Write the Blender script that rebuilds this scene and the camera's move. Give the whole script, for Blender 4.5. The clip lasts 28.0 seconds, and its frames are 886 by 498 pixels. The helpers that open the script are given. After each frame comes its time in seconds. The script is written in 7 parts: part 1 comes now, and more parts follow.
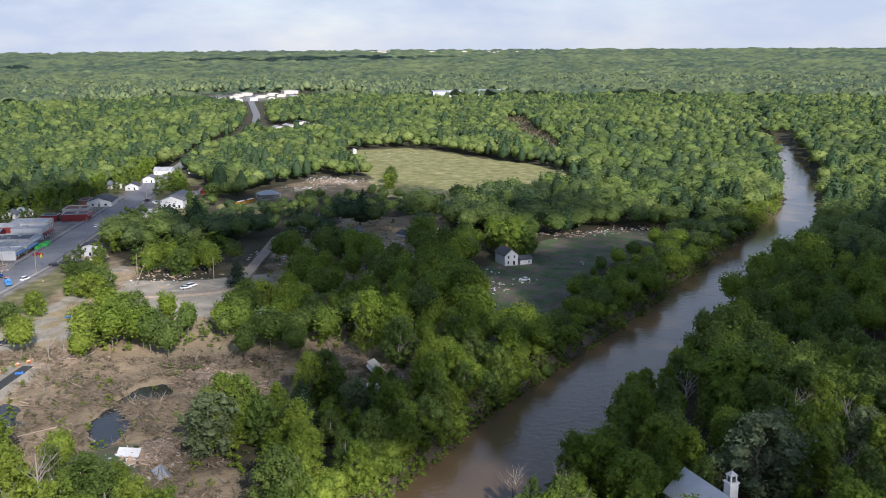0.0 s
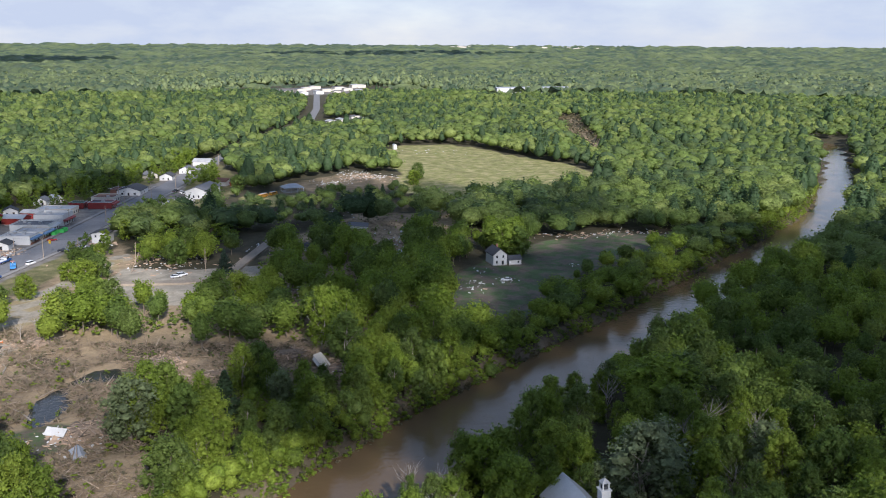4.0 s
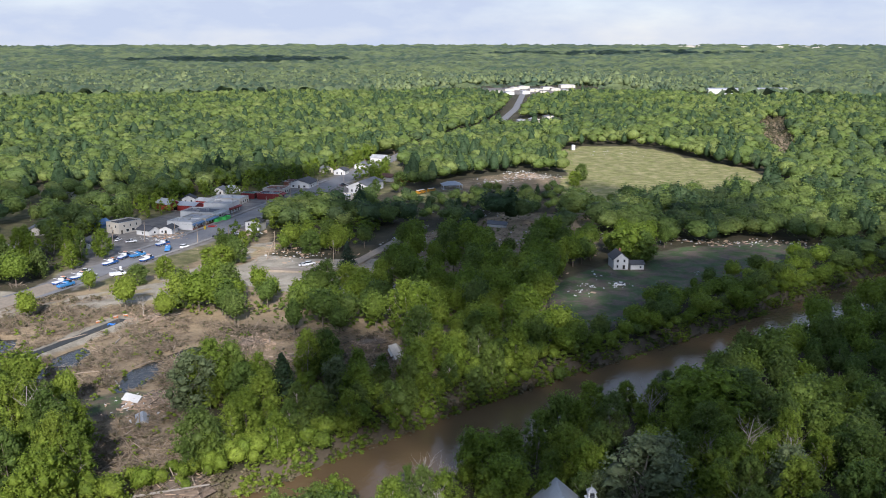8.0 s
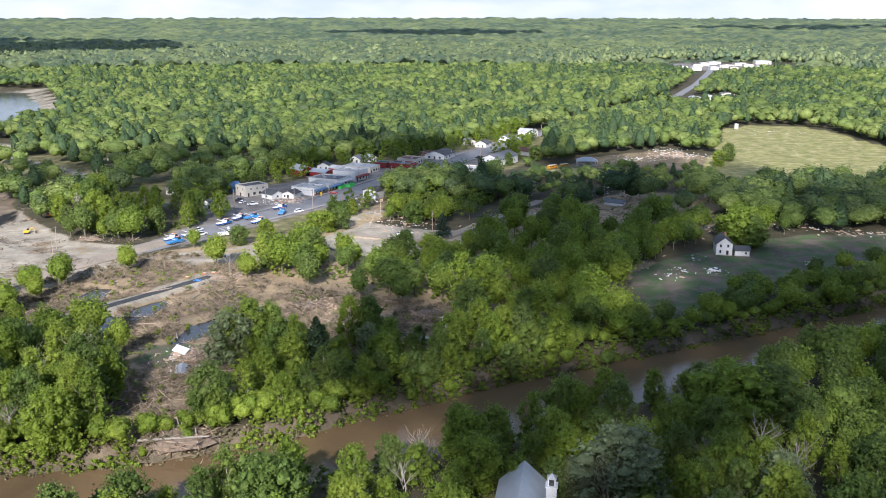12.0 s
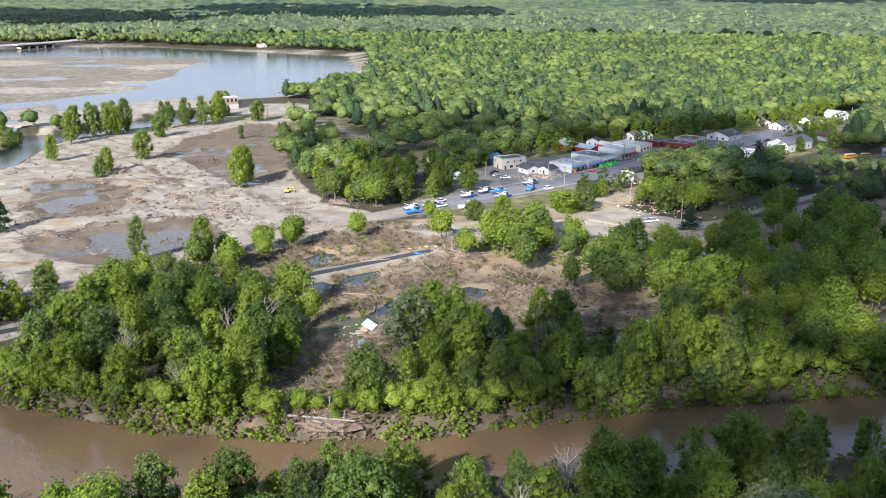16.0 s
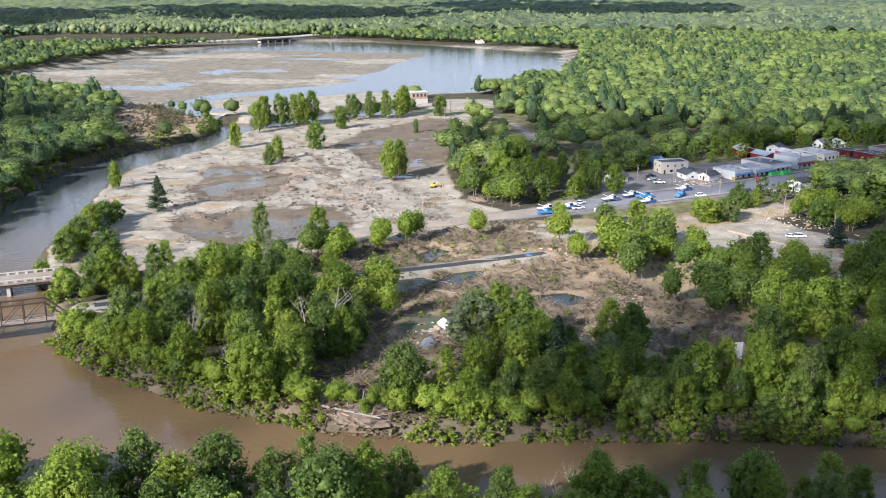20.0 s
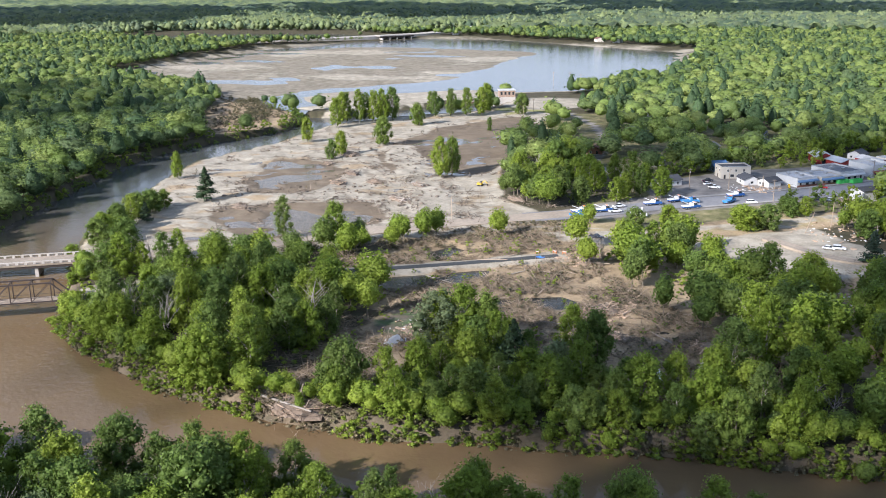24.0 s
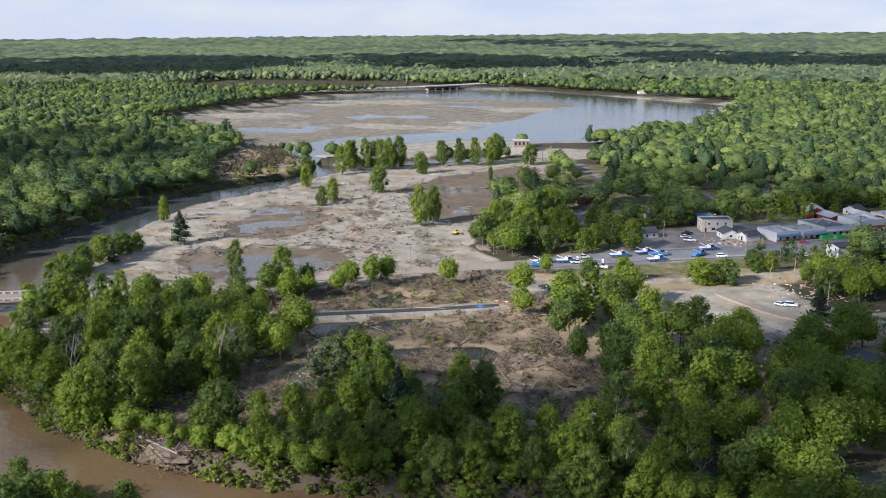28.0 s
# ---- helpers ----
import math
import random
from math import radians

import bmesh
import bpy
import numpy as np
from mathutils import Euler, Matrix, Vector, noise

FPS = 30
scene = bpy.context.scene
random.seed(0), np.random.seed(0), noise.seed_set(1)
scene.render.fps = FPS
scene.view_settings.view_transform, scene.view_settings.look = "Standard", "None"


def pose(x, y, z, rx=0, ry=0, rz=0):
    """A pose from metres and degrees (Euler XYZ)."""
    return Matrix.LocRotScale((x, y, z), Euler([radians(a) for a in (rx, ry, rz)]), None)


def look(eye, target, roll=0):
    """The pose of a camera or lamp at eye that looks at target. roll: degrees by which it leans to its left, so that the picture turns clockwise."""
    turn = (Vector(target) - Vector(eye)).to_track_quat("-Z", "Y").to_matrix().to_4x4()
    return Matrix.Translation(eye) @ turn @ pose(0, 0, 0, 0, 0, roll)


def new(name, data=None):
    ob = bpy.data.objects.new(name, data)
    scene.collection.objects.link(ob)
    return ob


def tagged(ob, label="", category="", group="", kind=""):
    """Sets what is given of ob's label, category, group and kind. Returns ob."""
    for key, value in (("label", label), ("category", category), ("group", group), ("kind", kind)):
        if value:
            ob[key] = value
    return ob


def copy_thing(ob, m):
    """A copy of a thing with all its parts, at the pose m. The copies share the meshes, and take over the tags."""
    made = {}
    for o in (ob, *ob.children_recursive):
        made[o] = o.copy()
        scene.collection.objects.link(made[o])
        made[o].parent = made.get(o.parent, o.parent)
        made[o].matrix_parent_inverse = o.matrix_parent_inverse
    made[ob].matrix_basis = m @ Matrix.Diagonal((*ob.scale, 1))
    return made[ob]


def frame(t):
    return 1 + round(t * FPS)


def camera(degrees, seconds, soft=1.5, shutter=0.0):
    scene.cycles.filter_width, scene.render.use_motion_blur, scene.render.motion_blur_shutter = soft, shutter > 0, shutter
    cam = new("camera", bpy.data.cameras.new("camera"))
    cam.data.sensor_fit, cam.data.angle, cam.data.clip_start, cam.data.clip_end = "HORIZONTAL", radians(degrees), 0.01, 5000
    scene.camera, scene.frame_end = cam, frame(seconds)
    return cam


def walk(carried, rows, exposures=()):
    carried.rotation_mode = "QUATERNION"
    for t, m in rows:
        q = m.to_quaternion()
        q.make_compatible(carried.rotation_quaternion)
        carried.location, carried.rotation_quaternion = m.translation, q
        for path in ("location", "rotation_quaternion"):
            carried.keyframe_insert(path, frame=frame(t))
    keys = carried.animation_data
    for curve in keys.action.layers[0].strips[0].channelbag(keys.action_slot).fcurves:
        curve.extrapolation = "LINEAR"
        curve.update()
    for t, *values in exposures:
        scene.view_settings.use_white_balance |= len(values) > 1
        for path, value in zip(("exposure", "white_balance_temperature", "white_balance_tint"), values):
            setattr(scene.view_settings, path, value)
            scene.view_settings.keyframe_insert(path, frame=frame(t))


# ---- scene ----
LENS = 49.438
# seconds, eye x y z, heading, downward tilt, roll
PATH = [
    (0.0, -86.97, 25.19, 99.32, 18.777, 12.105, -0.340),
    (0.5, -82.39, 23.61, 99.56, 18.452, 12.142, -0.269),
    (1.0, -77.71, 21.83, 99.82, 18.058, 12.167, -0.201),
    (1.5, -72.92, 19.84, 100.09, 17.681, 12.205, -0.090),
    (2.0, -67.97, 17.69, 100.41, 17.284, 12.240, 0.008),
    (2.5, -63.02, 15.59, 100.69, 16.809, 12.285, 0.116),
    (4.5, -41.60, 7.83, 101.49, 12.491, 12.402, 0.302),
    (5.0, -35.70, 6.40, 101.46, 11.223, 12.401, 0.238),
    (5.5, -29.97, 5.13, 101.58, 9.590, 12.411, 0.143),
    (6.0, -23.93, 3.75, 101.66, 7.651, 12.432, 0.091),
    (6.5, -18.13, 2.46, 101.88, 5.721, 12.450, 0.051),
    (7.0, -12.37, 1.34, 102.04, 3.804, 12.475, 0.054),
    (7.5, -6.51, 0.72, 102.02, 1.919, 12.463, 0.006),
    (8.0, -0.37, 0.21, 101.82, 0.040, 12.429, -0.043),
    (8.5, 5.84, -0.18, 101.76, -1.863, 12.432, -0.090),
    (9.0, 11.98, -0.29, 101.81, -3.708, 12.442, -0.099),
    (9.5, 17.88, -0.12, 101.72, -5.510, 12.416, -0.123),
    (10.0, 23.83, 0.54, 101.42, -6.986, 12.451, -0.017),
    (10.5, 29.97, 1.56, 101.08, -7.996, 12.801, -0.063),
    (11.0, 35.86, 3.11, 100.77, -9.353, 13.232, -0.094),
    (11.5, 41.13, 5.18, 100.45, -10.825, 13.550, -0.004),
    (13.5, 55.93, 17.99, 100.63, -16.811, 15.335, -0.054),
    (14.0, 58.66, 21.97, 100.57, -19.681, 15.777, 0.051),
    (14.5, 61.43, 26.12, 100.51, -23.155, 15.869, 0.066),
    (15.0, 64.28, 30.45, 100.46, -26.364, 15.825, 0.137),
    (15.5, 67.58, 35.11, 100.58, -28.941, 15.794, 0.038),
    (16.0, 70.78, 40.37, 100.85, -31.424, 15.738, -0.088),
    (16.5, 74.04, 45.45, 100.93, -33.393, 15.774, -0.227),
    (17.0, 77.63, 50.19, 100.74, -35.120, 15.800, -0.458),
    (17.5, 81.40, 54.54, 100.49, -36.907, 15.775, -0.439),
    (18.0, 85.52, 58.48, 100.39, -38.708, 15.774, -0.421),
    (18.5, 90.04, 62.17, 100.23, -40.536, 15.782, -0.518),
    (19.0, 94.47, 65.58, 100.18, -42.473, 15.810, -0.554),
    (19.5, 99.02, 68.99, 100.30, -44.318, 15.838, -0.535),
    (20.0, 103.80, 72.70, 100.42, -45.880, 15.847, -0.482),
    (20.5, 108.50, 76.86, 100.51, -47.099, 15.855, -0.645),
    (21.0, 112.58, 81.40, 100.53, -48.224, 15.892, -0.749),
    (21.5, 116.24, 85.98, 100.55, -49.280, 15.896, -0.710),
    (23.5, 129.93, 105.43, 99.78, -53.523, 15.882, -0.651),
    (24.0, 133.50, 110.32, 99.72, -54.581, 15.887, -0.657),
    (24.5, 136.99, 115.29, 99.68, -55.337, 15.892, -0.664),
    (25.0, 140.47, 120.18, 99.58, -56.024, 15.878, -0.721),
    (25.5, 143.89, 125.08, 99.40, -56.805, 15.823, -0.740),
    (26.0, 147.09, 130.37, 99.37, -57.461, 15.352, -0.761),
    (26.5, 150.01, 135.62, 99.15, -57.934, 14.772, -0.776),
    (27.0, 152.82, 140.71, 98.92, -58.318, 14.174, -0.729),
    (27.5, 155.74, 145.45, 98.74, -58.595, 13.542, -0.564),
    (28.0, 158.74, 149.82, 98.39, -58.801, 12.899, -0.483),
]

def aim(x, y, z, heading, tilt, roll):
    """A camera pose from a compass-like heading (clockwise from +y), a downward tilt and a roll."""
    return pose(x, y, z, 90 - tilt, 0, -heading) @ pose(0, 0, 0, 0, 0, roll)


cam = camera(LENS, 28.0, soft=1.0)
walk(cam, [(row[0], aim(*row[1:])) for row in PATH],
     exposures=[(0, 0.5, 6000, 16), (6, 0.52, 6000, 16), (9, 0.55, 6000, 16), (14, 1.14, 6000, 16), (17, 1.1, 6000, 16), (25.5, 1.1, 6000, 16), (27, 0.98, 6000, 16), (28, 0.6, 6000, 16)])

# ---------------------------------------------------------------- sky and sun
SUN_FROM = Vector((0.06, -1.0, 0.0)).normalized()
SUN_HEIGHT = radians(29)
world = bpy.data.worlds.new("sky")
scene.world = world
world.use_nodes = True
wn, wl = world.node_tree.nodes, world.node_tree.links
wn.clear()
sky = wn.new("ShaderNodeTexSky")
sky.sky_type = "NISHITA"
sky.sun_disc = False
sky.sun_elevation = SUN_HEIGHT
sky.sun_rotation = math.atan2(SUN_FROM.x, SUN_FROM.y)
sky.altitude = 200
sky.air_density = 1.0
sky.dust_density = 0.3
wcoord = wn.new("ShaderNodeTexCoord")
wmap = wn.new("ShaderNodeMapping")
wmap.inputs["Scale"].default_value = (5.0, 5.0, 16.0)
wnoise = wn.new("ShaderNodeTexNoise")
wnoise.inputs["Scale"].default_value = 1.3
wnoise.inputs["Detail"].default_value = 7
wnoise.inputs["Roughness"].default_value = 0.55
wramp = wn.new("ShaderNodeValToRGB")
wramp.color_ramp.elements[0].color = (0.72, 0.72, 0.72, 1)
wramp.color_ramp.elements[0].position = 0.3
wramp.color_ramp.elements[1].position = 0.62
wmix = wn.new("ShaderNodeMix")
wmix.data_type = "RGBA"
wmix.inputs["B"].default_value = (4.0, 4.5, 5.2, 1)
wsep = wn.new("ShaderNodeSeparateXYZ")
wrise = wn.new("ShaderNodeMapRange")
wrise.inputs["From Min"].default_value, wrise.inputs["From Max"].default_value = 0.10, 0.45
wrise.inputs["To Min"].default_value, wrise.inputs["To Max"].default_value = 1.0, 0.25
wmul = wn.new("ShaderNodeMath")
wmul.operation = "MULTIPLY"
wl.new(wcoord.outputs["Generated"], wsep.inputs["Vector"])
wl.new(wsep.outputs["Z"], wrise.inputs["Value"])
wl.new(wrise.outputs["Result"], wmul.inputs[1])
wl.new(wramp.outputs["Color"], wmul.inputs[0])
wback = wn.new("ShaderNodeBackground")
wback.inputs["Strength"].default_value = 0.105
wout = wn.new("ShaderNodeOutputWorld")
wl.new(wcoord.outputs["Generated"], wmap.inputs["Vector"])
wl.new(wmap.outputs["Vector"], wnoise.inputs["Vector"])
wl.new(wnoise.outputs["Fac"], wramp.inputs["Fac"])
wl.new(wmul.outputs["Value"], wmix.inputs["Factor"])
wl.new(sky.outputs["Color"], wmix.inputs["A"])
wl.new(wmix.outputs["Result"], wback.inputs["Color"])
wl.new(wback.outputs["Background"], wout.inputs["Surface"])

sun_data = bpy.data.lights.new("sun", "SUN")
sun_data.energy = 5.0
sun_data.angle = radians(0.5)
sun_data.color = (1.0, 0.94, 0.85)
sun = new("sun", sun_data)
sun_dir = Vector((SUN_FROM.x * math.cos(SUN_HEIGHT), SUN_FROM.y * math.cos(SUN_HEIGHT), math.sin(SUN_HEIGHT)))
sun.matrix_world = look(sun_dir * 900, (0, 0, 0))

# ---------------------------------------------------------------- materials
def nodes_of(name):
    m = bpy.data.materials.new(name)
    m.use_nodes = True
    return m, m.node_tree.nodes, m.node_tree.links, m.node_tree.nodes["Principled BSDF"]


def rgba(c):
    return (c[0], c[1], c[2], 1)


def plain(name, color, rough=0.7, metal=0.0, vary=0.25, scale=0.6, fine=6.0, bump=0.15, streak=False):
    """A surface with stains at one scale and grain at a finer one; repeats differ by the object's own random number."""
    m, n, l, b = nodes_of(name)
    co = n.new("ShaderNodeTexCoord")
    big, small = n.new("ShaderNodeTexNoise"), n.new("ShaderNodeTexNoise")
    big.inputs["Scale"].default_value, small.inputs["Scale"].default_value = scale, fine
    big.inputs["Detail"].default_value = small.inputs["Detail"].default_value = 5
    if streak:
        mp = n.new("ShaderNodeMapping")
        mp.inputs["Scale"].default_value = (1, 1, 0.15)
        l.new(co.outputs["Object"], mp.inputs["Vector"])
        src = mp.outputs["Vector"]
    else:
        src = co.outputs["Object"]
    l.new(src, big.inputs["Vector"])
    l.new(src, small.inputs["Vector"])
    info = n.new("ShaderNodeObjectInfo")
    add = n.new("ShaderNodeMath")
    add.operation = "ADD"
    l.new(big.outputs["Fac"], add.inputs[0])
    l.new(small.outputs["Fac"], add.inputs[1])
    add2 = n.new("ShaderNodeMath")
    add2.operation = "MULTIPLY_ADD"
    add2.inputs[1].default_value = 0.35
    l.new(info.outputs["Random"], add2.inputs[0])
    l.new(add.outputs["Value"], add2.inputs[2])
    ramp = n.new("ShaderNodeMapRange")
    ramp.inputs["From Min"].default_value, ramp.inputs["From Max"].default_value = 0.75, 1.6
    ramp.inputs["To Min"].default_value, ramp.inputs["To Max"].default_value = 1 - vary, 1 + vary * 0.5
    l.new(add2.outputs["Value"], ramp.inputs["Value"])
    mul = n.new("ShaderNodeMix")
    mul.data_type, mul.blend_type = "RGBA", "MULTIPLY"
    mul.inputs["Factor"].default_value = 1
    mul.inputs["A"].default_value = rgba(color)
    l.new(ramp.outputs["Result"], mul.inputs["B"])
    l.new(mul.outputs["Result"], b.inputs["Base Color"])
    b.inputs["Roughness"].default_value, b.inputs["Metallic"].default_value = rough, metal
    if bump:
        bp = n.new("ShaderNodeBump")
        bp.inputs["Strength"].default_value, bp.inputs["Distance"].default_value = bump, 0.1
        l.new(small.outputs["Fac"], bp.inputs["Height"])
        l.new(bp.outputs["Normal"], b.inputs["Normal"])
    return m


def leafy(name, dark, light, pale, glow=0.3):
    """Foliage: each tree has its own tint, each clump its own shade, and light passes through the leaves."""
    m, n, l, b = nodes_of(name)
    at, ob, geo = n.new("ShaderNodeAttribute"), n.new("ShaderNodeObjectInfo"), n.new("ShaderNodeNewGeometry")
    at.attribute_name = "tint"
    own = n.new("ShaderNodeMath")
    own.operation = "LESS_THAN"
    own.inputs[1].default_value = 0.001
    l.new(at.outputs["Fac"], own.inputs[0])
    fr = n.new("ShaderNodeMath")
    fr.operation = "MULTIPLY_ADD"
    l.new(own.outputs["Value"], fr.inputs[0])
    l.new(ob.outputs["Random"], fr.inputs[1])
    l.new(at.outputs["Fac"], fr.inputs[2])
    ramp = n.new("ShaderNodeValToRGB")
    e = ramp.color_ramp.elements
    e[0].position, e[0].color = 0.0, rgba(dark)
    e[1].position, e[1].color = 1.0, rgba(pale)
    grey = [0.45 * (dark[k] + light[k]) + (0.012, 0.008, 0.022)[k] for k in range(3)]
    for at_, c in ((0.16, [v * 1.25 for v in dark]), (0.30, grey), (0.44, [0.5 * (g_ + l_) for g_, l_ in zip(grey, light)]), (0.62, light), (0.86, [0.5 * (l_ + p_) for l_, p_ in zip(light, pale)])):
        e.new(at_).color = rgba(c)
    l.new(fr.outputs["Value"], ramp.inputs["Fac"])
    mr = n.new("ShaderNodeMapRange")
    mr.inputs["To Min"].default_value, mr.inputs["To Max"].default_value = 0.84, 1.16
    l.new(geo.outputs["Random Per Island"], mr.inputs["Value"])
    mul = n.new("ShaderNodeMix")
    mul.data_type, mul.blend_type = "RGBA", "MULTIPLY"
    mul.inputs["Factor"].default_value = 1
    l.new(ramp.outputs["Color"], mul.inputs["A"])
    l.new(mr.outputs["Result"], mul.inputs["B"])
    # random dark mottling paints in the shade of gaps between leaf clumps
    spots, gap_shade, dapple = n.new("ShaderNodeTexNoise"), n.new("ShaderNodeMapRange"), n.new("ShaderNodeMix")
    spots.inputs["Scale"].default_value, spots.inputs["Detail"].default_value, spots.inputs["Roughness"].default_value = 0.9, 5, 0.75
    gap_shade.inputs["From Min"].default_value, gap_shade.inputs["From Max"].default_value = 0.36, 0.62
    gap_shade.inputs["To Min"].default_value, gap_shade.inputs["To Max"].default_value = 0.55, 1.18
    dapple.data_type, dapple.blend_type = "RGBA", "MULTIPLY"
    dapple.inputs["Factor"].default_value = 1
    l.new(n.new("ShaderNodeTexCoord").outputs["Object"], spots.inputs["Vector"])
    l.new(spots.outputs["Fac"], gap_shade.inputs["Value"])
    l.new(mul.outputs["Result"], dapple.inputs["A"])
    l.new(gap_shade.outputs["Result"], dapple.inputs["B"])
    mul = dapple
    l.new(mul.outputs["Result"], b.inputs["Base Color"])
    b.inputs["Roughness"].default_value = 0.6
    b.inputs["Specular IOR Level"].default_value = 0.25
    co, grain, bp = n.new("ShaderNodeTexCoord"), n.new("ShaderNodeTexNoise"), n.new("ShaderNodeBump")
    grain.inputs["Scale"].default_value, grain.inputs["Detail"].default_value = 1.4, 5
    l.new(co.outputs["Object"], grain.inputs["Vector"])
    l.new(grain.outputs["Fac"], bp.inputs["Height"])
    bp.inputs["Strength"].default_value, bp.inputs["Distance"].default_value = 0.7, 0.6
    l.new(bp.outputs["Normal"], b.inputs["Normal"])
    tr = n.new("ShaderNodeBsdfTranslucent")
    l.new(mul.outputs["Result"], tr.inputs["Color"])
    mix = n.new("ShaderNodeMixShader")
    mix.inputs["Fac"].default_value = glow
    l.new(b.outputs["BSDF"], mix.inputs[1])
    l.new(tr.outputs["BSDF"], mix.inputs[2])
    l.new(mix.outputs["Shader"], n["Material Output"].inputs["Surface"])
    return m


def ground_material():
    m, n, l, b = nodes_of("ground_soil")
    co = n.new("ShaderNodeTexCoord")

    def tex(scale, detail=6, rough=0.6):
        t = n.new("ShaderNodeTexNoise")
        t.inputs["Scale"].default_value, t.inputs["Detail"].default_value, t.inputs["Roughness"].default_value = scale, detail, rough
        l.new(co.outputs["Object"], t.inputs["Vector"])
        return t.outputs["Fac"]

    wide, mid, fine = tex(0.022), tex(0.13), tex(1.1, 8, 0.7)
    mixer = n.new("ShaderNodeMath")
    mixer.operation = "MULTIPLY_ADD"
    mixer.inputs[1].default_value = 0.55
    half = n.new("ShaderNodeMath")
    half.operation = "MULTIPLY"
    half.inputs[1].default_value = 0.45
    l.new(tex(0.33, 8, 0.75), half.inputs[0])
    l.new(mid, mixer.inputs[0])
    l.new(half.outputs["Value"], mixer.inputs[2])
    both = mixer.outputs["Value"]

    def two(fac, a, c, lo=0.35, hi=0.65):
        mr = n.new("ShaderNodeMapRange")
        mr.inputs["From Min"].default_value, mr.inputs["From Max"].default_value = lo, hi
        l.new(fac, mr.inputs["Value"])
        mx = n.new("ShaderNodeMix")
        mx.data_type = "RGBA"
        l.new(mr.outputs["Result"], mx.inputs["Factor"])
        for key, v in (("A", a), ("B", c)):
            if isinstance(v, tuple):
                mx.inputs[key].default_value = rgba(v)
            else:
                l.new(v, mx.inputs[key])
        return mx.outputs["Result"]

    def masked(name, below, above, spread=0.35):
        at = n.new("ShaderNodeAttribute")
        at.attribute_name = name
        ad = n.new("ShaderNodeMath")
        ad.operation = "MULTIPLY_ADD"
        ad.inputs[1].default_value = spread * 2
        l.new(both, ad.inputs[0])
        l.new(at.outputs["Fac"], ad.inputs[2])
        return two(ad.outputs["Value"], below, above, 0.5 + spread - 0.08, 0.5 + spread + 0.22)

    soil = two(mid, (0.055, 0.050, 0.030), (0.085, 0.070, 0.045))
    soil = two(fine, soil, (0.05, 0.07, 0.022), 0.5, 0.75)
    litter = two(mid, two(fine, (0.20, 0.150, 0.088), (0.44, 0.345, 0.215), 0.3, 0.7), (0.30, 0.225, 0.14), 0.3, 0.7)
    mud = two(mid, two(wide, (0.132, 0.102, 0.070), (0.192, 0.155, 0.108)), (0.155, 0.122, 0.085))
    sand = two(fine, two(mid, (0.265, 0.232, 0.172), (0.365, 0.33, 0.26)), (0.42, 0.385, 0.315), 0.45, 0.8)
    grass = two(mid, two(fine, (0.15, 0.185, 0.05), (0.27, 0.25, 0.09)), (0.40, 0.345, 0.18), 0.42, 0.7)
    lawn = two(mid, two(fine, (0.12, 0.098, 0.075), (0.16, 0.132, 0.10)), (0.078, 0.118, 0.048), 0.43, 0.57)
    col = masked("litter", soil, litter)
    col = masked("lawn", col, lawn, 0.2)
    col = masked("grass", col, grass, 0.2)
    col = masked("paved", col, two(mid, (0.16, 0.15, 0.138), (0.26, 0.238, 0.21)), 0.3)
    col = masked("sand", col, sand)
    col = masked("mud", col, mud)
    blotch, shade, wash = n.new("ShaderNodeTexNoise"), n.new("ShaderNodeMapRange"), n.new("ShaderNodeMix")
    blotch.inputs["Scale"].default_value, blotch.inputs["Detail"].default_value, blotch.inputs["Roughness"].default_value, blotch.inputs["Distortion"].default_value = 0.085, 9, 0.68, 1.2
    l.new(co.outputs["Object"], blotch.inputs["Vector"])
    l.new(blotch.outputs["Fac"], shade.inputs["Value"])
    shade.inputs["From Min"].default_value, shade.inputs["From Max"].default_value = 0.35, 0.65
    shade.inputs["To Min"].default_value, shade.inputs["To Max"].default_value = 0.70, 1.16
    wash.data_type, wash.blend_type = "RGBA", "MULTIPLY"
    wash.inputs["Factor"].default_value = 1
    l.new(col, wash.inputs["A"])
    l.new(shade.outputs["Result"], wash.inputs["B"])
    l.new(wash.outputs["Result"], b.inputs["Base Color"])
    b.inputs["Roughness"].default_value = 0.9
    b.inputs["Specular IOR Level"].default_value = 0.2
    bp = n.new("ShaderNodeBump")
    bp.inputs["Strength"].default_value, bp.inputs["Distance"].default_value = 0.5, 0.5
    l.new(fine, bp.inputs["Height"])
    l.new(bp.outputs["Normal"], b.inputs["Normal"])
    return m


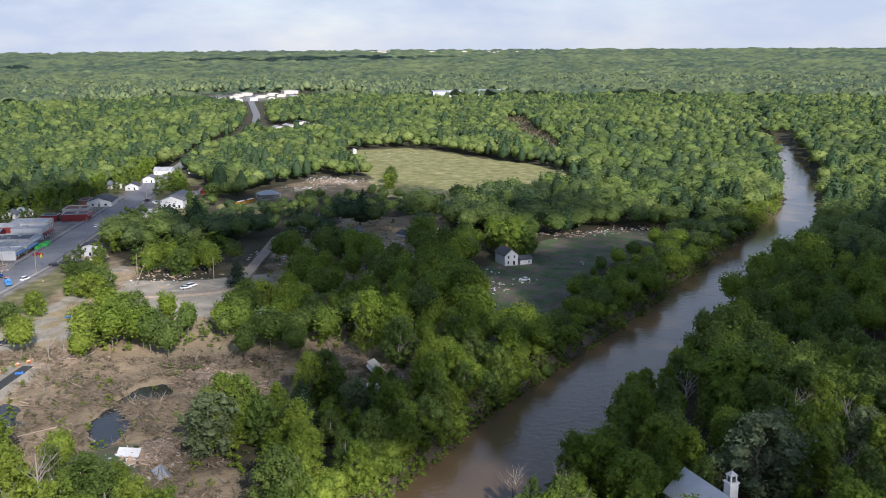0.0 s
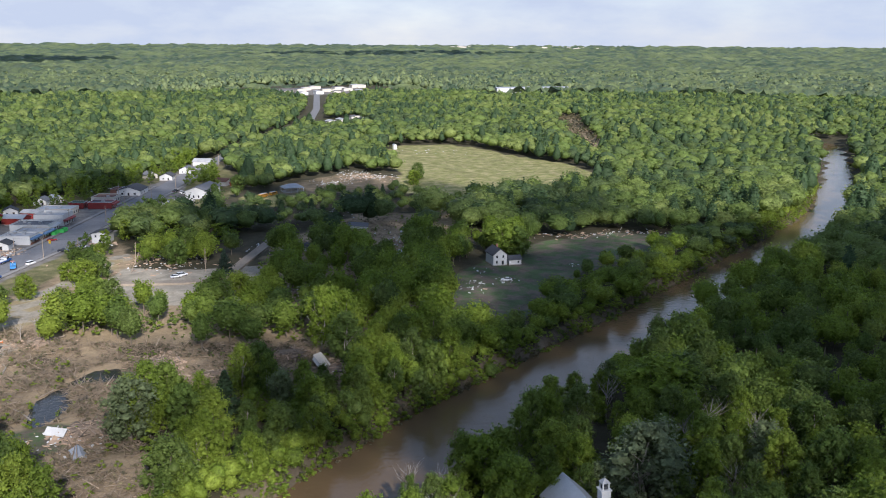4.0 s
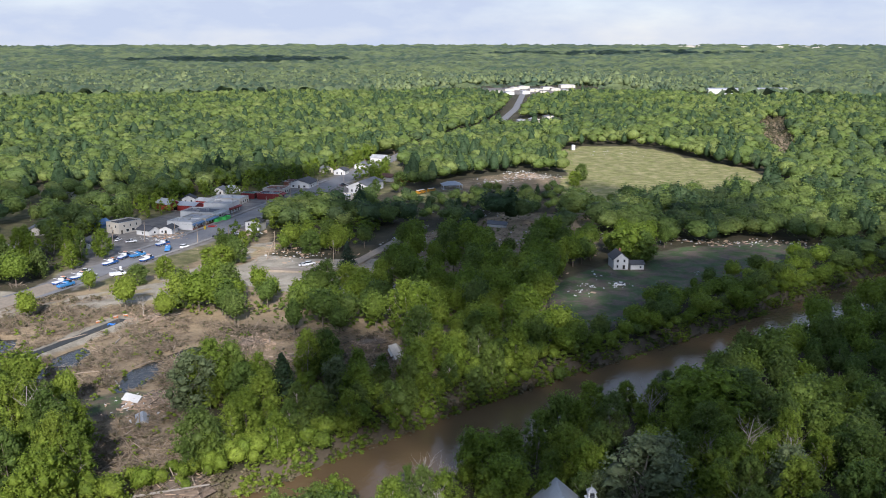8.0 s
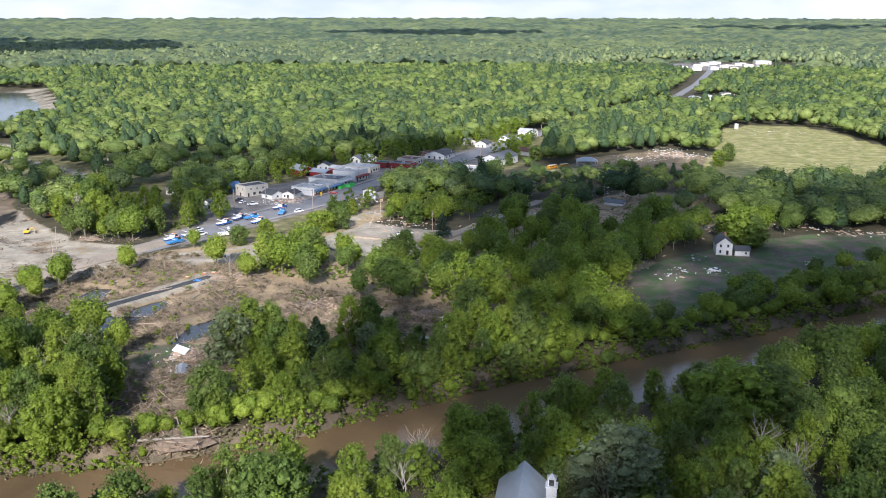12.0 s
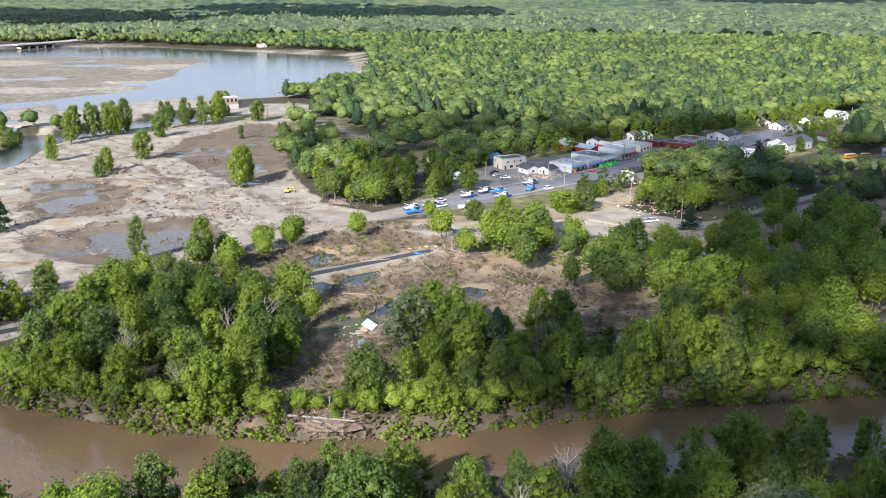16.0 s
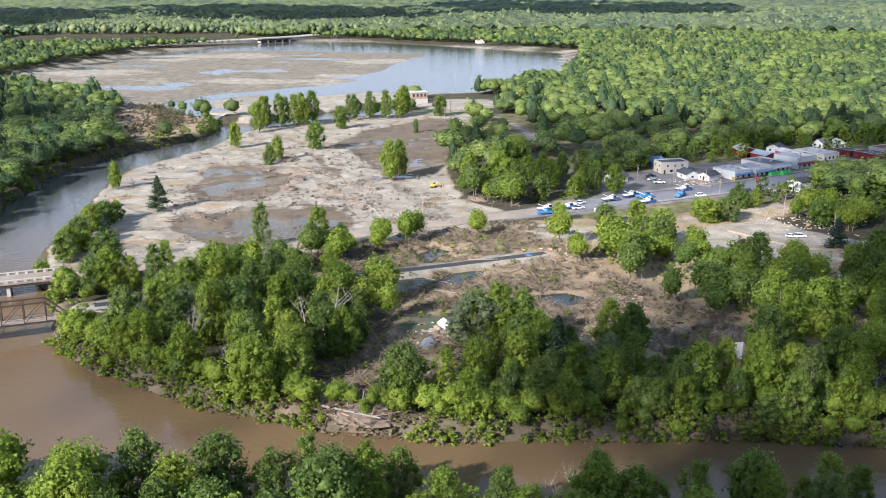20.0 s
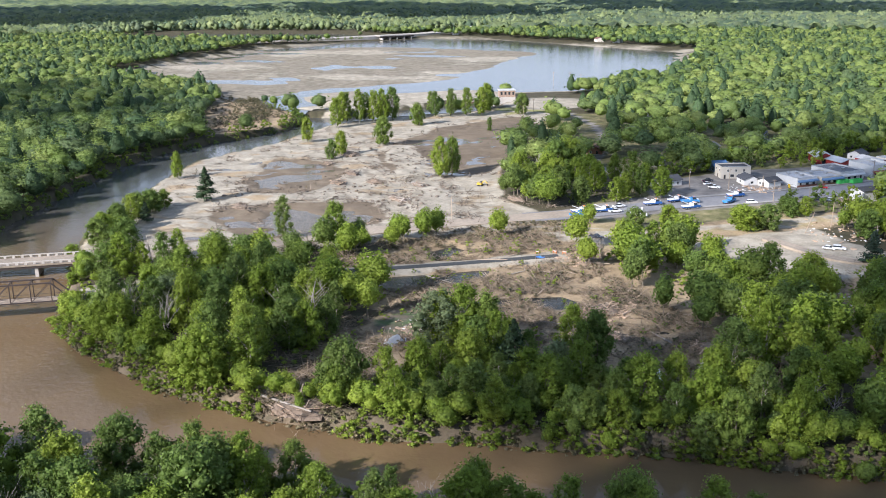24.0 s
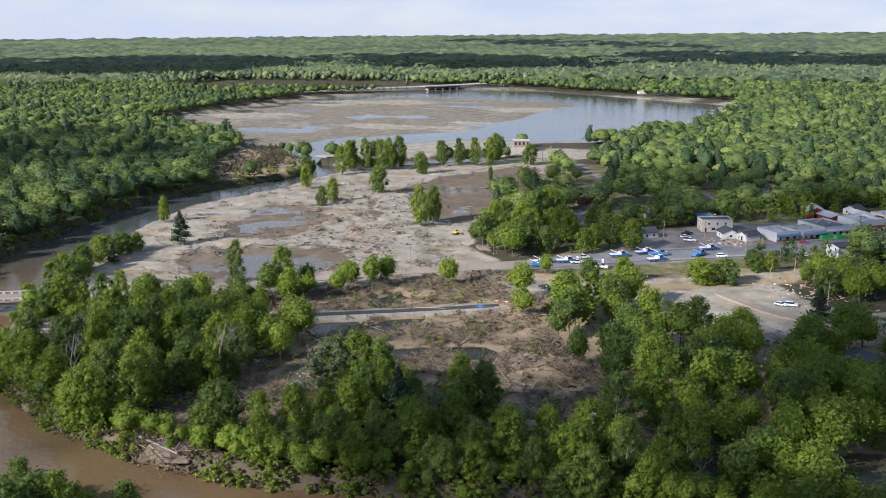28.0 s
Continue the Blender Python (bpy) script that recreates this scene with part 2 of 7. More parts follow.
def water_material(name, deep, pale, upstream=None):
    m, n, l, b = nodes_of(name)
    co = n.new("ShaderNodeTexCoord")
    t, w = n.new("ShaderNodeTexNoise"), n.new("ShaderNodeTexNoise")
    t.inputs["Scale"].default_value, t.inputs["Detail"].default_value = 0.6, 4
    w.inputs["Scale"].default_value, w.inputs["Detail"].default_value = 0.02, 4
    for q in (t, w):
        l.new(co.outputs["Object"], q.inputs["Vector"])
    mx = n.new("ShaderNodeMix")
    mx.data_type = "RGBA"
    mx.inputs["A"].default_value = rgba(deep)
    mx.inputs["B"].default_value = rgba(pale)
    l.new(w.outputs["Fac"], mx.inputs["Factor"])
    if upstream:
        # bluer above the washed-out bridge: sky reflection mixed into the silt colour
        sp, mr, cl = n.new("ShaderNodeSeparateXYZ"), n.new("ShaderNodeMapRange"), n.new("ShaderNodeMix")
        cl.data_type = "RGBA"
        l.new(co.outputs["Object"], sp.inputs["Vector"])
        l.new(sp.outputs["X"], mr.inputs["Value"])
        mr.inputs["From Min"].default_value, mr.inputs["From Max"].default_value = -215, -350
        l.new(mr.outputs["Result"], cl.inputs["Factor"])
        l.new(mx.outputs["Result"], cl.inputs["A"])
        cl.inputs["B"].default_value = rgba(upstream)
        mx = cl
    l.new(mx.outputs["Result"], b.inputs["Base Color"])
    b.inputs["Roughness"].default_value = 0.09
    b.inputs["IOR"].default_value = 1.33
    bp = n.new("ShaderNodeBump")
    bp.inputs["Strength"].default_value, bp.inputs["Distance"].default_value = 0.8, 0.13
    l.new(t.outputs["Fac"], bp.inputs["Height"])
    l.new(bp.outputs["Normal"], b.inputs["Normal"])
    return m


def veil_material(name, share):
    """Thin cloud added out of view that lets part of the sun through."""
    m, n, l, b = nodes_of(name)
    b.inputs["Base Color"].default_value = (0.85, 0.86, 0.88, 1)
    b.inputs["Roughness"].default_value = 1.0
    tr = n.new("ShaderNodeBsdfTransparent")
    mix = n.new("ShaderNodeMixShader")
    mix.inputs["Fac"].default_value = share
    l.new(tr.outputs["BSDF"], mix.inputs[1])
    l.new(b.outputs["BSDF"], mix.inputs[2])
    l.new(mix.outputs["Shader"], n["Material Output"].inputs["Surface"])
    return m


M = {
    "veil": veil_material("thin_shade_cloud", 0.13),
    "mist": veil_material("misty_shade_cloud", 0.2),
    "ground": ground_material(),
    # the third colour carries the sky's reflection on the upstream reach
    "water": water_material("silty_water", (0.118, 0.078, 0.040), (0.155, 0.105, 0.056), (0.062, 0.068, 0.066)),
    "pool": water_material("clear_pool_water", (0.022, 0.026, 0.026), (0.045, 0.045, 0.040)),
    "puddle": water_material("shallow_puddle_water", (0.085, 0.070, 0.052), (0.12, 0.098, 0.072)),
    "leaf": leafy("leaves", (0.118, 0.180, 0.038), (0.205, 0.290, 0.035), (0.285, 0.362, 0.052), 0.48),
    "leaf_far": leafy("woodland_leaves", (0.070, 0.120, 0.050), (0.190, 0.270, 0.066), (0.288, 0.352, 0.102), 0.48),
    # far haze is put into the colour: these leaves are bluer and paler
    "canopy": leafy("hazy_canopy_leaves", (0.090, 0.138, 0.082), (0.205, 0.265, 0.115), (0.285, 0.335, 0.150), 0.3),
    "needle": leafy("needles", (0.018, 0.040, 0.016), (0.026, 0.052, 0.020), (0.034, 0.062, 0.024), 0.1),
    "silver": leafy("silvery_leaves", (0.15, 0.20, 0.08), (0.20, 0.25, 0.11), (0.24, 0.29, 0.13), 0.4),
    "dead_leaf": leafy("dead_brush", (0.080, 0.084, 0.038), (0.152, 0.138, 0.072), (0.245, 0.205, 0.12), 0.15),
    "chips": plain("wood_chips", (0.24, 0.18, 0.13), 0.95, vary=0.5, scale=1.2, fine=5, bump=0.8),
    "twig": plain("dry_twigs", (0.25, 0.195, 0.135), 0.9, vary=0.5, scale=0.25, fine=3),
    "bark": plain("bark", (0.16, 0.13, 0.10), 0.9, vary=0.4, scale=1.5, fine=9, bump=0.5),
    "pale_bark": plain("pale_bark", (0.36, 0.32, 0.27), 0.9, vary=0.4, scale=1.5, fine=9, bump=0.4),
    "asphalt": plain("asphalt", (0.215, 0.215, 0.22), 0.85, vary=0.3, scale=0.12, fine=1.5),
    "dark_asphalt": plain("dark_asphalt", (0.042, 0.046, 0.046), 0.9, vary=0.3, scale=0.2, fine=2),
    "concrete": plain("concrete", (0.42, 0.39, 0.35), 0.85, vary=0.3, scale=0.15, fine=2),
    "worn_concrete": plain("worn_concrete", (0.27, 0.26, 0.245), 0.9, vary=0.35, scale=0.15, fine=2),
    "dirt_road": plain("silted_road", (0.30, 0.25, 0.19), 0.9, vary=0.4, scale=0.08, fine=0.9),
    "white": plain("white_siding", (0.60, 0.60, 0.585), 0.6, vary=0.18, scale=0.4, fine=3),
    "cream": plain("cream_render", (0.52, 0.48, 0.41), 0.7, vary=0.2, scale=0.4, fine=3),
    "red": plain("red_paint", (0.27, 0.03, 0.025), 0.55, vary=0.25, scale=0.4, fine=3),
    "brick": plain("brick", (0.28, 0.13, 0.09), 0.85, vary=0.3, scale=0.6, fine=6),
    "dull_brick": plain("weathered_brick", (0.26, 0.185, 0.14), 0.9, vary=0.4, scale=0.6, fine=6),
    "blue": plain("blue_paint", (0.10, 0.19, 0.33), 0.55, vary=0.2, scale=0.5, fine=3),
    "shingle": plain("grey_shingles", (0.15, 0.155, 0.165), 0.9, vary=0.3, scale=0.5, fine=5, bump=0.4),
    "dark_shingle": plain("dark_shingles", (0.06, 0.063, 0.07), 0.9, vary=0.3, scale=0.5, fine=5, bump=0.4),
    "brown_roof": plain("brown_roof", (0.17, 0.085, 0.06), 0.85, vary=0.3, scale=0.5, fine=4),
    "pale_roof": plain("pale_membrane_roof", (0.42, 0.425, 0.43), 0.7, vary=0.45, scale=0.25, fine=2),
    "tin": plain("tin_roof", (0.42, 0.44, 0.46), 0.45, 0.3, vary=0.2, scale=0.4, fine=3),
    "green_roof": plain("green_roof", (0.03, 0.12, 0.08), 0.7, vary=0.2),
    "lime": plain("lime_green_paint", (0.06, 0.42, 0.10), 0.5, vary=0.2),
    "glass": plain("window_glass", (0.03, 0.035, 0.04), 0.12, vary=0.2, bump=0),
    "rust": plain("rusted_steel", (0.05, 0.036, 0.03), 0.7, 0.2, vary=0.4, scale=0.8, fine=5),
    "wood": plain("weathered_wood", (0.34, 0.27, 0.20), 0.9, vary=0.35, scale=1.0, fine=6, bump=0.3),
    "raw_wood": plain("splintered_wood", (0.40, 0.29, 0.20), 0.9, vary=0.4, scale=0.8, fine=6, bump=0.3),
    "yellow": plain("yellow_paint", (0.62, 0.42, 0.02), 0.5, vary=0.2),
    "bus_yellow": plain("bus_yellow_paint", (0.50, 0.23, 0.015), 0.45, vary=0.15),
    "orange": plain("orange_paint", (0.55, 0.17, 0.03), 0.5, vary=0.2),
    "car_white": plain("white_car_paint", (0.76, 0.77, 0.78), 0.25, vary=0.08, bump=0),
    "car_dark": plain("dark_car_paint", (0.03, 0.035, 0.05), 0.25, vary=0.1, bump=0),
    "car_blue": plain("blue_car_paint", (0.025, 0.09, 0.27), 0.25, vary=0.1, bump=0),
    "car_sky": plain("bright_blue_car_paint", (0.05, 0.21, 0.45), 0.25, vary=0.1, bump=0),
    "car_red": plain("red_car_paint", (0.34, 0.015, 0.02), 0.25, vary=0.1, bump=0),
    "tyre": plain("tyre_rubber", (0.015, 0.015, 0.016), 0.9, vary=0.2, bump=0),
    "trim_metal": plain("galvanised_metal", (0.5, 0.5, 0.5), 0.4, 0.7, vary=0.15),
    "tarp": plain("blue_tarpaulin", (0.04, 0.20, 0.60), 0.5, vary=0.2),
    "cloud": plain("cloud_vapour", (0.85, 0.86, 0.88), 1.0, vary=0.05, scale=0.01, fine=0.05),
}

# ---------------------------------------------------------------- plan of the ground (metres)
RIVER = ([(560, 900), (470, 740), (392, 635), (314, 533), (267, 487), (219, 444), (174, 405), (141, 377), (100, 340), (68, 314), (38, 290), (8, 266), (-21, 236), (-43, 214), (-68, 197), (-96, 185), (-139, 176), (-168, 175), (-200, 190), (-225, 197), (-247, 203), (-270, 216), (-314, 249), (-359, 281), (-389, 309), (-402, 337), (-415, 371), (-444, 407), (-462, 440), (-466, 488), (-464, 516), (-452, 558), (-470, 600), (-500, 612), (-514, 560), (-506, 470), (-530, 450)] +
    [(-560, 492), (-600, 505), (-640, 560), (-660, 500), (-631, 462), (-580, 447), (-531, 448), (-500, 438), (-475, 408), (-464, 376), (-459, 348), (-444, 313), (-410, 270), (-368, 238), (-333, 210), (-295, 178), (-262, 140), (-240, 105), (-180, 102), (-130, 112), (-87, 130), (-66, 147), (-50, 165), (-29, 186), (-8, 205), (14, 221), (38, 243), (75, 274), (103, 302), (142, 340), (197, 382), (249, 423), (325, 508), (410, 610), (500, 740), (600, 890)])
LAKE = [(-983, 439), (-1022, 499), (-1119, 599), (-1234, 749), (-1263, 943), (-1272, 1071), (-1161, 1133), (-984, 1141),
        (-844, 1146), (-751, 1166), (-700, 1095), (-630, 1010), (-575, 930), (-522, 845), (-512, 790), (-502, 740), (-502, 704), (-528, 662),
        (-575, 640), (-590, 574), (-588, 477), (-632, 436), (-720, 455), (-800, 445), (-868, 424)]
LAKE_MUD = [(-632, 436), (-664, 514), (-679, 568), (-667, 623), (-673, 706), (-725, 793), (-822, 926), (-858, 1007),
            (-1014, 973), (-1166, 870), (-1177, 743), (-1060, 540), (-983, 430), (-868, 415), (-720, 445)]
UPPER_LAKE = [(-1310, 1030), (-1318, 850), (-1400, 690), (-1560, 620), (-1740, 745), (-1690, 860), (-1490, 1040)]
SANDBAR = [(-582, 470), (-578, 505), (-584, 574), (-562, 645), (-520, 655), (-505, 620), (-518, 560), (-512, 462), (-545, 478)]
FLATS = [(-214, 196), (-247, 205), (-270, 218), (-314, 251), (-359, 283), (-389, 311), (-402, 339), (-415, 373), (-444, 409),
         (-460, 440), (-462, 488), (-458, 519), (-446, 570), (-400, 600), (-336, 505), (-281, 449), (-206, 386), (-169, 382),
         (-179, 340), (-192, 305), (-202, 247)]
MEADOW = [(104, 861), (128, 912), (167, 922), (196, 892), (216, 807), (240, 735), (245, 650), (185, 612), (108, 592), (76, 640), (88, 700), (99, 763)]
LAWN = [(35, 330), (42, 380), (55, 405), (75, 432), (115, 466), (159, 480), (190, 466), (154, 426), (111, 396), (82, 361), (63, 335), (44, 319)]
CLEARING = [(-160, 262), (-165, 300), (-150, 350), (-115, 352), (-100, 336), (-64, 325), (-14, 318), (2, 302), (-8, 284), (-26, 273), (-55, 272),
            (-76, 256), (-58, 205), (-76, 197), (-90, 228), (-108, 258), (-128, 268)]
LOT = [(-100, 404), (-86, 449), (-54, 440), (-26, 441), (-25, 428), (-36, 410), (-38, 372), (-74, 386)]
RUINS = [(-60, 375), (-30, 440), (-10, 500), (40, 560), (95, 560), (70, 470), (30, 400), (5, 350)]
TOWN = [(-190, 455), (-190, 525), (-178, 600), (-160, 640), (-125, 690), (-98, 745), (-66, 830), (-38, 830), (-22, 700), (-28, 655), (-40, 622), (-55, 588), (-90, 558), (-93, 500), (-100, 470), (-118, 420), (-145, 382), (-170, 400)]
TOWN_PAVED = [(-186, 462), (-182, 520), (-160, 560), (-168, 585), (-148, 600), (-124, 640), (-94, 690), (-76, 745), (-56, 830), (-38, 830), (-50, 765), (-63, 705), (-64, 660), (-60, 590), (-92, 570),
              (-98, 515), (-112, 495), (-122, 468), (-138, 424), (-152, 384), (-170, 392), (-166, 440)]
FAIRGROUND = [(-12, 632), (70, 640), (100, 700), (60, 750), (30, 720), (0, 690)]
CHURCHYARD = [(13, 194), (38, 194), (42, 150), (10, 150)]
ROAD = [(-330, -60), (-262, 110), (-222, 201), (-202, 247), (-192, 305), (-179, 345), (-162, 388), (-147, 440), (-124, 504), (-107, 572), (-91, 629),
        (-75, 692), (-46, 815), (-18, 930), (30, 1060), (68, 1162), (107, 1414), (157, 1861)]
TRAIL = [(-118, 341), (-132, 306), (-147, 273), (-166, 232), (-182, 195)]
LANE = [(-86, 420), (-62, 416), (-45, 414), (-35, 446), (-26, 472), (-10, 520)]
SIDE_STREETS = [([(-235, 470), (-262, 505), (-300, 545), (-340, 575), (-392, 600)], 6), ([(-235, 470), (-190, 470), (-155, 462)], 8),
                ([(-262, 505), (-300, 500), (-330, 470)], 4), ([(-40, 640), (0, 655), (60, 690)], 6)]
LOW_TREES = [(-50, 540), (20, 530), (110, 560), (115, 655), (-30, 655)]
BRUSH_POINT = [(-464, 346), (-468, 375), (-479, 407), (-503, 434), (-531, 443), (-580, 441), (-638, 456), (-645, 440), (-600, 405), (-505, 362)]
SCRUB = [(262, 760), (300, 800), (345, 900), (400, 1080), (450, 1215), (390, 1215), (330, 1060), (285, 900)]
RAPIDS_BAR = [(-643, 510), (-655, 542), (-652, 578), (-620, 560), (-590, 530), (-587, 500), (-612, 498)]
WASH = [(-372, 424), (-350, 434), (-285, 403), (-228, 372), (-180, 348), (-184, 335), (-214, 345), (-267, 370), (-318, 394)]
UNDER_B = [(-50, 212), (-20, 240), (8, 270), (45, 302), (80, 332), (118, 366), (100, 372), (60, 338), (30, 330), (2, 300), (-8, 282), (-26, 270), (-55, 270), (-72, 250)]
LOW_BANK = [(30, 290), (70, 312), (140, 372), (230, 445), (215, 470), (185, 466), (111, 400), (82, 365), (63, 338), (44, 322)]
YARDS = [(-322, 476), (-252, 458), (-190, 462), (-190, 640), (-255, 655), (-360, 640), (-402, 596)]
VERGE = [(-178, 345), (-150, 350), (-116, 354), (-98, 374), (-88, 400), (-100, 404), (-86, 449), (-78, 470), (-93, 500), (-100, 470), (-118, 420), (-145, 382)]
SAND_TRACK = [(-425, 430), (-372, 407), (-313, 382), (-268, 365), (-237, 353), (-190, 335)]
SAND_SHORE = [(-225, 205), (-262, 228), (-306, 262), (-350, 295), (-380, 325), (-396, 360), (-420, 395), (-445, 425)]
SAND_ROADSIDE = [(-212, 240), (-201, 300), (-188, 345), (-200, 372), (-262, 384)]
C_WOOD = [(-120, 350), (-98, 336), (-10, 318), (40, 350), (48, 398), (-36, 372), (-76, 386), (-100, 402)]
MUD_BASINS = [[(-316, 303), (-367, 348), (-356, 365), (-315, 366), (-278, 337), (-277, 314), (-291, 297)],
              [(-260, 264), (-273, 279), (-262, 304), (-250, 320), (-235, 334), (-211, 328), (-200, 313), (-204, 284), (-214, 256)],
              [(-326, 385), (-367, 429), (-406, 495), (-406, 568), (-367, 554), (-255, 421), (-263, 400), (-277, 372)]]
POOLS = [[(-319, 314), (-324, 332), (-312, 348), (-303, 343), (-309, 328), (-303, 317), (-290, 315), (-299, 307)], [(-252, 289), (-251, 300), (-232, 304), (-217, 292), (-229, 277)],
         [(-234, 311), (-231, 321), (-221, 311), (-224, 305)], [(-283, 395), (-274, 397), (-263, 381)], [(-308, 408), (-303, 413), (-288, 400)], [(-370, 470), (-350, 476), (-360, 455)]]
CLEAR_POOLS = [[(-134, 270), (-137, 282), (-132, 294), (-126, 288), (-125, 270)], [(-125, 291), (-129, 305), (-123, 314), (-117, 306), (-118, 293)], [(-99, 269), (-98, 290), (-93, 296), (-90, 284), (-93, 271)],
               [(-159, 309), (-158, 321), (-148, 322), (-146, 306)], [(-90, 303), (-86, 312), (-78, 314), (-79, 304)], [(-118, 248), (-124, 265), (-113, 265), (-106, 250)]]
WATER_Z = -4.0


def inside(poly, x, y):
    p = np.array(poly, float)
    res = np.zeros(x.shape, bool)
    for (x0, y0), (x1, y1) in zip(p, np.roll(p, -1, 0)):
        if y0 != y1:
            res ^= ((y0 > y) != (y1 > y)) & (x < (x1 - x0) * (y - y0) / (y1 - y0) + x0)
    return res


def away(line, x, y, closed=False):
    """Distance from a polyline."""
    p = np.array(line, float)
    q = np.roll(p, -1, 0) if closed else p[1:]
    best = np.full(x.shape, 1e9)
    for (x0, y0), (x1, y1) in zip(p, q):
        dx, dy = x1 - x0, y1 - y0
        t = np.clip(((x - x0) * dx + (y - y0) * dy) / (dx * dx + dy * dy), 0, 1)
        best = np.minimum(best, np.hypot(x - x0 - t * dx, y - y0 - t * dy))
    return best


def depth_in(poly, x, y):
    """Signed distance: positive inside a polygon."""
    d = away(poly, x, y, True)
    return np.where(inside(poly, x, y), d, -d)


def hills(x, y, scale, seed=0.0):
    """Smooth pseudo-random relief between -1 and 1."""
    a, b = x / scale, y / scale
    v = np.sin(a * 1.7 + b * 0.9 + seed) + np.sin(a * -0.8 + b * 1.9 + 1.3 + seed * 2) + np.sin(a * 2.9 - b * 1.3 + 4.1 + seed)
    v += 0.6 * np.sin(a * 4.3 + b * 3.7 + seed * 3) + 0.6 * np.sin(a * -3.9 + b * 5.1 + 2.2 + seed)
    return v / 4.2


def far_rise(x, y):
    """The plain climbs slowly towards the horizon."""
    d = np.hypot(x, y)
    return 50 * np.clip((d - 1500) / 3350, 0, 1) ** 1.8


def step(v, lo, hi):
    t = np.clip((v - lo) / (hi - lo), 0, 1)
    return t * t * (3 - 2 * t)


def ground_height(x, y):
    wob = hills(x, y, 9, 2.0) * 2.0 + hills(x, y, 3.1, 0.4) * 0.9
    z = 0.35 * hills(x, y, 40) + 0.15 * hills(x, y, 11, 1.0)
    flat = step(depth_in(FLATS, x, y), -2, 10)
    z = z + flat * (0.35 * hills(x, y, 26, 0.7) + 0.3 * hills(x, y, 9, 3.0) - 0.5)
    cut = hills(x, y, 31, 2.4) + 0.35 * hills(x, y, 8.5, 0.9)
    z = z + flat * (0.45 * step(cut, -0.04, 0.04) + 0.35 * step(hills(x, y, 44, 0.2) + 0.3 * hills(x, y, 7, 3.3), 0.16, 0.23) - 0.4)
    z = z + flat * 0.6 * step(depth_in(WASH, x, y) + wob, -1.5, 2.0)
    for q in MUD_BASINS:
        z = z - 0.38 * step(depth_in(q, x, y) + wob, -2, 6)
    for q in POOLS:
        z = z - 1.2 * step(depth_in(q, x, y) + wob * 0.6, -2.5, 2.5)
    clear = step(depth_in(CLEARING, x, y), -3, 8)
    z = z + clear * (0.6 * hills(x, y, 14, 1.7) + 0.5 * hills(x, y, 5, 0.3) - 0.5)
    for q in CLEAR_POOLS:
        z = z - 1.5 * step(depth_in(q, x, y) + wob * 0.5, -3.0, 2.0)
    lake = depth_in(LAKE, x, y)
    z = z + step(lake, -10, 25) * (-5.6 - z)
    mud = depth_in(LAKE_MUD, x, y)
    z = np.where(lake > -20, np.maximum(z, -5.6 + step(mud, -25, 25) * (2.05 + 1.1 * hills(x, y, 60, 0.5) + 0.5 * hills(x, y, 17, 1.1))), z)
    z = z + step(depth_in(UPPER_LAKE, x, y), -5, 25) * (-5.6 - z)
    bar = depth_in(SANDBAR, x, y)
    river = depth_in(RIVER, x, y) + wob
    z = z + step(river, -2.6, 1.6) * (-6.5 - z)
    z = np.maximum(z, np.where(bar > -12, -6.5 + 3.6 * step(bar + wob * 0.5, -9, 5), -99))
    bar = depth_in(RAPIDS_BAR, x, y)
    z = np.maximum(z, np.where(bar > -12, -6.5 + 3.2 * step(bar + wob, -9, 4), -99))
    near_road = away(ROAD, x, y)
    z = z + step(-near_road, -16, -9) * (0.0 - z) * (river < -3)
    near_trail = away(TRAIL, x, y)
    z = z + step(-near_trail, -7, -3) * (0.3 - z)
    return z + far_rise(x, y)


def mesh_object(name, verts, faces, material, smooth=False, attrs=None):
    """An object from arrays: verts (n, 3), faces (m, 3) or (m, 4)."""
    me = bpy.data.meshes.new(name)
    verts, faces = np.asarray(verts, np.float32), np.asarray(faces, np.int32)
    k = faces.shape[1]
    me.vertices.add(len(verts))
    me.vertices.foreach_set("co", verts.ravel())
    me.loops.add(faces.size)
    me.loops.foreach_set("vertex_index", faces.ravel())
    me.polygons.add(len(faces))
    me.polygons.foreach_set("loop_start", np.arange(0, faces.size, k, dtype=np.int32))
    me.polygons.foreach_set("use_smooth", np.full(len(faces), smooth))
    for key, vals in (attrs or {}).items():
        a = me.attributes.new(key, "FLOAT", "POINT")
        a.data.foreach_set("value", np.asarray(vals, np.float32))
    me.update(calc_edges=True)
    me.materials.append(material)
    return new(name, me)


def grid_faces(nx, ny):
    i = np.arange(nx * ny).reshape(nx, ny)
    return np.stack([i[:-1, :-1], i[1:, :-1], i[1:, 1:], i[:-1, 1:]], -1).reshape(-1, 4)


def spaced(lo, fine_lo, fine_hi, hi, fine, grow=1.13):
    """Even steps over the near part, growing steps beyond it."""
    mid = list(np.arange(fine_lo, fine_hi + 0.1, fine))
    up, s = [fine_hi], fine
    while up[-1] < hi:
        s = min(s * grow, 160)
        up.append(up[-1] + s)
    dn, s = [fine_lo], fine
    while dn[-1] > lo:
        s = min(s * grow, 160)
        dn.append(dn[-1] - s)
    return np.array(dn[:0:-1] + mid + up[1:])


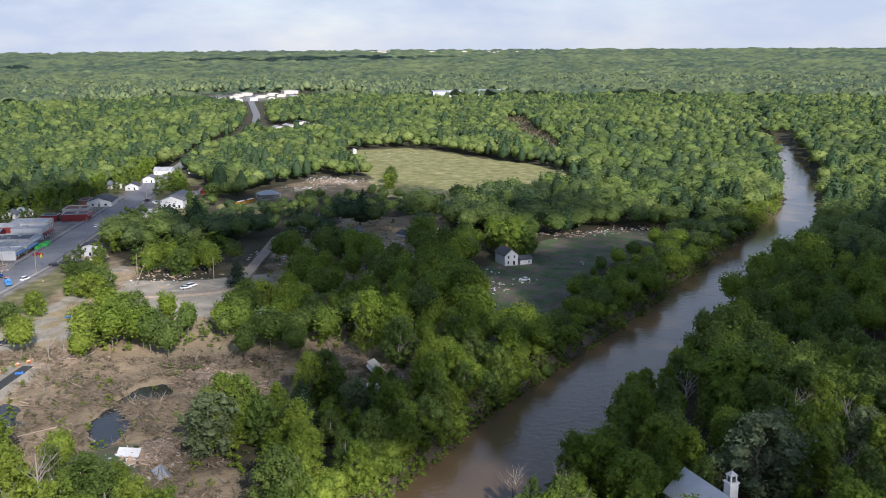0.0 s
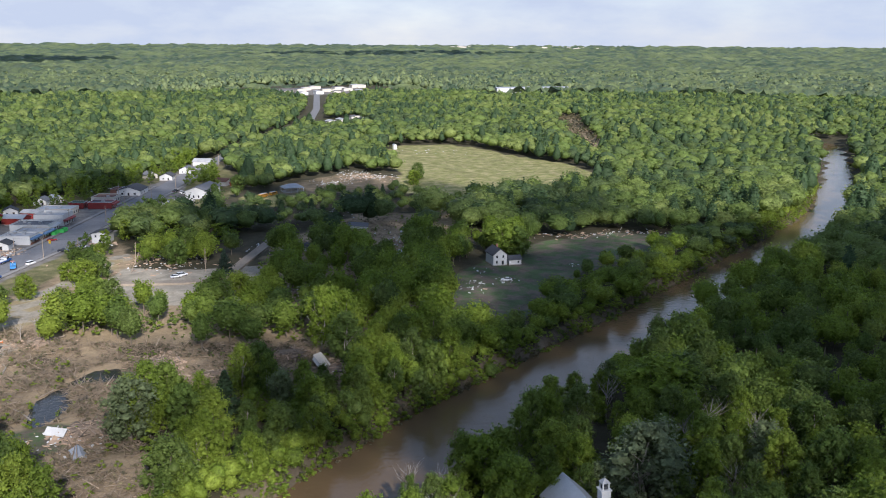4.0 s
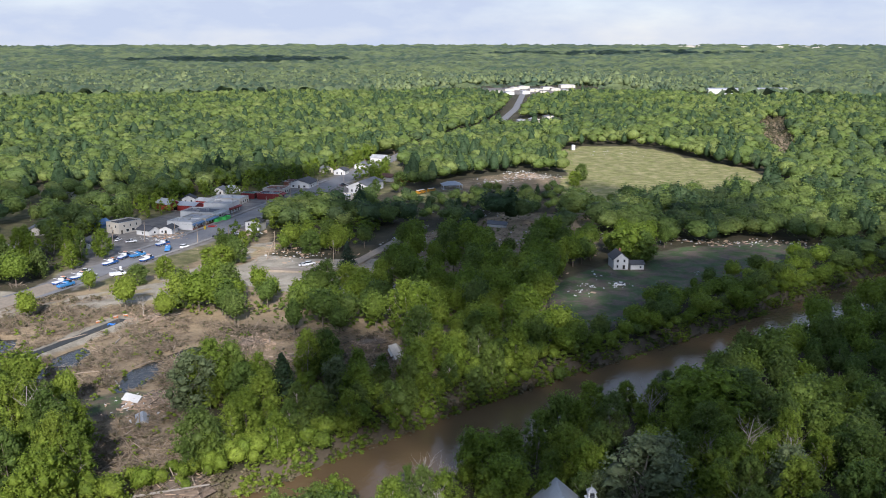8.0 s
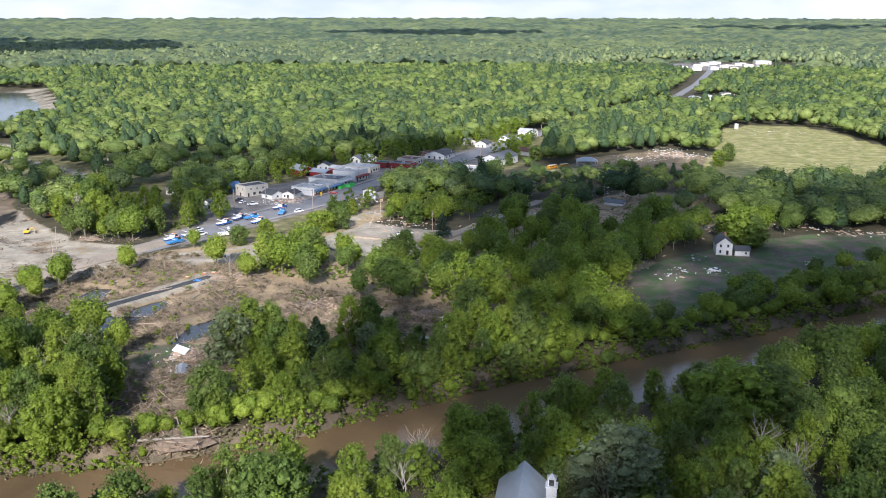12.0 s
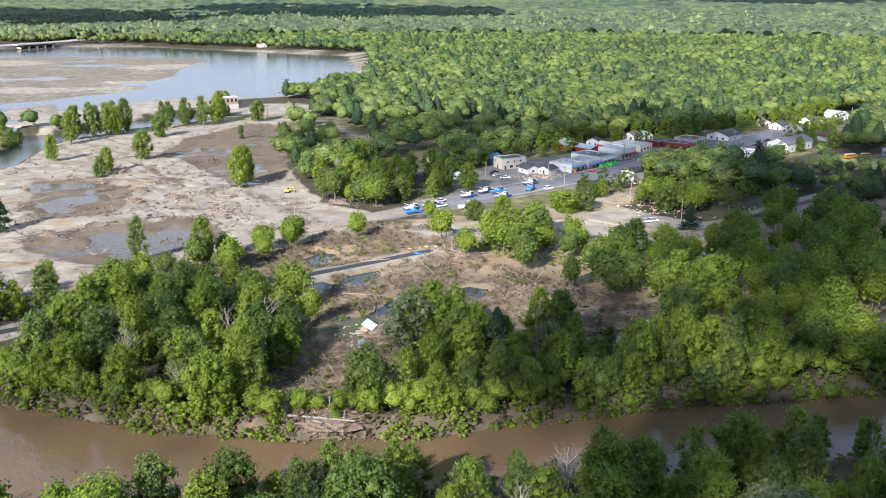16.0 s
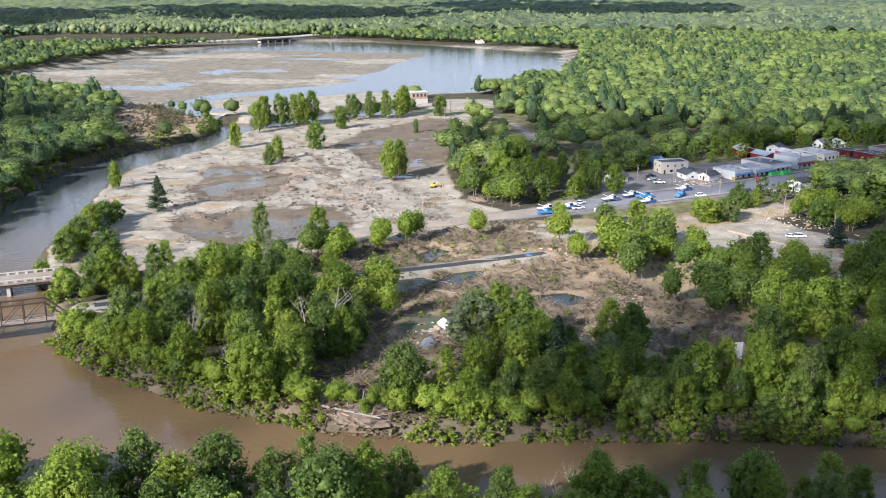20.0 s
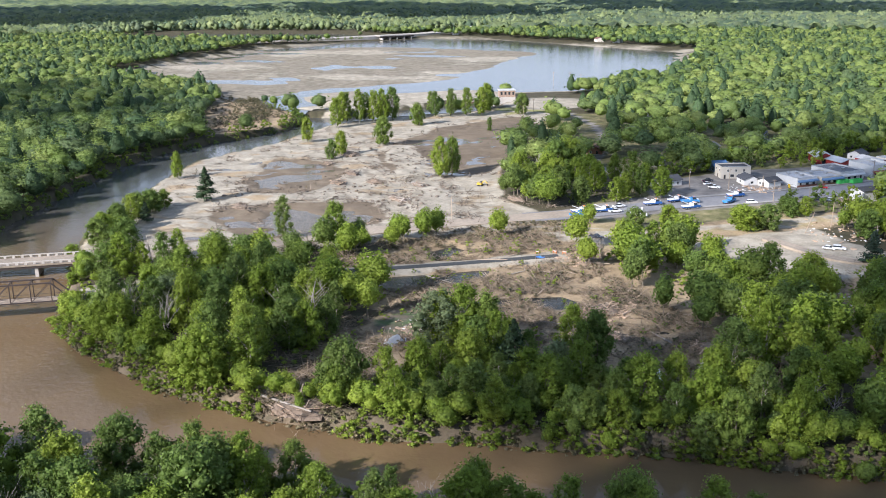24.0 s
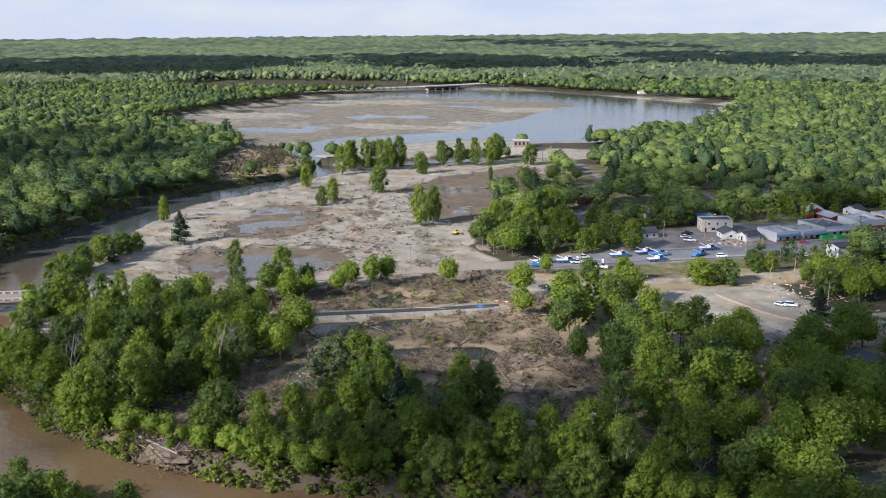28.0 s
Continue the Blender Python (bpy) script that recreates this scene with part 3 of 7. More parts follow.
gx = spaced(-4880, -470, 130, 4880, 2.5, 1.06)
gy = spaced(-4880, 150, 520, 4880, 2.5, 1.06)
X, Y = np.meshgrid(gx, gy, indexing="ij")
X, Y = X.ravel(), Y.ravel()
Z = ground_height(X, Y)
ragged = hills(X, Y, 17, 0.9) * 6 + hills(X, Y, 6, 1.9) * 3
flat_in, clear_in, lake_in = depth_in(FLATS, X, Y), depth_in(CLEARING, X, Y), depth_in(LAKE, X, Y)
road_off, river_in = away(ROAD, X, Y), depth_in(RIVER, X, Y)
is_sand = np.maximum.reduce([step(flat_in + ragged * 0.5, -3, 5), step(depth_in(SANDBAR, X, Y) + ragged, -8, 2),
                             0.8 * step(lake_in, -22, -6) * step(-lake_in, -2, 10), 0.95 * step(depth_in(LOT, X, Y) + ragged * 0.5, -4, 3), 0.9 * step(-away([(-147, 368), (-131, 363), (-117, 372)], X, Y) + ragged * 0.3, -5, -2), 0.85 * step(depth_in(VERGE, X, Y), 0, 6) * step(hills(X, Y, 12, 0.6) + 0.4 * hills(X, Y, 4, 2.0), -0.2, 0.2),
                             0.85 * step(-road_off, -24, -12) * step(-Y, -400, -340), 0.6 * step(-away(LANE, X, Y), -5, -2), 1.0 * step(-away(TRAIL, X, Y) + ragged * 0.4, -8, -4.5)])
dry = 0.9 * step(hills(X, Y, 85, 2.2) + 0.3 * hills(X, Y, 22, 0.1), 0.22, 0.5)
is_sand = np.maximum(is_sand, np.maximum(dry, 0.62) * (lake_in > 0))
is_sand = np.maximum(is_sand, 0.42 * step(clear_in, 0, 6) * step(hills(X, Y, 13, 5.0) + 0.5 * hills(X, Y, 5, 1.0), 0.15, 0.5))
is_sand = np.maximum(is_sand, 0.75 * step(-np.hypot(X + 448, Y - 630), -48, -30))
patch = step(hills(X, Y, 15, 2.7) + 0.6 * hills(X, Y, 5.5, 0.7), 0.12, 0.5)
is_sand = is_sand * (1 - 0.55 * patch * step(flat_in, 0, 8))
washed = step(depth_in(WASH, X, Y) + ragged * 0.5, -2, 3)
is_sand = np.maximum.reduce([is_sand, washed, 0.8 * step(depth_in(RAPIDS_BAR, X, Y) + ragged, -8, 2)])
basin = np.maximum.reduce([step(depth_in(q, X, Y) + ragged * 0.7, -3, 5) for q in MUD_BASINS])
rills = step(flat_in, 2, 10) * np.maximum(step(-np.abs(hills(X, Y, 24, 1.1) + 0.25 * hills(X, Y, 7, 0.2)), -0.10, -0.03), step(-np.abs(hills(X, Y, 38, 4.1) - 0.2 + 0.2 * hills(X, Y, 9, 0.8)), -0.06, -0.02))
across = 0.37 * X + 0.93 * Y
streaks = step(np.sin(across / 2.6 + 2.2 * hills(X, Y, 34, 0.3)), 0.45, 0.8) * step(-away(SAND_TRACK, X, Y) + ragged, -46, -30) * step(flat_in, 2, 8)
is_mud = np.maximum.reduce([basin * (1 - 0.8 * step(-away(SAND_TRACK, X, Y), -7, -4)), 0.62 * rills, 0.55 * streaks, 0.5 * step(lake_in, -6, 10) * (1 - dry)])
is_mud = np.maximum(is_mud * (1 - 0.9 * washed), 0.6 * step(-np.abs(river_in), -8, -3) * (Y < 420) * (X > -230))
is_litter = np.maximum.reduce([0.9 * step(depth_in(BRUSH_POINT, X, Y) + ragged, -4, 4), 0.85 * step(flat_in, -2, 4), step(clear_in + ragged, -8, 4), 0.95 * step(depth_in(RUINS, X, Y) + ragged, -10, 6), 0.92 * step(depth_in(C_WOOD, X, Y) + ragged, -6, 4),
                               0.9 * step(depth_in(VERGE, X, Y) + ragged, -8, 4), 0.6 * step(depth_in(FAIRGROUND, X, Y), -4, 6), 0.9 * step(depth_in(SCRUB, X, Y) + ragged, -6, 6)])
is_grass = np.maximum.reduce([step(depth_in(MEADOW, X, Y) + ragged, -6, 4), 0.6 * step(-away([(-430, 610), (-392, 575), (-350, 545)], X, Y), -26, -14),
                              0.7 * step(depth_in(CHURCHYARD, X, Y), -3, 3), 0.5 * step(depth_in(YARDS, X, Y), -3, 3), 0.55 * step(depth_in(TOWN, X, Y), -4, 4), 0.5 * step(depth_in(VERGE, X, Y) + ragged * 1.2, -2, 6), 0.85 * step(depth_in(SANDBAR, X, Y) + ragged, 12, 20), 0.7 * step(-np.hypot(X + 425, Y - 585) + ragged, -34, -22), 0.8 * step(-np.hypot(X + 8, Y - 622) + ragged, -30, -20)])
is_lawn = np.maximum(step(depth_in(LAWN, X, Y) + ragged * 0.4, -3, 4), 0.75 * step(-np.hypot(X + 94, Y - 258) + ragged * 0.5, -15, -9))
is_paved = np.maximum.reduce([0.9 * step(depth_in(TOWN_PAVED, X, Y) + ragged * 0.5, -5, 3), 0.8 * step(-np.hypot(X - 170, Y - 1850), -150, -110), 0.8 * step(-away(SIDE_STREETS[0][0], X, Y), -5, -3), 0.8 * step(-away(SIDE_STREETS[1][0], X, Y), -8, -4), 0.7 * step(-np.hypot(X + 445, Y - 620), -40, -28)])
ground = mesh_object("ground", np.stack([X, Y, Z], -1), grid_faces(len(gx), len(gy)), M["ground"], True,
                     {"sand": is_sand, "mud": is_mud, "litter": is_litter, "grass": is_grass, "lawn": is_lawn, "paved": is_paved})
tagged(ground, "flood-scoured soil, pale sand and brown mud under woodland", "ground", kind="structure")

# still brown water fills every hollow below its level
wx = spaced(-1900, -520, 250, 800, 30, 1.2)
wy = spaced(60, 90, 640, 1300, 30, 1.2)
WX, WY = np.meshgrid(wx, wy, indexing="ij")
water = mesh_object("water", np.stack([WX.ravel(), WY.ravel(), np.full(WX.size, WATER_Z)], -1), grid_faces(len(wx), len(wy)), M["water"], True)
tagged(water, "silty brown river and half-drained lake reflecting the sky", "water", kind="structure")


def ribbon(name, line, width, material, label, category, lift=0.06, thick=0.25, dense=6.0):
    """A road-like strip with real thickness along a line."""
    p = [np.array(q, float) for q in line]
    pts = []
    for a, b in zip(p, p[1:]):
        k = max(1, int(np.linalg.norm(b - a) / dense))
        pts += [a + (b - a) * i / k for i in range(k)]
    pts = np.array(pts + [p[-1]])
    for _ in range(4):
        pts[1:-1] = (pts[:-2] + 2 * pts[1:-1] + pts[2:]) / 4
    tan = np.gradient(pts, axis=0)
    tan /= np.linalg.norm(tan, axis=1)[:, None]
    nor = np.stack([-tan[:, 1], tan[:, 0]], -1)
    cols = []
    for s, dz in ((-1, -thick), (-1, 0), (-0.33, 0.03), (0.33, 0.03), (1, 0), (1, -thick)):
        q = pts + nor * s * width / 2
        cols.append(np.column_stack([q, far_rise(pts[:, 0], pts[:, 1]) + lift + dz]))
    v = np.stack(cols, 1).reshape(-1, 3)
    return tagged(mesh_object(name, v, grid_faces(len(pts), 6), material), label, category, kind="structure")


ribbon("road", [(-170, 370)] + ROAD[6:13], 15, M["asphalt"], "worn grey asphalt main street", "road", 0.30)
ribbon("highway", [(-45, 803)] + ROAD[12:], 10, M["asphalt"], "grey asphalt highway cut through the forest", "road", 0.27)
def beside(line, off):
    """A line drawn parallel to another."""
    p = np.array(line, float)
    t = np.gradient(p, axis=0)
    t /= np.linalg.norm(t, axis=1)[:, None]
    return [tuple(q) for q in p + np.stack([-t[:, 1], t[:, 0]], -1) * off]


ribbon("pavement_west", beside(ROAD[7:12], 9.4), 2.2, M["worn_concrete"], "pale concrete pavement along the shops", "pavement", 0.45, 0.3)
ribbon("pavement_east", beside(ROAD[7:12], -9.4), 2.2, M["worn_concrete"], "pale concrete pavement along the street", "pavement", 0.45, 0.3)
ribbon("road_washed", ROAD[2:6] + [(-169, 372), (-162, 392)], 11, M["dirt_road"], "washed-out road buried in pale sand", "road", 0.36)
ribbon("trail", TRAIL, 3.6, M["dark_asphalt"], "dark asphalt trail with broken edges", "path", 0.45)
ribbon("lane", LANE, 5, M["dirt_road"], "silted dirt lane between ruined lots", "lane", 0.75, 0.9)

# ---------------------------------------------------------------- trees
rng = np.random.default_rng(7)
ICO = bmesh.new()
bmesh.ops.create_icosphere(ICO, subdivisions=1, radius=1)
ICO_V = np.array([v.co[:] for v in ICO.verts])
ICO_F = np.array([[v.index for v in f.verts] for f in ICO.faces])
ICO.free()
ICO2 = bmesh.new()
bmesh.ops.create_icosphere(ICO2, subdivisions=2, radius=1)
ICO2_V = np.array([v.co[:] for v in ICO2.verts])
ICO2_F = np.array([[v.index for v in f.verts] for f in ICO2.faces])
ICO2.free()
OCT_V = np.array([(1, 0, 0), (-1, 0, 0), (0, 1, 0), (0, -1, 0), (0, 0, 1), (0, 0, -1)], float)
OCT_F = np.array([(0, 2, 4), (2, 1, 4), (1, 3, 4), (3, 0, 4), (2, 0, 5), (1, 2, 5), (3, 1, 5), (0, 3, 5)])


def leaflets(centres, normals, sizes, gen):
    """Small three-cornered leaf clumps."""
    n = len(centres)
    u = np.cross(normals, gen.normal(size=(n, 3)))
    u /= np.linalg.norm(u, axis=1)[:, None] + 1e-9
    w = np.cross(normals, u)
    s = sizes[:, None]
    k = gen.uniform(0.6, 1.0, n)[:, None]
    v = np.stack([centres + u * s, centres - u * s * 0.6 + w * s * k, centres - u * s * 0.6 - w * s * k + normals * s * 0.3], 1)
    return v.reshape(-1, 3), np.arange(3 * n).reshape(n, 3)


def spread_of(gen, n):
    """How far from its lump's middle each clump sits: mostly near the skin, a few straying out."""
    return np.where(gen.uniform(size=(n, 1)) < 0.8, gen.uniform(0.7, 1.08, (n, 1)), gen.uniform(1.05, 1.5, (n, 1)))


def crown_points(gen, height, radius, lumps, per_lump, size, base=0.28, kind="broad"):
    """Clump places of one crown: lumps set round a leaning axis, blades over each lump."""
    cs, ns, ss = [], [], []
    cores = []
    for i in range(lumps):
        if kind == "pine":
            h = base + (1 - base) * (i + 0.5) / lumps
            r = radius * (1.05 - h) * 1.25
            a = gen.uniform(0, 6.28)
            c = np.array([math.cos(a) * r * 0.55, math.sin(a) * r * 0.55, h * height])
            rad = np.array([r * 0.65 + 0.2, r * 0.65 + 0.2, 0.7])
        else:
            q = (i + gen.uniform(0, 1)) / lumps
            h = base + (1 - base) * q
            prof = (0.62 + 0.38 * math.sin(min(1, q / 0.45) * math.pi / 2)) if q < 0.45 else math.cos((q - 0.45) / 0.62 * math.pi / 2) ** 0.7
            a, r = i * 2.4 + gen.uniform(-0.5, 0.5), radius * prof * gen.uniform(0.32, 0.92)
            c = np.array([math.cos(a) * r, math.sin(a) * r, h * height * 0.95])
            rr = radius * gen.uniform(0.2, 0.38)
            rad = np.array([rr, rr, rr * gen.uniform(0.85, 1.35)])
        cores.append((c, rad))
        d = gen.normal(size=(per_lump, 3))
        d[:, 2] += 0.35
        d /= np.linalg.norm(d, axis=1)[:, None]
        cs.append(c + d * rad * spread_of(gen, per_lump))
        nn = d + gen.normal(size=(per_lump, 3)) * 0.42
        ns.append(nn / np.linalg.norm(nn, axis=1)[:, None])
        ss.append(gen.uniform(0.7, 1.25, per_lump) * size)
    return np.concatenate(cs), np.concatenate(ns), np.concatenate(ss), cores


def dome_crown(gen, leaves, size, bumps, pine=False):
    """A closed crown one unit high: a bumpy dome, or a spire, under a skin of leaf clumps."""
    knots = gen.normal(size=(bumps, 3)) + (0, 0, 0.5)
    knots /= np.linalg.norm(knots, axis=1)[:, None]
    reach = gen.uniform(0.35, 1.0, bumps)
    squash = gen.uniform(0.82, 1.18, 3) * (1, 1, 0.95)

    def skin(d):
        swell = (np.exp((d @ knots.T - 1) / 0.085) * reach).max(1)[:, None]
        if pine:
            low = np.clip((1 - d[:, 2:]) / 2, 0, 1)
            return d * (0.25, 0.25, 0.0) * (0.25 + 0.9 * low) * (0.85 + 0.35 * swell) + np.array((0, 0, 0.12)) + (1 - low) * (0, 0, 1.1)
        return d * (0.34, 0.34, 0.42) * squash * (0.64 + 0.44 * swell) + np.array((0, 0, 0.52))

    d = gen.normal(size=(leaves, 3)) + (0, 0, 0.35)
    d /= np.linalg.norm(d, axis=1)[:, None]
    c = skin(d)
    mid = np.array((0, 0, 0.5))
    c = mid + (c - mid) * np.where(gen.uniform(size=(leaves, 1)) < 0.75, gen.uniform(0.92, 1.1, (leaves, 1)), gen.uniform(1.05, 1.36, (leaves, 1)))
    n = d + gen.normal(size=d.shape) * (0.62 if leaves > 300 else 0.4)
    v, f = leaflets(c, n / np.linalg.norm(n, axis=1)[:, None], gen.uniform(0.7, 1.25, leaves) * size, gen)
    sv, sf = (ICO2_V, ICO2_F) if leaves > 30 else (ICO_V, ICO_F)
    core = mid + (skin(sv) - mid) * 0.92 * gen.uniform(0.88, 1.08, (len(sv), 1))
    return np.concatenate([v, core]), np.concatenate([f, sf + len(v)])


def trunk_mesh(gen, height, radius, bare=False):
    """A tapered, slightly crooked trunk with limbs."""
    vs, fs = [], []

    def limb(a, b, r0, r1, sides=6):
        a, b = np.array(a), np.array(b)
        t = b - a
        t = t / np.linalg.norm(t)
        u = np.cross(t, (0.31, 0.95, 0.1))
        u /= np.linalg.norm(u)
        w = np.cross(t, u)
        o = len(vs)
        mid = (a + b) / 2 + gen.normal(size=3) * np.linalg.norm(b - a) * 0.05
        for p, r in ((a, r0), (mid, (r0 + r1) / 2), (b, r1)):
            for i in range(sides):
                g = 6.283 * i / sides
                vs.append(p + (u * math.cos(g) + w * math.sin(g)) * r)
        for k in range(2):
            for i in range(sides):
                j = (i + 1) % sides
                fs.append((o + k * sides + i, o + k * sides + j, o + (k + 1) * sides + j, o + (k + 1) * sides + i))

    top = np.array([gen.normal() * 0.4, gen.normal() * 0.4, height * 0.8])
    limb((0, 0, -0.4), top, radius, radius * 0.3)
    for i in range(9 if bare else 6):
        h = gen.uniform(0.3, 0.75)
        a = gen.uniform(0, 6.28)
        s = top * h / 0.8 * 0.8
        reach = height * gen.uniform(0.16, 0.3)
        e = s + np.array([math.cos(a) * reach * 0.8, math.sin(a) * reach * 0.8, reach])
        limb(s, e, radius * 0.4, radius * 0.12, 5)
        if bare:
            for _ in range(3):
                a2 = gen.uniform(0, 6.28)
                limb(e * 0.7 + s * 0.3, e + np.array([math.cos(a2), math.sin(a2), 1.0]) * reach * 0.6, radius * 0.14, radius * 0.04, 4)
    return np.array(vs), np.array(fs)


def mesh_data(name, v, f, material, smooth=False, attrs=None):
    ob = mesh_object(name, v, f, material, smooth, attrs)
    me = ob.data
    bpy.data.objects.remove(ob)
    return me


def crown_mesh(gen, height, radius, lumps, per_lump, size, material, kind="broad", base=0.28):
    c, nrm, s, cores = crown_points(gen, height, radius, lumps, per_lump, size, base, kind)
    v, f = leaflets(c, nrm, s, gen)
    vv, ff = [v], [f]
    o = len(v)
    for cc, rad in cores:
        vv.append(cc + OCT_V * rad * 0.66 * (1 + gen.normal(size=(len(OCT_V), 1)) * 0.25))
        ff.append(OCT_F + o)
        o += len(OCT_V)
    v = np.concatenate(vv)
    return mesh_data("crown", v, np.concatenate(ff), material, True, {"tint": np.zeros(len(v))})


SPECIES = []
for i, (h, r, lumps, per, size, mat, kind, base, bark, label) in enumerate([
        (15, 5.0, 50, 80, 0.265, "leaf", "broad", 0.10, "bark", "broadleaf tree in fresh bright green leaf"),
        (17, 4.8, 50, 78, 0.26, "leaf", "broad", 0.12, "pale_bark", "tall cottonwood with a ragged green crown"),
        (13, 5.2, 48, 82, 0.265, "leaf", "broad", 0.08, "bark", "round-headed maple in dense green leaf"),
        (18, 4.2, 42, 76, 0.245, "leaf", "broad", 0.14, "pale_bark", "slender tree with thin upright crown and pale limbs"),
        (10, 4.0, 32, 84, 0.21, "leaf", "broad", 0.05, "bark", "young bushy tree in light green leaf"),
        (14, 5.0, 50, 86, 0.265, "silver", "broad", 0.10, "pale_bark", "silvery-leaved tree with a pale crown"),
        (15, 4.6, 44, 40, 0.42, "needle", "pine", 0.12, "bark", "dark green pine with tiered branches"),
        (12, 1.0, 0, 0, 0, None, "bare", 0, "pale_bark", "bare dead tree with pale branches")]):
    gen = np.random.default_rng(100 + i)
    tv, tf = trunk_mesh(gen, h, 0.24 if kind != "bare" else 0.2, kind == "bare")
    SPECIES.append((mesh_data("trunk", tv, tf, M[bark], True), crown_mesh(gen, h, r, lumps, per, size, M[mat], kind, base) if mat else None, h, label))


def base_z(x, y):
    return float(ground_height(np.array([float(x)]), np.array([float(y)]))[0])


def plant(species, x, y, height, turn, fat=1.0, tilt=0.0, name="tree", label="", group="trees along the river and town"):
    """One standing tree: trunk and crown under an empty at its foot."""
    trunk, crown, h0, text = SPECIES[species]
    root = new(name)
    wider = 1.3 if inside(LOW_BANK, np.array([x]), np.array([y]))[0] else 1.0
    height = height * (0.7 if inside(LOW_BANK, np.array([x]), np.array([y]))[0] else 1.0)
    k = height / h0
    root.matrix_world = pose(x, y, base_z(x, y) - 0.05, tilt, 0, turn) @ Matrix.Diagonal((k * fat * wider, k * fat * wider, k, 1))
    for nm, me in (("trunk", trunk), ("crown", crown)):
        if me:
            o = new(nm, me)
            o.parent = root
    return tagged(root, label or text, "tree", group)


# ---- where trees stand
GROVE = [(-228, 398), (-166, 394), (-158, 420), (-160, 452), (-190, 462), (-232, 456), (-250, 440)]
OPEN = [(RIVER, 1.2), (LAKE, 6), (UPPER_LAKE, 6), (SANDBAR, 4), (FLATS, 1), (MEADOW, 2), (LAWN, 1), (CLEARING, 0), (LOT, 8), (TOWN, -2), (GROVE, 0), (BRUSH_POINT, 1), (VERGE, 0), (SCRUB, -14), (FAIRGROUND, 0), (CHURCHYARD, -2)]


def free(x, y):
    ok = np.ones(x.shape, bool)
    for poly, margin in OPEN:
        ok &= depth_in(poly, x, y) < -margin
    ok &= away(ROAD, x, y) > np.where(y < 560, 15, np.where(y < 800, 19, np.where(y < 1130, 9, 17)))
    ok &= away(LANE, x, y) > 9
    ok &= away(CAUSEWAY, x, y) > 24
    ok &= away(TRAIL, x, y) > 6
    for cx_, cy_, cr in CLEAR_SPOTS:
        ok &= np.hypot(x - cx_, y - cy_) > cr
    for line, w in SIDE_STREETS:
        ok &= away(line, x, y) > w
    return ok


CAUSEWAY = [(-1420, 560), (-1345, 700), (-1300, 830), (-1282, 960), (-1285, 1085), (-1330, 1230)]
CLEAR_SPOTS = ([(470, 1640, 45), (528, 1640, 45), (586, 1640, 45), (-15, 293, 8), (-16, 281, 8), (-7, 570, 9), (-61, 445, 9), (-41, 448, 8), (-28, 455, 9), (-20, 440, 9), (-168, 180, 21), (-190, 188, 12), (140, 1660, 55), (120, 1560, 36), (150, 1740, 80), (90, 1110, 30), (112, 1160, 36), (180, 1790, 80), (-152, 172, 12), (-205, 190, 10), (-520, 679, 30), (-500, 660, 26), (-454, 659, 30), (-286, 528, 9), (-296, 530, 9), (-345, 547, 9), (-251, 512, 9), (-217, 585, 7), (-204, 631, 7), (-178, 180, 15)] +
    [(-214, 192, 10), (-240, 506, 8), (-225, 500, 9), (-215, 508, 8), (-450, 618, 36), (-480, 600, 30), (-420, 596, 26), (-470, 660, 26), (6, 636, 18), (-4, 622, 14), (-16, 640, 16), (-38, 618, 14), (-58, 578, 12), (-46, 598, 14), (104, 566, 10), (-262, 500, 9), (-285, 565, 9), (-310, 600, 9), (-345, 640, 9), (-225, 555, 8), (-210, 590, 8), (-240, 620, 8), (-200, 540, 9), (-215, 500, 9), (-168, 822, 11)] +
    [(-150, 820, 9), (79, 423, 13), (6, 654, 14), (-38, 692, 14), (-450, 640, 26), (-430, 622, 24), (-470, 655, 20), (112, 1185, 30), (135, 1222, 22), (120, 1780, 60), (170, 1870, 70), (230, 1950, 70), (290, 1850, 25), (120, 900, 6), (-930, 1170, 24), (-998, 1246, 12), (-1240, 1120, 14), (-1290, 1160, 14), (-1340, 1230, 14), (470, 1688, 14), (500, 1688, 14), (530, 1688, 14), (560, 1688, 14), (590, 1688, 14)])


def scatter(x0, x1, y0, y1, gap, seed, jitter=0.42):
    g = np.random.default_rng(seed)
    xs, ys = np.meshgrid(np.arange(x0, x1, gap), np.arange(y0, y1, gap), indexing="ij")
    xs = xs + (np.arange(xs.shape[1]) % 2)[None, :] * gap * 0.5
    xs, ys = xs.ravel() + g.uniform(-1, 1, xs.size) * gap * jitter, ys.ravel() + g.uniform(-1, 1, xs.size) * gap * jitter
    return xs, ys, g


def in_sight(x, y):
    """The sector of the plan that the walk overlooks."""
    a = np.degrees(np.arctan2(x - 60, y - 20))
    b = np.degrees(np.arctan2(x - 170, y - 160))
    c = np.degrees(np.arctan2(x + 95, y - 10))
    return (a > -112) & (b > -118) & (c < 52) & (y > 60)


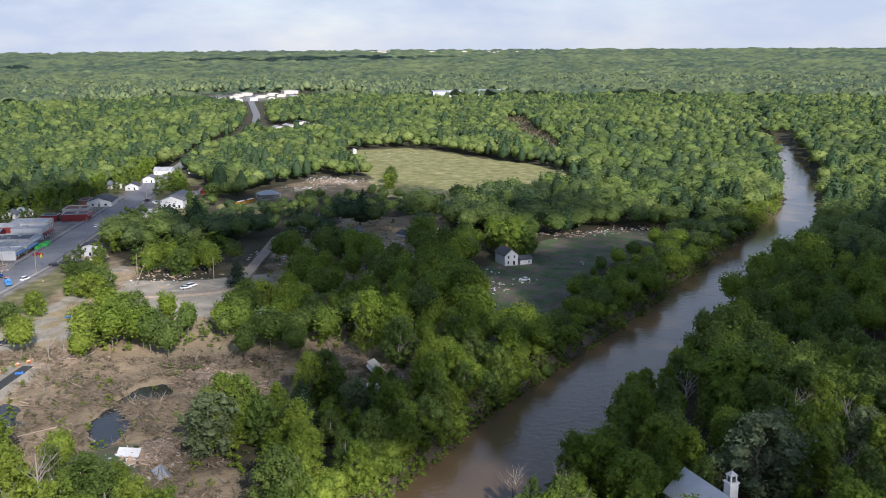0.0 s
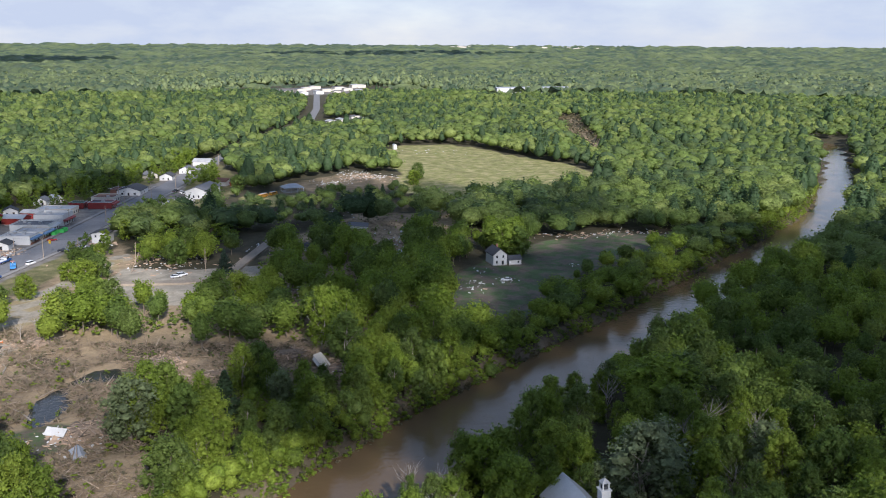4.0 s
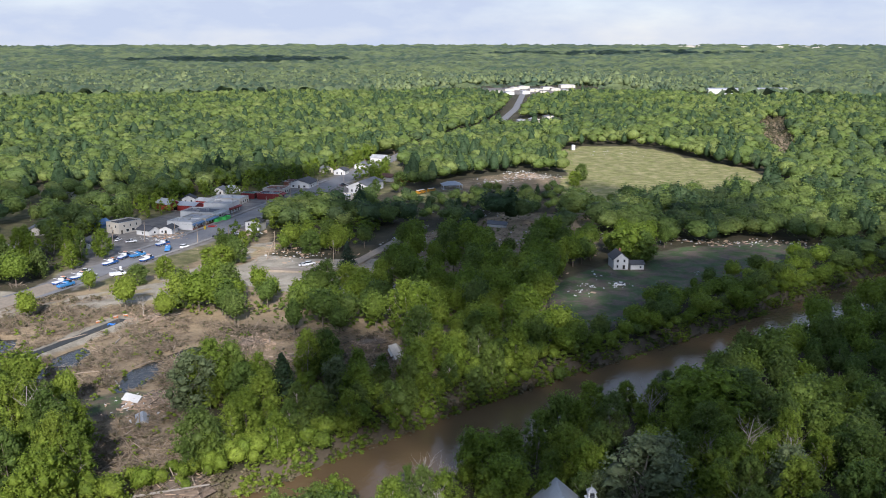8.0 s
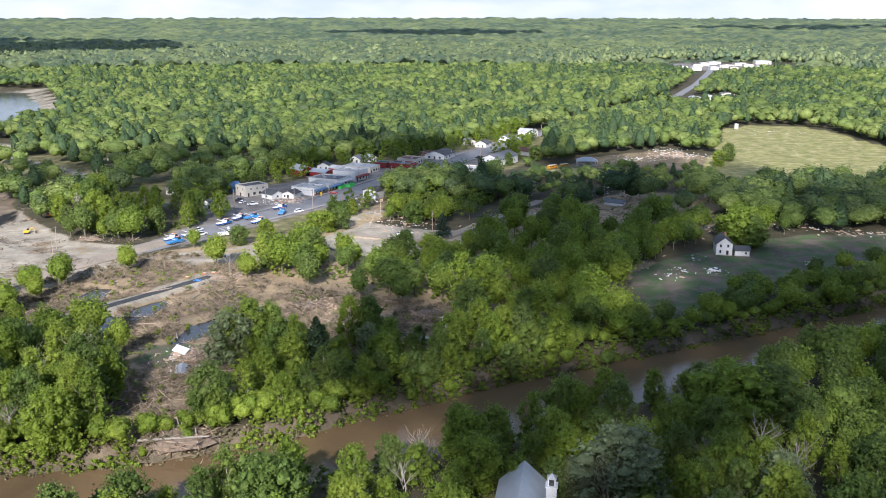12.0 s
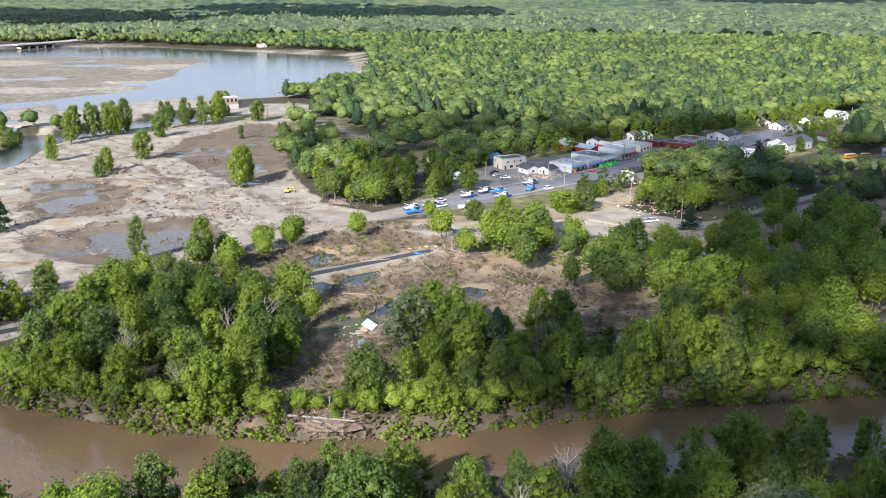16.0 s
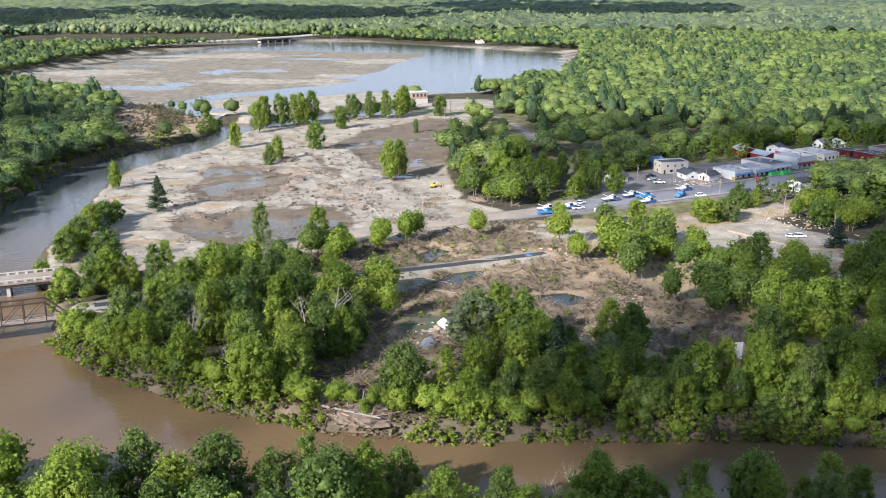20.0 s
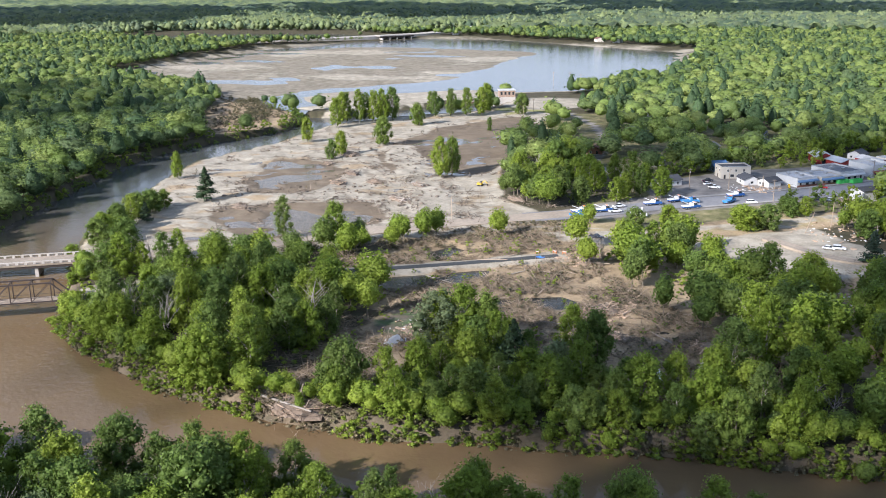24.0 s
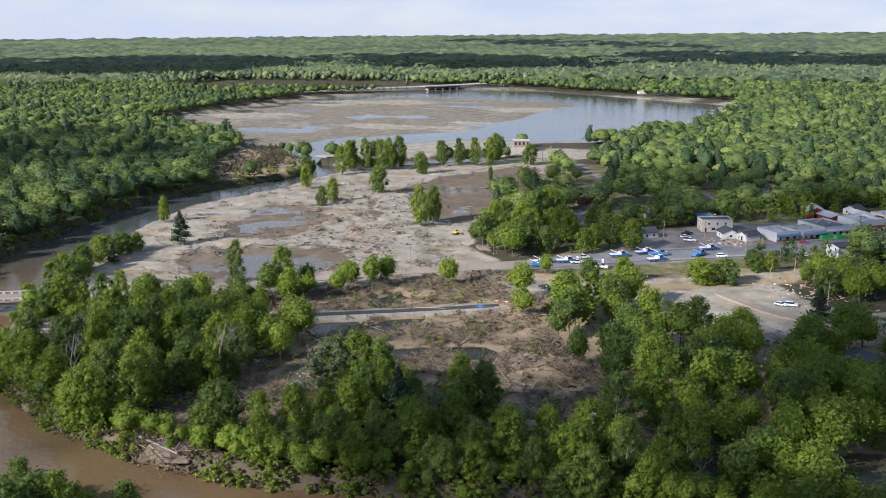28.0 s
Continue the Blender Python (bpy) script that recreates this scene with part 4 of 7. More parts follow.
def woods(name, xs, ys, g, lumps, per, size, low, high, wide, label, core=True, material="leaf_far", pines=0.0, bulk=0.66, dome=False):
    """Joined woodland: every tree is a crown of lumps and leaf clumps, or a closed dome of them."""
    protos = []
    kinds = 9 if pines else 7
    for k in range(kinds):
        gen = np.random.default_rng(300 + k)
        pine = k >= 7
        if dome:
            protos.append(dome_crown(gen, lumps * per, size, 9 + k, pine))
            continue
        c, nrm, s, cores = crown_points(gen, 1.25 if pine else 1.0, 0.26 if pine else 0.34, lumps, per, size, 0.1 if pine else 0.08 + 0.02 * k, "broad")
        v, f = leaflets(c, nrm, s, gen)
        vv, ff, o = [v], [f], len(v)
        if pines:
            cores = cores + [(np.array([0, 0, 0.46]), np.array([0.24, 0.24, 0.42]) * (0.75 if pine else 1))]
        for cc, rad in cores:
            cv, cf_ = OCT_V, OCT_F
            vv.append(cc + cv * rad * (1.0 + gen.normal(size=(len(cv), 3)) * 0.22) * (bulk if core else 1.1))
            ff.append(cf_ + o)
            o += len(cv)
        protos.append((np.concatenate(vv), np.concatenate(ff)))
    z = ground_height(xs, ys)
    hs = g.uniform(low, high, len(xs)) * (1 + 0.12 * hills(xs, ys, 45, 0.2))
    hs = hs * np.where((high > 10) & (inside(C_WOOD, xs, ys) | inside(RUINS, xs, ys)), 1.15, 1.0)
    hs = hs * np.where(inside(LOW_BANK, xs, ys), 0.68, np.where(inside(LOW_TREES, xs, ys), 0.55, 1.0))
    ws = hs * g.uniform(0.85, 1.2, len(xs)) * wide * np.where(inside(LOW_BANK, xs, ys), 1.3, 1.0)
    turn = g.uniform(0, 6.28, len(xs))
    tint = np.clip(0.6 + 0.34 * hills(xs, ys, 45, 0.6) + 0.32 * hills(xs, ys, 150, 1.5) + g.normal(size=len(xs)) * 0.22, 0.03, 0.97)
    pick = g.integers(0, 7, len(xs))
    if pines:
        dark = g.uniform(size=len(xs)) < pines * (1 + 1.2 * hills(xs, ys, 130, 0.9))
        pick = np.where(dark, g.integers(7, 9, len(xs)), pick)
        tint = np.where(dark, g.uniform(0.01, 0.16, len(xs)), tint)
        big = g.uniform(size=len(xs)) < 0.15
        hs, ws = np.where(big, hs * 1.22, hs), np.where(big, ws * 1.3, ws)
    V, F, A, off = [], [], [], 0
    for k, (v, f) in enumerate(protos):
        idx = np.where(pick == k)[0]
        if not len(idx):
            continue
        c, s = np.cos(turn[idx])[:, None], np.sin(turn[idx])[:, None]
        px = xs[idx][:, None] + (v[:, 0] * c - v[:, 1] * s) * ws[idx][:, None]
        py = ys[idx][:, None] + (v[:, 0] * s + v[:, 1] * c) * ws[idx][:, None]
        pz = z[idx][:, None] + v[:, 2] * hs[idx][:, None]
        V.append(np.stack([px, py, pz], -1).reshape(-1, 3))
        F.append((f[None] + (np.arange(len(idx)) * len(v))[:, None, None] + off).reshape(-1, 3))
        A.append(np.repeat(tint[idx], len(v)))
        off += len(idx) * len(v)
    return tagged(mesh_object(name, np.concatenate(V), np.concatenate(F), M[material], True, {"tint": np.concatenate(A)}), label, "woodland", kind="stuff")


def trunks(name, xs, ys, g, low, high):
    """Joined plain trunks under the joined woods."""
    ang = np.arange(5) * 6.283 / 5
    ring = np.stack([np.cos(ang), np.sin(ang)], -1)
    h = g.uniform(low, high, len(xs)) * np.where(inside(LOW_BANK, xs, ys), 0.25, 0.62)
    z = ground_height(xs, ys)
    v = np.zeros((len(xs), 10, 3))
    v[:, :5, :2] = np.stack([xs, ys], -1)[:, None] + ring * 0.24
    v[:, 5:, :2] = np.stack([xs, ys], -1)[:, None] + ring * 0.12
    v[:, :5, 2], v[:, 5:, 2] = (z - 0.3)[:, None], (z + h)[:, None]
    f = np.array([(i, (i + 1) % 5, 5 + (i + 1) % 5, 5 + i) for i in range(5)])
    f = (f[None] + (np.arange(len(xs)) * 10)[:, None, None]).reshape(-1, 4)
    return tagged(mesh_object(name, v.reshape(-1, 3), f, M["bark"]), "plain grey-brown trunks under the woodland canopy", "woodland", kind="stuff")


# near trees, one by one
def tall(x, y, g):
    """Tall on the wooded point, lower round the church and on the narrow bank."""
    if x < -78 and y < 275:
        return g.uniform(11.5, 19.5)
    if y > 312:
        return g.uniform(12, 18.5)
    if x < -15 and y < 190:
        return g.uniform(14, 20)
    return g.uniform(9, 15.5)


xs, ys, g = scatter(-300, 240, 95, 470, 8.2, 11)
keep = free(xs, ys) & in_sight(xs, ys)
keep &= g.uniform(size=len(xs)) < np.where(inside(RUINS, xs, ys), 0.5, np.where(depth_in(C_WOOD, xs, ys) > 0, 0.56, np.where(depth_in(UNDER_B, xs, ys) > -2, 0.86, 0.88)))
keep &= np.hypot(xs + 20, ys - 250) < 260
near_d = away([(-185, 190), (-120, 200), (-50, 215), (10, 262), (55, 205), (20, 188), (-30, 165)], xs, ys)
xs, ys, near_d = xs[keep], ys[keep], near_d[keep]
order = np.argsort(near_d)
single, rest = order[:250], order[250:]
for i in single:
    sp = int(g.choice([0, 0, 1, 1, 2, 3, 3, 4, 4, 5, 7], p=[0.12, 0.12, 0.12, 0.1, 0.12, 0.1, 0.08, 0.07, 0.06, 0.04, 0.07]))
    plant(sp, xs[i], ys[i], tall(xs[i], ys[i], g) if sp != 4 else g.uniform(5.5, 9.5), g.uniform(0, 360), g.uniform(0.9, 1.25), g.uniform(-3, 3))
woods("riverside_woods", xs[rest], ys[rest], g, 14, 55, 0.031, 8.5, 16.5, 1.08, "dense broadleaf woodland in fresh green leaf along the river", True, "leaf", dome=True)
trunks("riverside_trunks", xs[rest], ys[rest], g, 11, 17)

xs, ys, g = scatter(-1200, 760, 80, 900, 9.9, 12)
d = np.hypot(xs + 20, ys - 250)
keep = free(xs, ys) & in_sight(xs, ys) & (d >= 260) & (np.hypot(xs, ys) < 900) & (g.uniform(size=len(xs)) < np.where(inside(RUINS, xs, ys), 0.3, np.where(inside(YARDS, xs, ys), 0.45, 0.97)))
xs, ys = xs[keep], ys[keep]
near_part = np.hypot(xs, ys) < 640
woods("middle_woods", xs[near_part], ys[near_part], g, 9, 26, 0.036, 10.5, 16, 1.5, "broadleaf woodland canopy in mixed spring greens with dark pines", True, "leaf_far", 0.12, dome=True)
xs, ys, g = scatter(-1000, 760, 80, 900, 9.3, 15)
d = np.hypot(xs, ys)
keep = free(xs, ys) & in_sight(xs, ys) & (np.hypot(xs + 20, ys - 250) >= 260) & (d >= 640) & (d < 900) & (g.uniform(size=len(xs)) < np.where(inside(YARDS, xs, ys), 0.4, 0.96))
xs, ys = xs[keep], ys[keep]
woods("outer_woods", xs, ys, g, 4, 10, 0.050, 10.5, 15.5, 1.5, "broadleaf woodland canopy in mixed spring greens with dark pines", True, "leaf_far", 0.12, dome=True)
xs, ys, g = scatter(-1850, 1300, 60, 1850, 10.5, 13)
d = np.hypot(xs, ys)
keep = free(xs, ys) & in_sight(xs, ys) & (d >= 900) & (d < 1760)
xs, ys = xs[keep], ys[keep]
woods("far_woods", xs, ys, g, 2, 5, 0.075, 11, 16, 1.6, "distant broadleaf forest canopy in mixed greens", True, "leaf_far", 0.1, dome=True)

xs, ys, g = scatter(-2500, 1900, 60, 2500, 18.5, 14)
d = np.hypot(xs, ys)
keep = free(xs, ys) & in_sight(xs, ys) & (d >= 1740) & (d < 2480) & (np.hypot(xs - 170, ys - 1850) > 210)
xs, ys = xs[keep], ys[keep]
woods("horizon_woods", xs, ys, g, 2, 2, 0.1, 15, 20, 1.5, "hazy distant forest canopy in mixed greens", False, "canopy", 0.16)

# canopy of the forest towards the horizon
ang = np.radians(np.arange(-92, 54, 0.3))
rad = [1710.0]
while rad[-1] < 4870:
    rad.append(rad[-1] + 7 + (rad[-1] - 1650) * 0.007)
A_, R_ = np.meshgrid(ang, np.array(rad), indexing="ij")
cx, cy = R_ * np.sin(A_), R_ * np.cos(A_)
g = np.random.default_rng(5)
cz = far_rise(cx, cy) + 11 + g.uniform(-9, 9, cx.shape) + 2.5 * hills(cx, cy, 60, 0.4) + 2 * hills(cx, cy, 23, 0.8)
tint = np.clip(0.45 + 0.4 * hills(cx, cy, 90, 0.3) + 0.3 * hills(cx, cy, 330, 2.0) + g.normal(size=cx.shape) * 0.3, 0, 0.97)
ccx, ccy = cx.ravel(), cy.ravel()
bare = (depth_in(LAKE, ccx, ccy) > -25) | (depth_in(UPPER_LAKE, ccx, ccy) > -25) | (np.hypot(ccx - 170, ccy - 1850) < 105) | (np.hypot(ccx - 250, ccy - 1980) < 60) | (away(CAUSEWAY, ccx, ccy) < 40) | ((np.abs(ccx - 528) < 80) & (np.abs(ccy - 1690) < 30))
hole = np.hypot(ccx - 170, ccy - 1850).reshape(cx.shape)
edge = np.maximum(depth_in(LAKE, ccx, ccy), depth_in(UPPER_LAKE, ccx, ccy)).reshape(cx.shape)
cz = cz - 16 * step(edge, -120, -25) - 17 * step(-hole, -420, -100)
cf = grid_faces(len(ang), len(rad))
cf = cf[~bare[cf].any(1)]
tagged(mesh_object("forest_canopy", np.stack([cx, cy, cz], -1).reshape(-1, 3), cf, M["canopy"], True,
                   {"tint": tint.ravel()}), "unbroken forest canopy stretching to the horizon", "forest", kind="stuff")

# ---------------------------------------------------------------- building blocks
def part(name, bm, material, parent, label=""):
    """Links a bmesh as one mesh object under a thing or a part."""
    me = bpy.data.meshes.new(name)
    bm.normal_update()
    bm.to_mesh(me)
    bm.free()
    me.materials.append(material)
    ob = new(name, me)
    ob.parent = parent
    return tagged(ob, label)


def thing(name, x, y, z, turn, label, category, group="", kind=""):
    ob = new(name)
    ob.matrix_world = pose(x, y, z, 0, 0, turn)
    return tagged(ob, label, category, group, kind)


def box(bm, cx, cy, cz, sx, sy, sz, m=None, taper=1.0):
    """A block by its centre and sizes; taper narrows its top."""
    vs = []
    for dz, k in ((-0.5, 1), (0.5, taper)):
        for dx, dy in ((-0.5, -0.5), (0.5, -0.5), (0.5, 0.5), (-0.5, 0.5)):
            v = Vector((cx + dx * sx * k, cy + dy * sy * k, cz + dz * sz))
            vs.append(bm.verts.new(m @ v if m else v))
    for f in ((3, 2, 1, 0), (4, 5, 6, 7), (0, 1, 5, 4), (1, 2, 6, 5), (2, 3, 7, 6), (3, 0, 4, 7)):
        bm.faces.new([vs[i] for i in f])
    return bm


def prism(bm, profile, y0, y1):
    """A profile in x and z drawn out along y."""
    a = [bm.verts.new((x, y0, z)) for x, z in profile]
    b = [bm.verts.new((x, y1, z)) for x, z in profile]
    n = len(a)
    bm.faces.new(a)
    bm.faces.new(b[::-1])
    for i in range(n):
        j = (i + 1) % n
        bm.faces.new((a[i], b[i], b[j], a[j]))
    return bm


def rod(bm, a, b, r0, r1=None, sides=6):
    """A round bar between two points."""
    a, b = Vector(a), Vector(b)
    r1 = r0 if r1 is None else r1
    t = (b - a).normalized()
    u = t.orthogonal().normalized()
    w = t.cross(u)
    ra = [bm.verts.new(a + (u * math.cos(6.2832 * i / sides) + w * math.sin(6.2832 * i / sides)) * r0) for i in range(sides)]
    rb = [bm.verts.new(b + (u * math.cos(6.2832 * i / sides) + w * math.sin(6.2832 * i / sides)) * r1) for i in range(sides)]
    for i in range(sides):
        j = (i + 1) % sides
        bm.faces.new((ra[i], ra[j], rb[j], rb[i]))
    bm.faces.new(ra[::-1])
    bm.faces.new(rb)
    return bm


def opening(parent, side, along, low, w, h, sx, sy, name="window", glass="glass"):
    """A window or door set in a wall: a proud frame with a recessed pane. side: s n e w."""
    bmf, bmp = bmesh.new(), bmesh.new()
    for dx, dz, fw, fh in ((0, h / 2, w + 0.2, 0.12), (0, -h / 2, w + 0.2, 0.12), (-w / 2, 0, 0.12, h), (w / 2, 0, 0.12, h)):
        box(bmf, dx, 0, dz, fw, 0.16, fh)
    box(bmp, 0, 0, 0, w, 0.08, h)
    turn = {"s": 0, "e": 90, "n": 180, "w": 270}[side]
    off = {"s": (along, -sy / 2, 0), "n": (-along, sy / 2, 0), "e": (sx / 2, along, 0), "w": (-sx / 2, -along, 0)}[side]
    fr = part(name, bmf, M["white"] if name == "window" else M["wood"], parent)
    fr.matrix_local = pose(off[0], off[1], low + h / 2, 0, 0, turn)
    part("pane" if name == "window" else "leaf", bmp, M[glass], fr)


def gable_house(x, y, turn, sx, sy, h, rise, wall, roof, label, openings=(), over=0.5, name="house", group="", chimney=False, base=None):
    """A house with its ridge along its own y axis."""
    t = thing(name, x, y, base_z(x, y) - 0.1 if base is None else base, turn, label, "house" if name == "house" else "building", group)
    bm = bmesh.new()
    prism(bm, [(-sx / 2, 0), (sx / 2, 0), (sx / 2, h), (0, h + rise), (-sx / 2, h)], -sy / 2, sy / 2)
    part("wall", bm, M[wall], t)
    slope = rise / (sx / 2)
    for s, nm in ((-1, "roof"), (1, "roof")):
        bm = bmesh.new()
        e = sx / 2 + over
        prism(bm, [(0, h + rise + 0.05), (s * e, h - slope * over + 0.05), (s * e, h - slope * over + 0.28), (0, h + rise + 0.30)][::s], -sy / 2 - over, sy / 2 + over)
        part(nm, bm, M[roof], t)
    bm = bmesh.new()
    box(bm, 0, 0, 0.15, sx + 0.16, sy + 0.16, 0.5)
    part("foundation", bm, M["concrete"], t)
    if chimney:
        bm = bmesh.new()
        box(bm, sx * 0.15, sy * 0.2, h + rise + 0.2, 0.7, 0.7, 1.6)
        part("chimney", bm, M["brick"], t)
    for o in openings:
        opening(t, *o[:5], sx, sy, *(o[5:] or ()))
    return t


def flat_store(x, y, turn, sx, sy, h, wall, roof, label, parapet=0.6, awning=None, openings=(), units=0, name="shop", group="shops along the main street", skirt=None):
    """A flat-roofed shop: walls with a parapet, a sunk roof, roof units, and an awning on the street side (+x)."""
    t = thing(name, x, y, base_z(x, y) - 0.1, turn, label, "shop", group)
    for i, (cx, cy, wx, wy) in enumerate(((-sx / 2 + 0.15, 0, 0.3, sy), (sx / 2 - 0.15, 0, 0.3, sy), (0, -sy / 2 + 0.15, sx - 0.6, 0.3), (0, sy / 2 - 0.15, sx - 0.6, 0.3))):
        bm = bmesh.new()
        box(bm, cx, cy, (h + parapet) / 2, wx, wy, h + parapet)
        part("wall", bm, M[wall], t)
    bm = bmesh.new()
    box(bm, 0, 0, h - 0.15, sx - 0.6, sy - 0.6, 0.3)
    part("roof", bm, M[roof], t)
    bm = bmesh.new()
    for cx, cy, wx, wy in ((-sx / 2 + 0.15, 0, 0.42, sy + 0.12), (sx / 2 - 0.15, 0, 0.42, sy + 0.12), (0, -sy / 2 + 0.15, sx - 0.72, 0.42), (0, sy / 2 - 0.15, sx - 0.72, 0.42)):
        box(bm, cx, cy, h + parapet + 0.06, wx, wy, 0.12)
    part("coping", bm, M["trim_metal"], t)
    gen = random.Random(int(x * 7 + y))
    for i in range(units):
        bm = bmesh.new()
        box(bm, gen.uniform(-sx / 3, sx / 3), gen.uniform(-sy / 3, sy / 3), h + 0.5, 1.6, 1.3, 1.0)
        part("roof_unit", bm, M["trim_metal"], t)
    if awning:
        bm = bmesh.new()
        prism(bm, [(sx / 2 + 0.02, 2.7), (sx / 2 + 1.6, 2.55), (sx / 2 + 1.6, 3.1), (sx / 2 + 0.02, 3.5)], -sy / 2, sy / 2)
        part("awning", bm, M[awning], t)
    if skirt:
        bm = bmesh.new()
        box(bm, sx / 2 + 0.05, 0, 0.5, 0.1, sy, 1.0)
        part("plinth", bm, M[skirt], t)
    n = max(2, int(sy / 3.2))
    for i in range(n):
        opening(t, "e", (i + 0.5) / n * sy - sy / 2, 0.9 if i % 3 else 0.1, 1.9 if i % 3 else 1.0, 1.5 if i % 3 else 2.1, sx, sy, "window" if i % 3 else "door")
    for o in openings:
        opening(t, *o[:5], sx, sy, *(o[5:] or ()))
    return t


# ---------------------------------------------------------------- vehicles
def car_kit(name, kind, paint, label, group="", second=None):
    """A road vehicle built once and copied: body, cabin glass, wheels, lamps, bumpers."""
    t = new(name)
    tagged(t, label, "truck" if "truck" in name else "car", group)
    L, W, H = {"car": (4.6, 1.8, 1.45), "suv": (4.8, 1.95, 1.75), "pickup": (5.6, 2.0, 1.85), "tow": (8.2, 2.5, 2.8), "bucket": (7.2, 2.4, 2.6)}[kind]
    prof = {
        "car": [(-2.3, 0.35), (2.25, 0.35), (2.3, 0.7), (2.1, 0.85), (1.1, 0.95), (-1.6, 0.98), (-2.25, 0.9)],
        "suv": [(-2.4, 0.4), (2.35, 0.4), (2.4, 0.85), (2.2, 1.0), (1.2, 1.1), (-2.3, 1.12), (-2.4, 0.9)],
        "pickup": [(-2.8, 0.5), (2.75, 0.5), (2.8, 1.0), (2.6, 1.12), (1.3, 1.2), (-0.6, 1.2), (-2.8, 1.2)],
        "tow": [(-4.1, 0.7), (4.0, 0.6), (4.1, 1.4), (3.9, 1.6), (2.6, 1.75), (0.9, 1.8), (0.9, 1.25), (-4.1, 1.25)],
        "bucket": [(-3.6, 0.7), (3.5, 0.6), (3.6, 1.3), (3.4, 1.5), (2.3, 1.6), (0.9, 1.6), (0.9, 1.9), (-3.6, 1.9)]}[kind]
    cab = {
        "car": [(1.0, 0.95), (0.35, H), (-1.1, H), (-1.85, 0.97)], "suv": [(1.1, 1.1), (0.6, H), (-2.0, H), (-2.3, 1.12)],
        "pickup": [(1.2, 1.2), (0.6, H), (-0.5, H), (-0.75, 1.2)], "tow": [(2.6, 1.7), (2.2, H), (0.95, H), (0.9, 1.7)],
        "bucket": [(2.2, 1.6), (1.8, H), (0.95, H), (0.9, 1.6)]}[kind]

    def side(profile, w, inset=0.0):
        bm = bmesh.new()
        a = [bm.verts.new((x, -w / 2 + (inset if i in (1, 2) else 0), z)) for i, (x, z) in enumerate(profile)]
        b = [bm.verts.new((x, w / 2 - (inset if i in (1, 2) else 0), z)) for i, (x, z) in enumerate(profile)]
        n = len(a)
        bm.faces.new(a)
        bm.faces.new(b[::-1])
        for i in range(n):
            bm.faces.new((a[i], b[i], b[(i + 1) % n], a[(i + 1) % n]))
        return bm

    bm = side(prof, W)
    bmesh.ops.bevel(bm, geom=[e for e in bm.edges], offset=0.06, segments=1, affect="EDGES")
    part("body", bm, M[paint], t)
    cabin = part("cabin", side(cab, W - 0.12, 0.15), M["glass"], t, "dark glazed cabin")
    bm = bmesh.new()
    x0, x1 = cab[2][0], cab[1][0]
    box(bm, (x0 + x1) / 2, 0, H + 0.02, x1 - x0 + 0.1, W - 0.4, 0.07)
    part("cabin_roof", bm, M[second or paint], cabin)
    r = 0.34 if kind in ("car", "suv") else 0.48
    axles = (L * 0.31, -L * 0.30) if kind not in ("tow",) else (L * 0.34, -L * 0.2, -L * 0.36)
    for ax in axles:
        for s in (-1, 1):
            bm = bmesh.new()
            rod(bm, (ax, s * (W / 2 - 0.22), r), (ax, s * (W / 2 + 0.02), r), r, r, 12)
            wh = part("wheel", bm, M["tyre"], t)
            bm = bmesh.new()
            rod(bm, (ax, s * (W / 2 + 0.02), r), (ax, s * (W / 2 + 0.05), r), r * 0.55, r * 0.5, 10)
            part("rim", bm, M["trim_metal"], wh)
    for s in (-1, 1):
        bm = bmesh.new()
        box(bm, L / 2 + 0.0, s * W * 0.36, prof[2][1] - 0.12, 0.1, 0.34, 0.18)
        part("headlight", bm, M["car_white"], t)
        bm = bmesh.new()
        box(bm, -L / 2, s * W * 0.4, 0.85, 0.08, 0.22, 0.2)
        part("tail_light", bm, M["car_red"], t)
    bm = bmesh.new()
    box(bm, L / 2 + 0.03, 0, 0.48, 0.16, W * 0.92, 0.22)
    part("bumper", bm, M["trim_metal"], t)
    if kind == "pickup":
        bm = bmesh.new()
        box(bm, -1.75, 0, 1.205, 1.95, W - 0.3, 0.02)
        part("bed_liner", bm, M["tyre"], t)
    if kind == "tow":
        bm = bmesh.new()
        box(bm, -1.6, 0, 1.4, 4.8, 2.4, 0.25)
        box(bm, 0.35, 0, 1.9, 0.9, 2.4, 1.1)
        part("tool_body", bm, M[second or paint], t, "side lockers and deck")
        bm = bmesh.new()
        for s in (-0.45, 0.45):
            rod(bm, (0.2, s, 1.6), (-3.9, s * 0.6, 3.4), 0.14, 0.1)
        rod(bm, (-3.9, -0.3, 3.4), (-3.9, 0.3, 3.4), 0.1)
        part("boom", bm, M["car_white"], t, "white recovery boom")
        bm = bmesh.new()
        box(bm, 1.6, 0, H + 0.16, 0.35, 1.7, 0.2)
        part("beacon_bar", bm, M["orange"], t)
        bm = bmesh.new()
        box(bm, 3.3, 0, 1.85, 0.9, 1.5, 0.16)
        part("hood", bm, M["car_white"], t)
    if kind == "bucket":
        bm = bmesh.new()
        rod(bm, (-0.6, 0, 1.9), (-0.6, 0, 2.8), 0.3)
        rod(bm, (-0.6, 0, 2.8), (-3.2, 0.1, 3.7), 0.16, 0.13)
        rod(bm, (-3.2, 0.1, 3.7), (0.9, 0.3, 3.95), 0.12, 0.1)
        part("boom", bm, M["trim_metal"], t)
        bm = bmesh.new()
        box(bm, 1.3, 0.35, 3.6, 0.8, 0.7, 1.0)
        part("bucket", bm, M["car_white"], t)
    return t


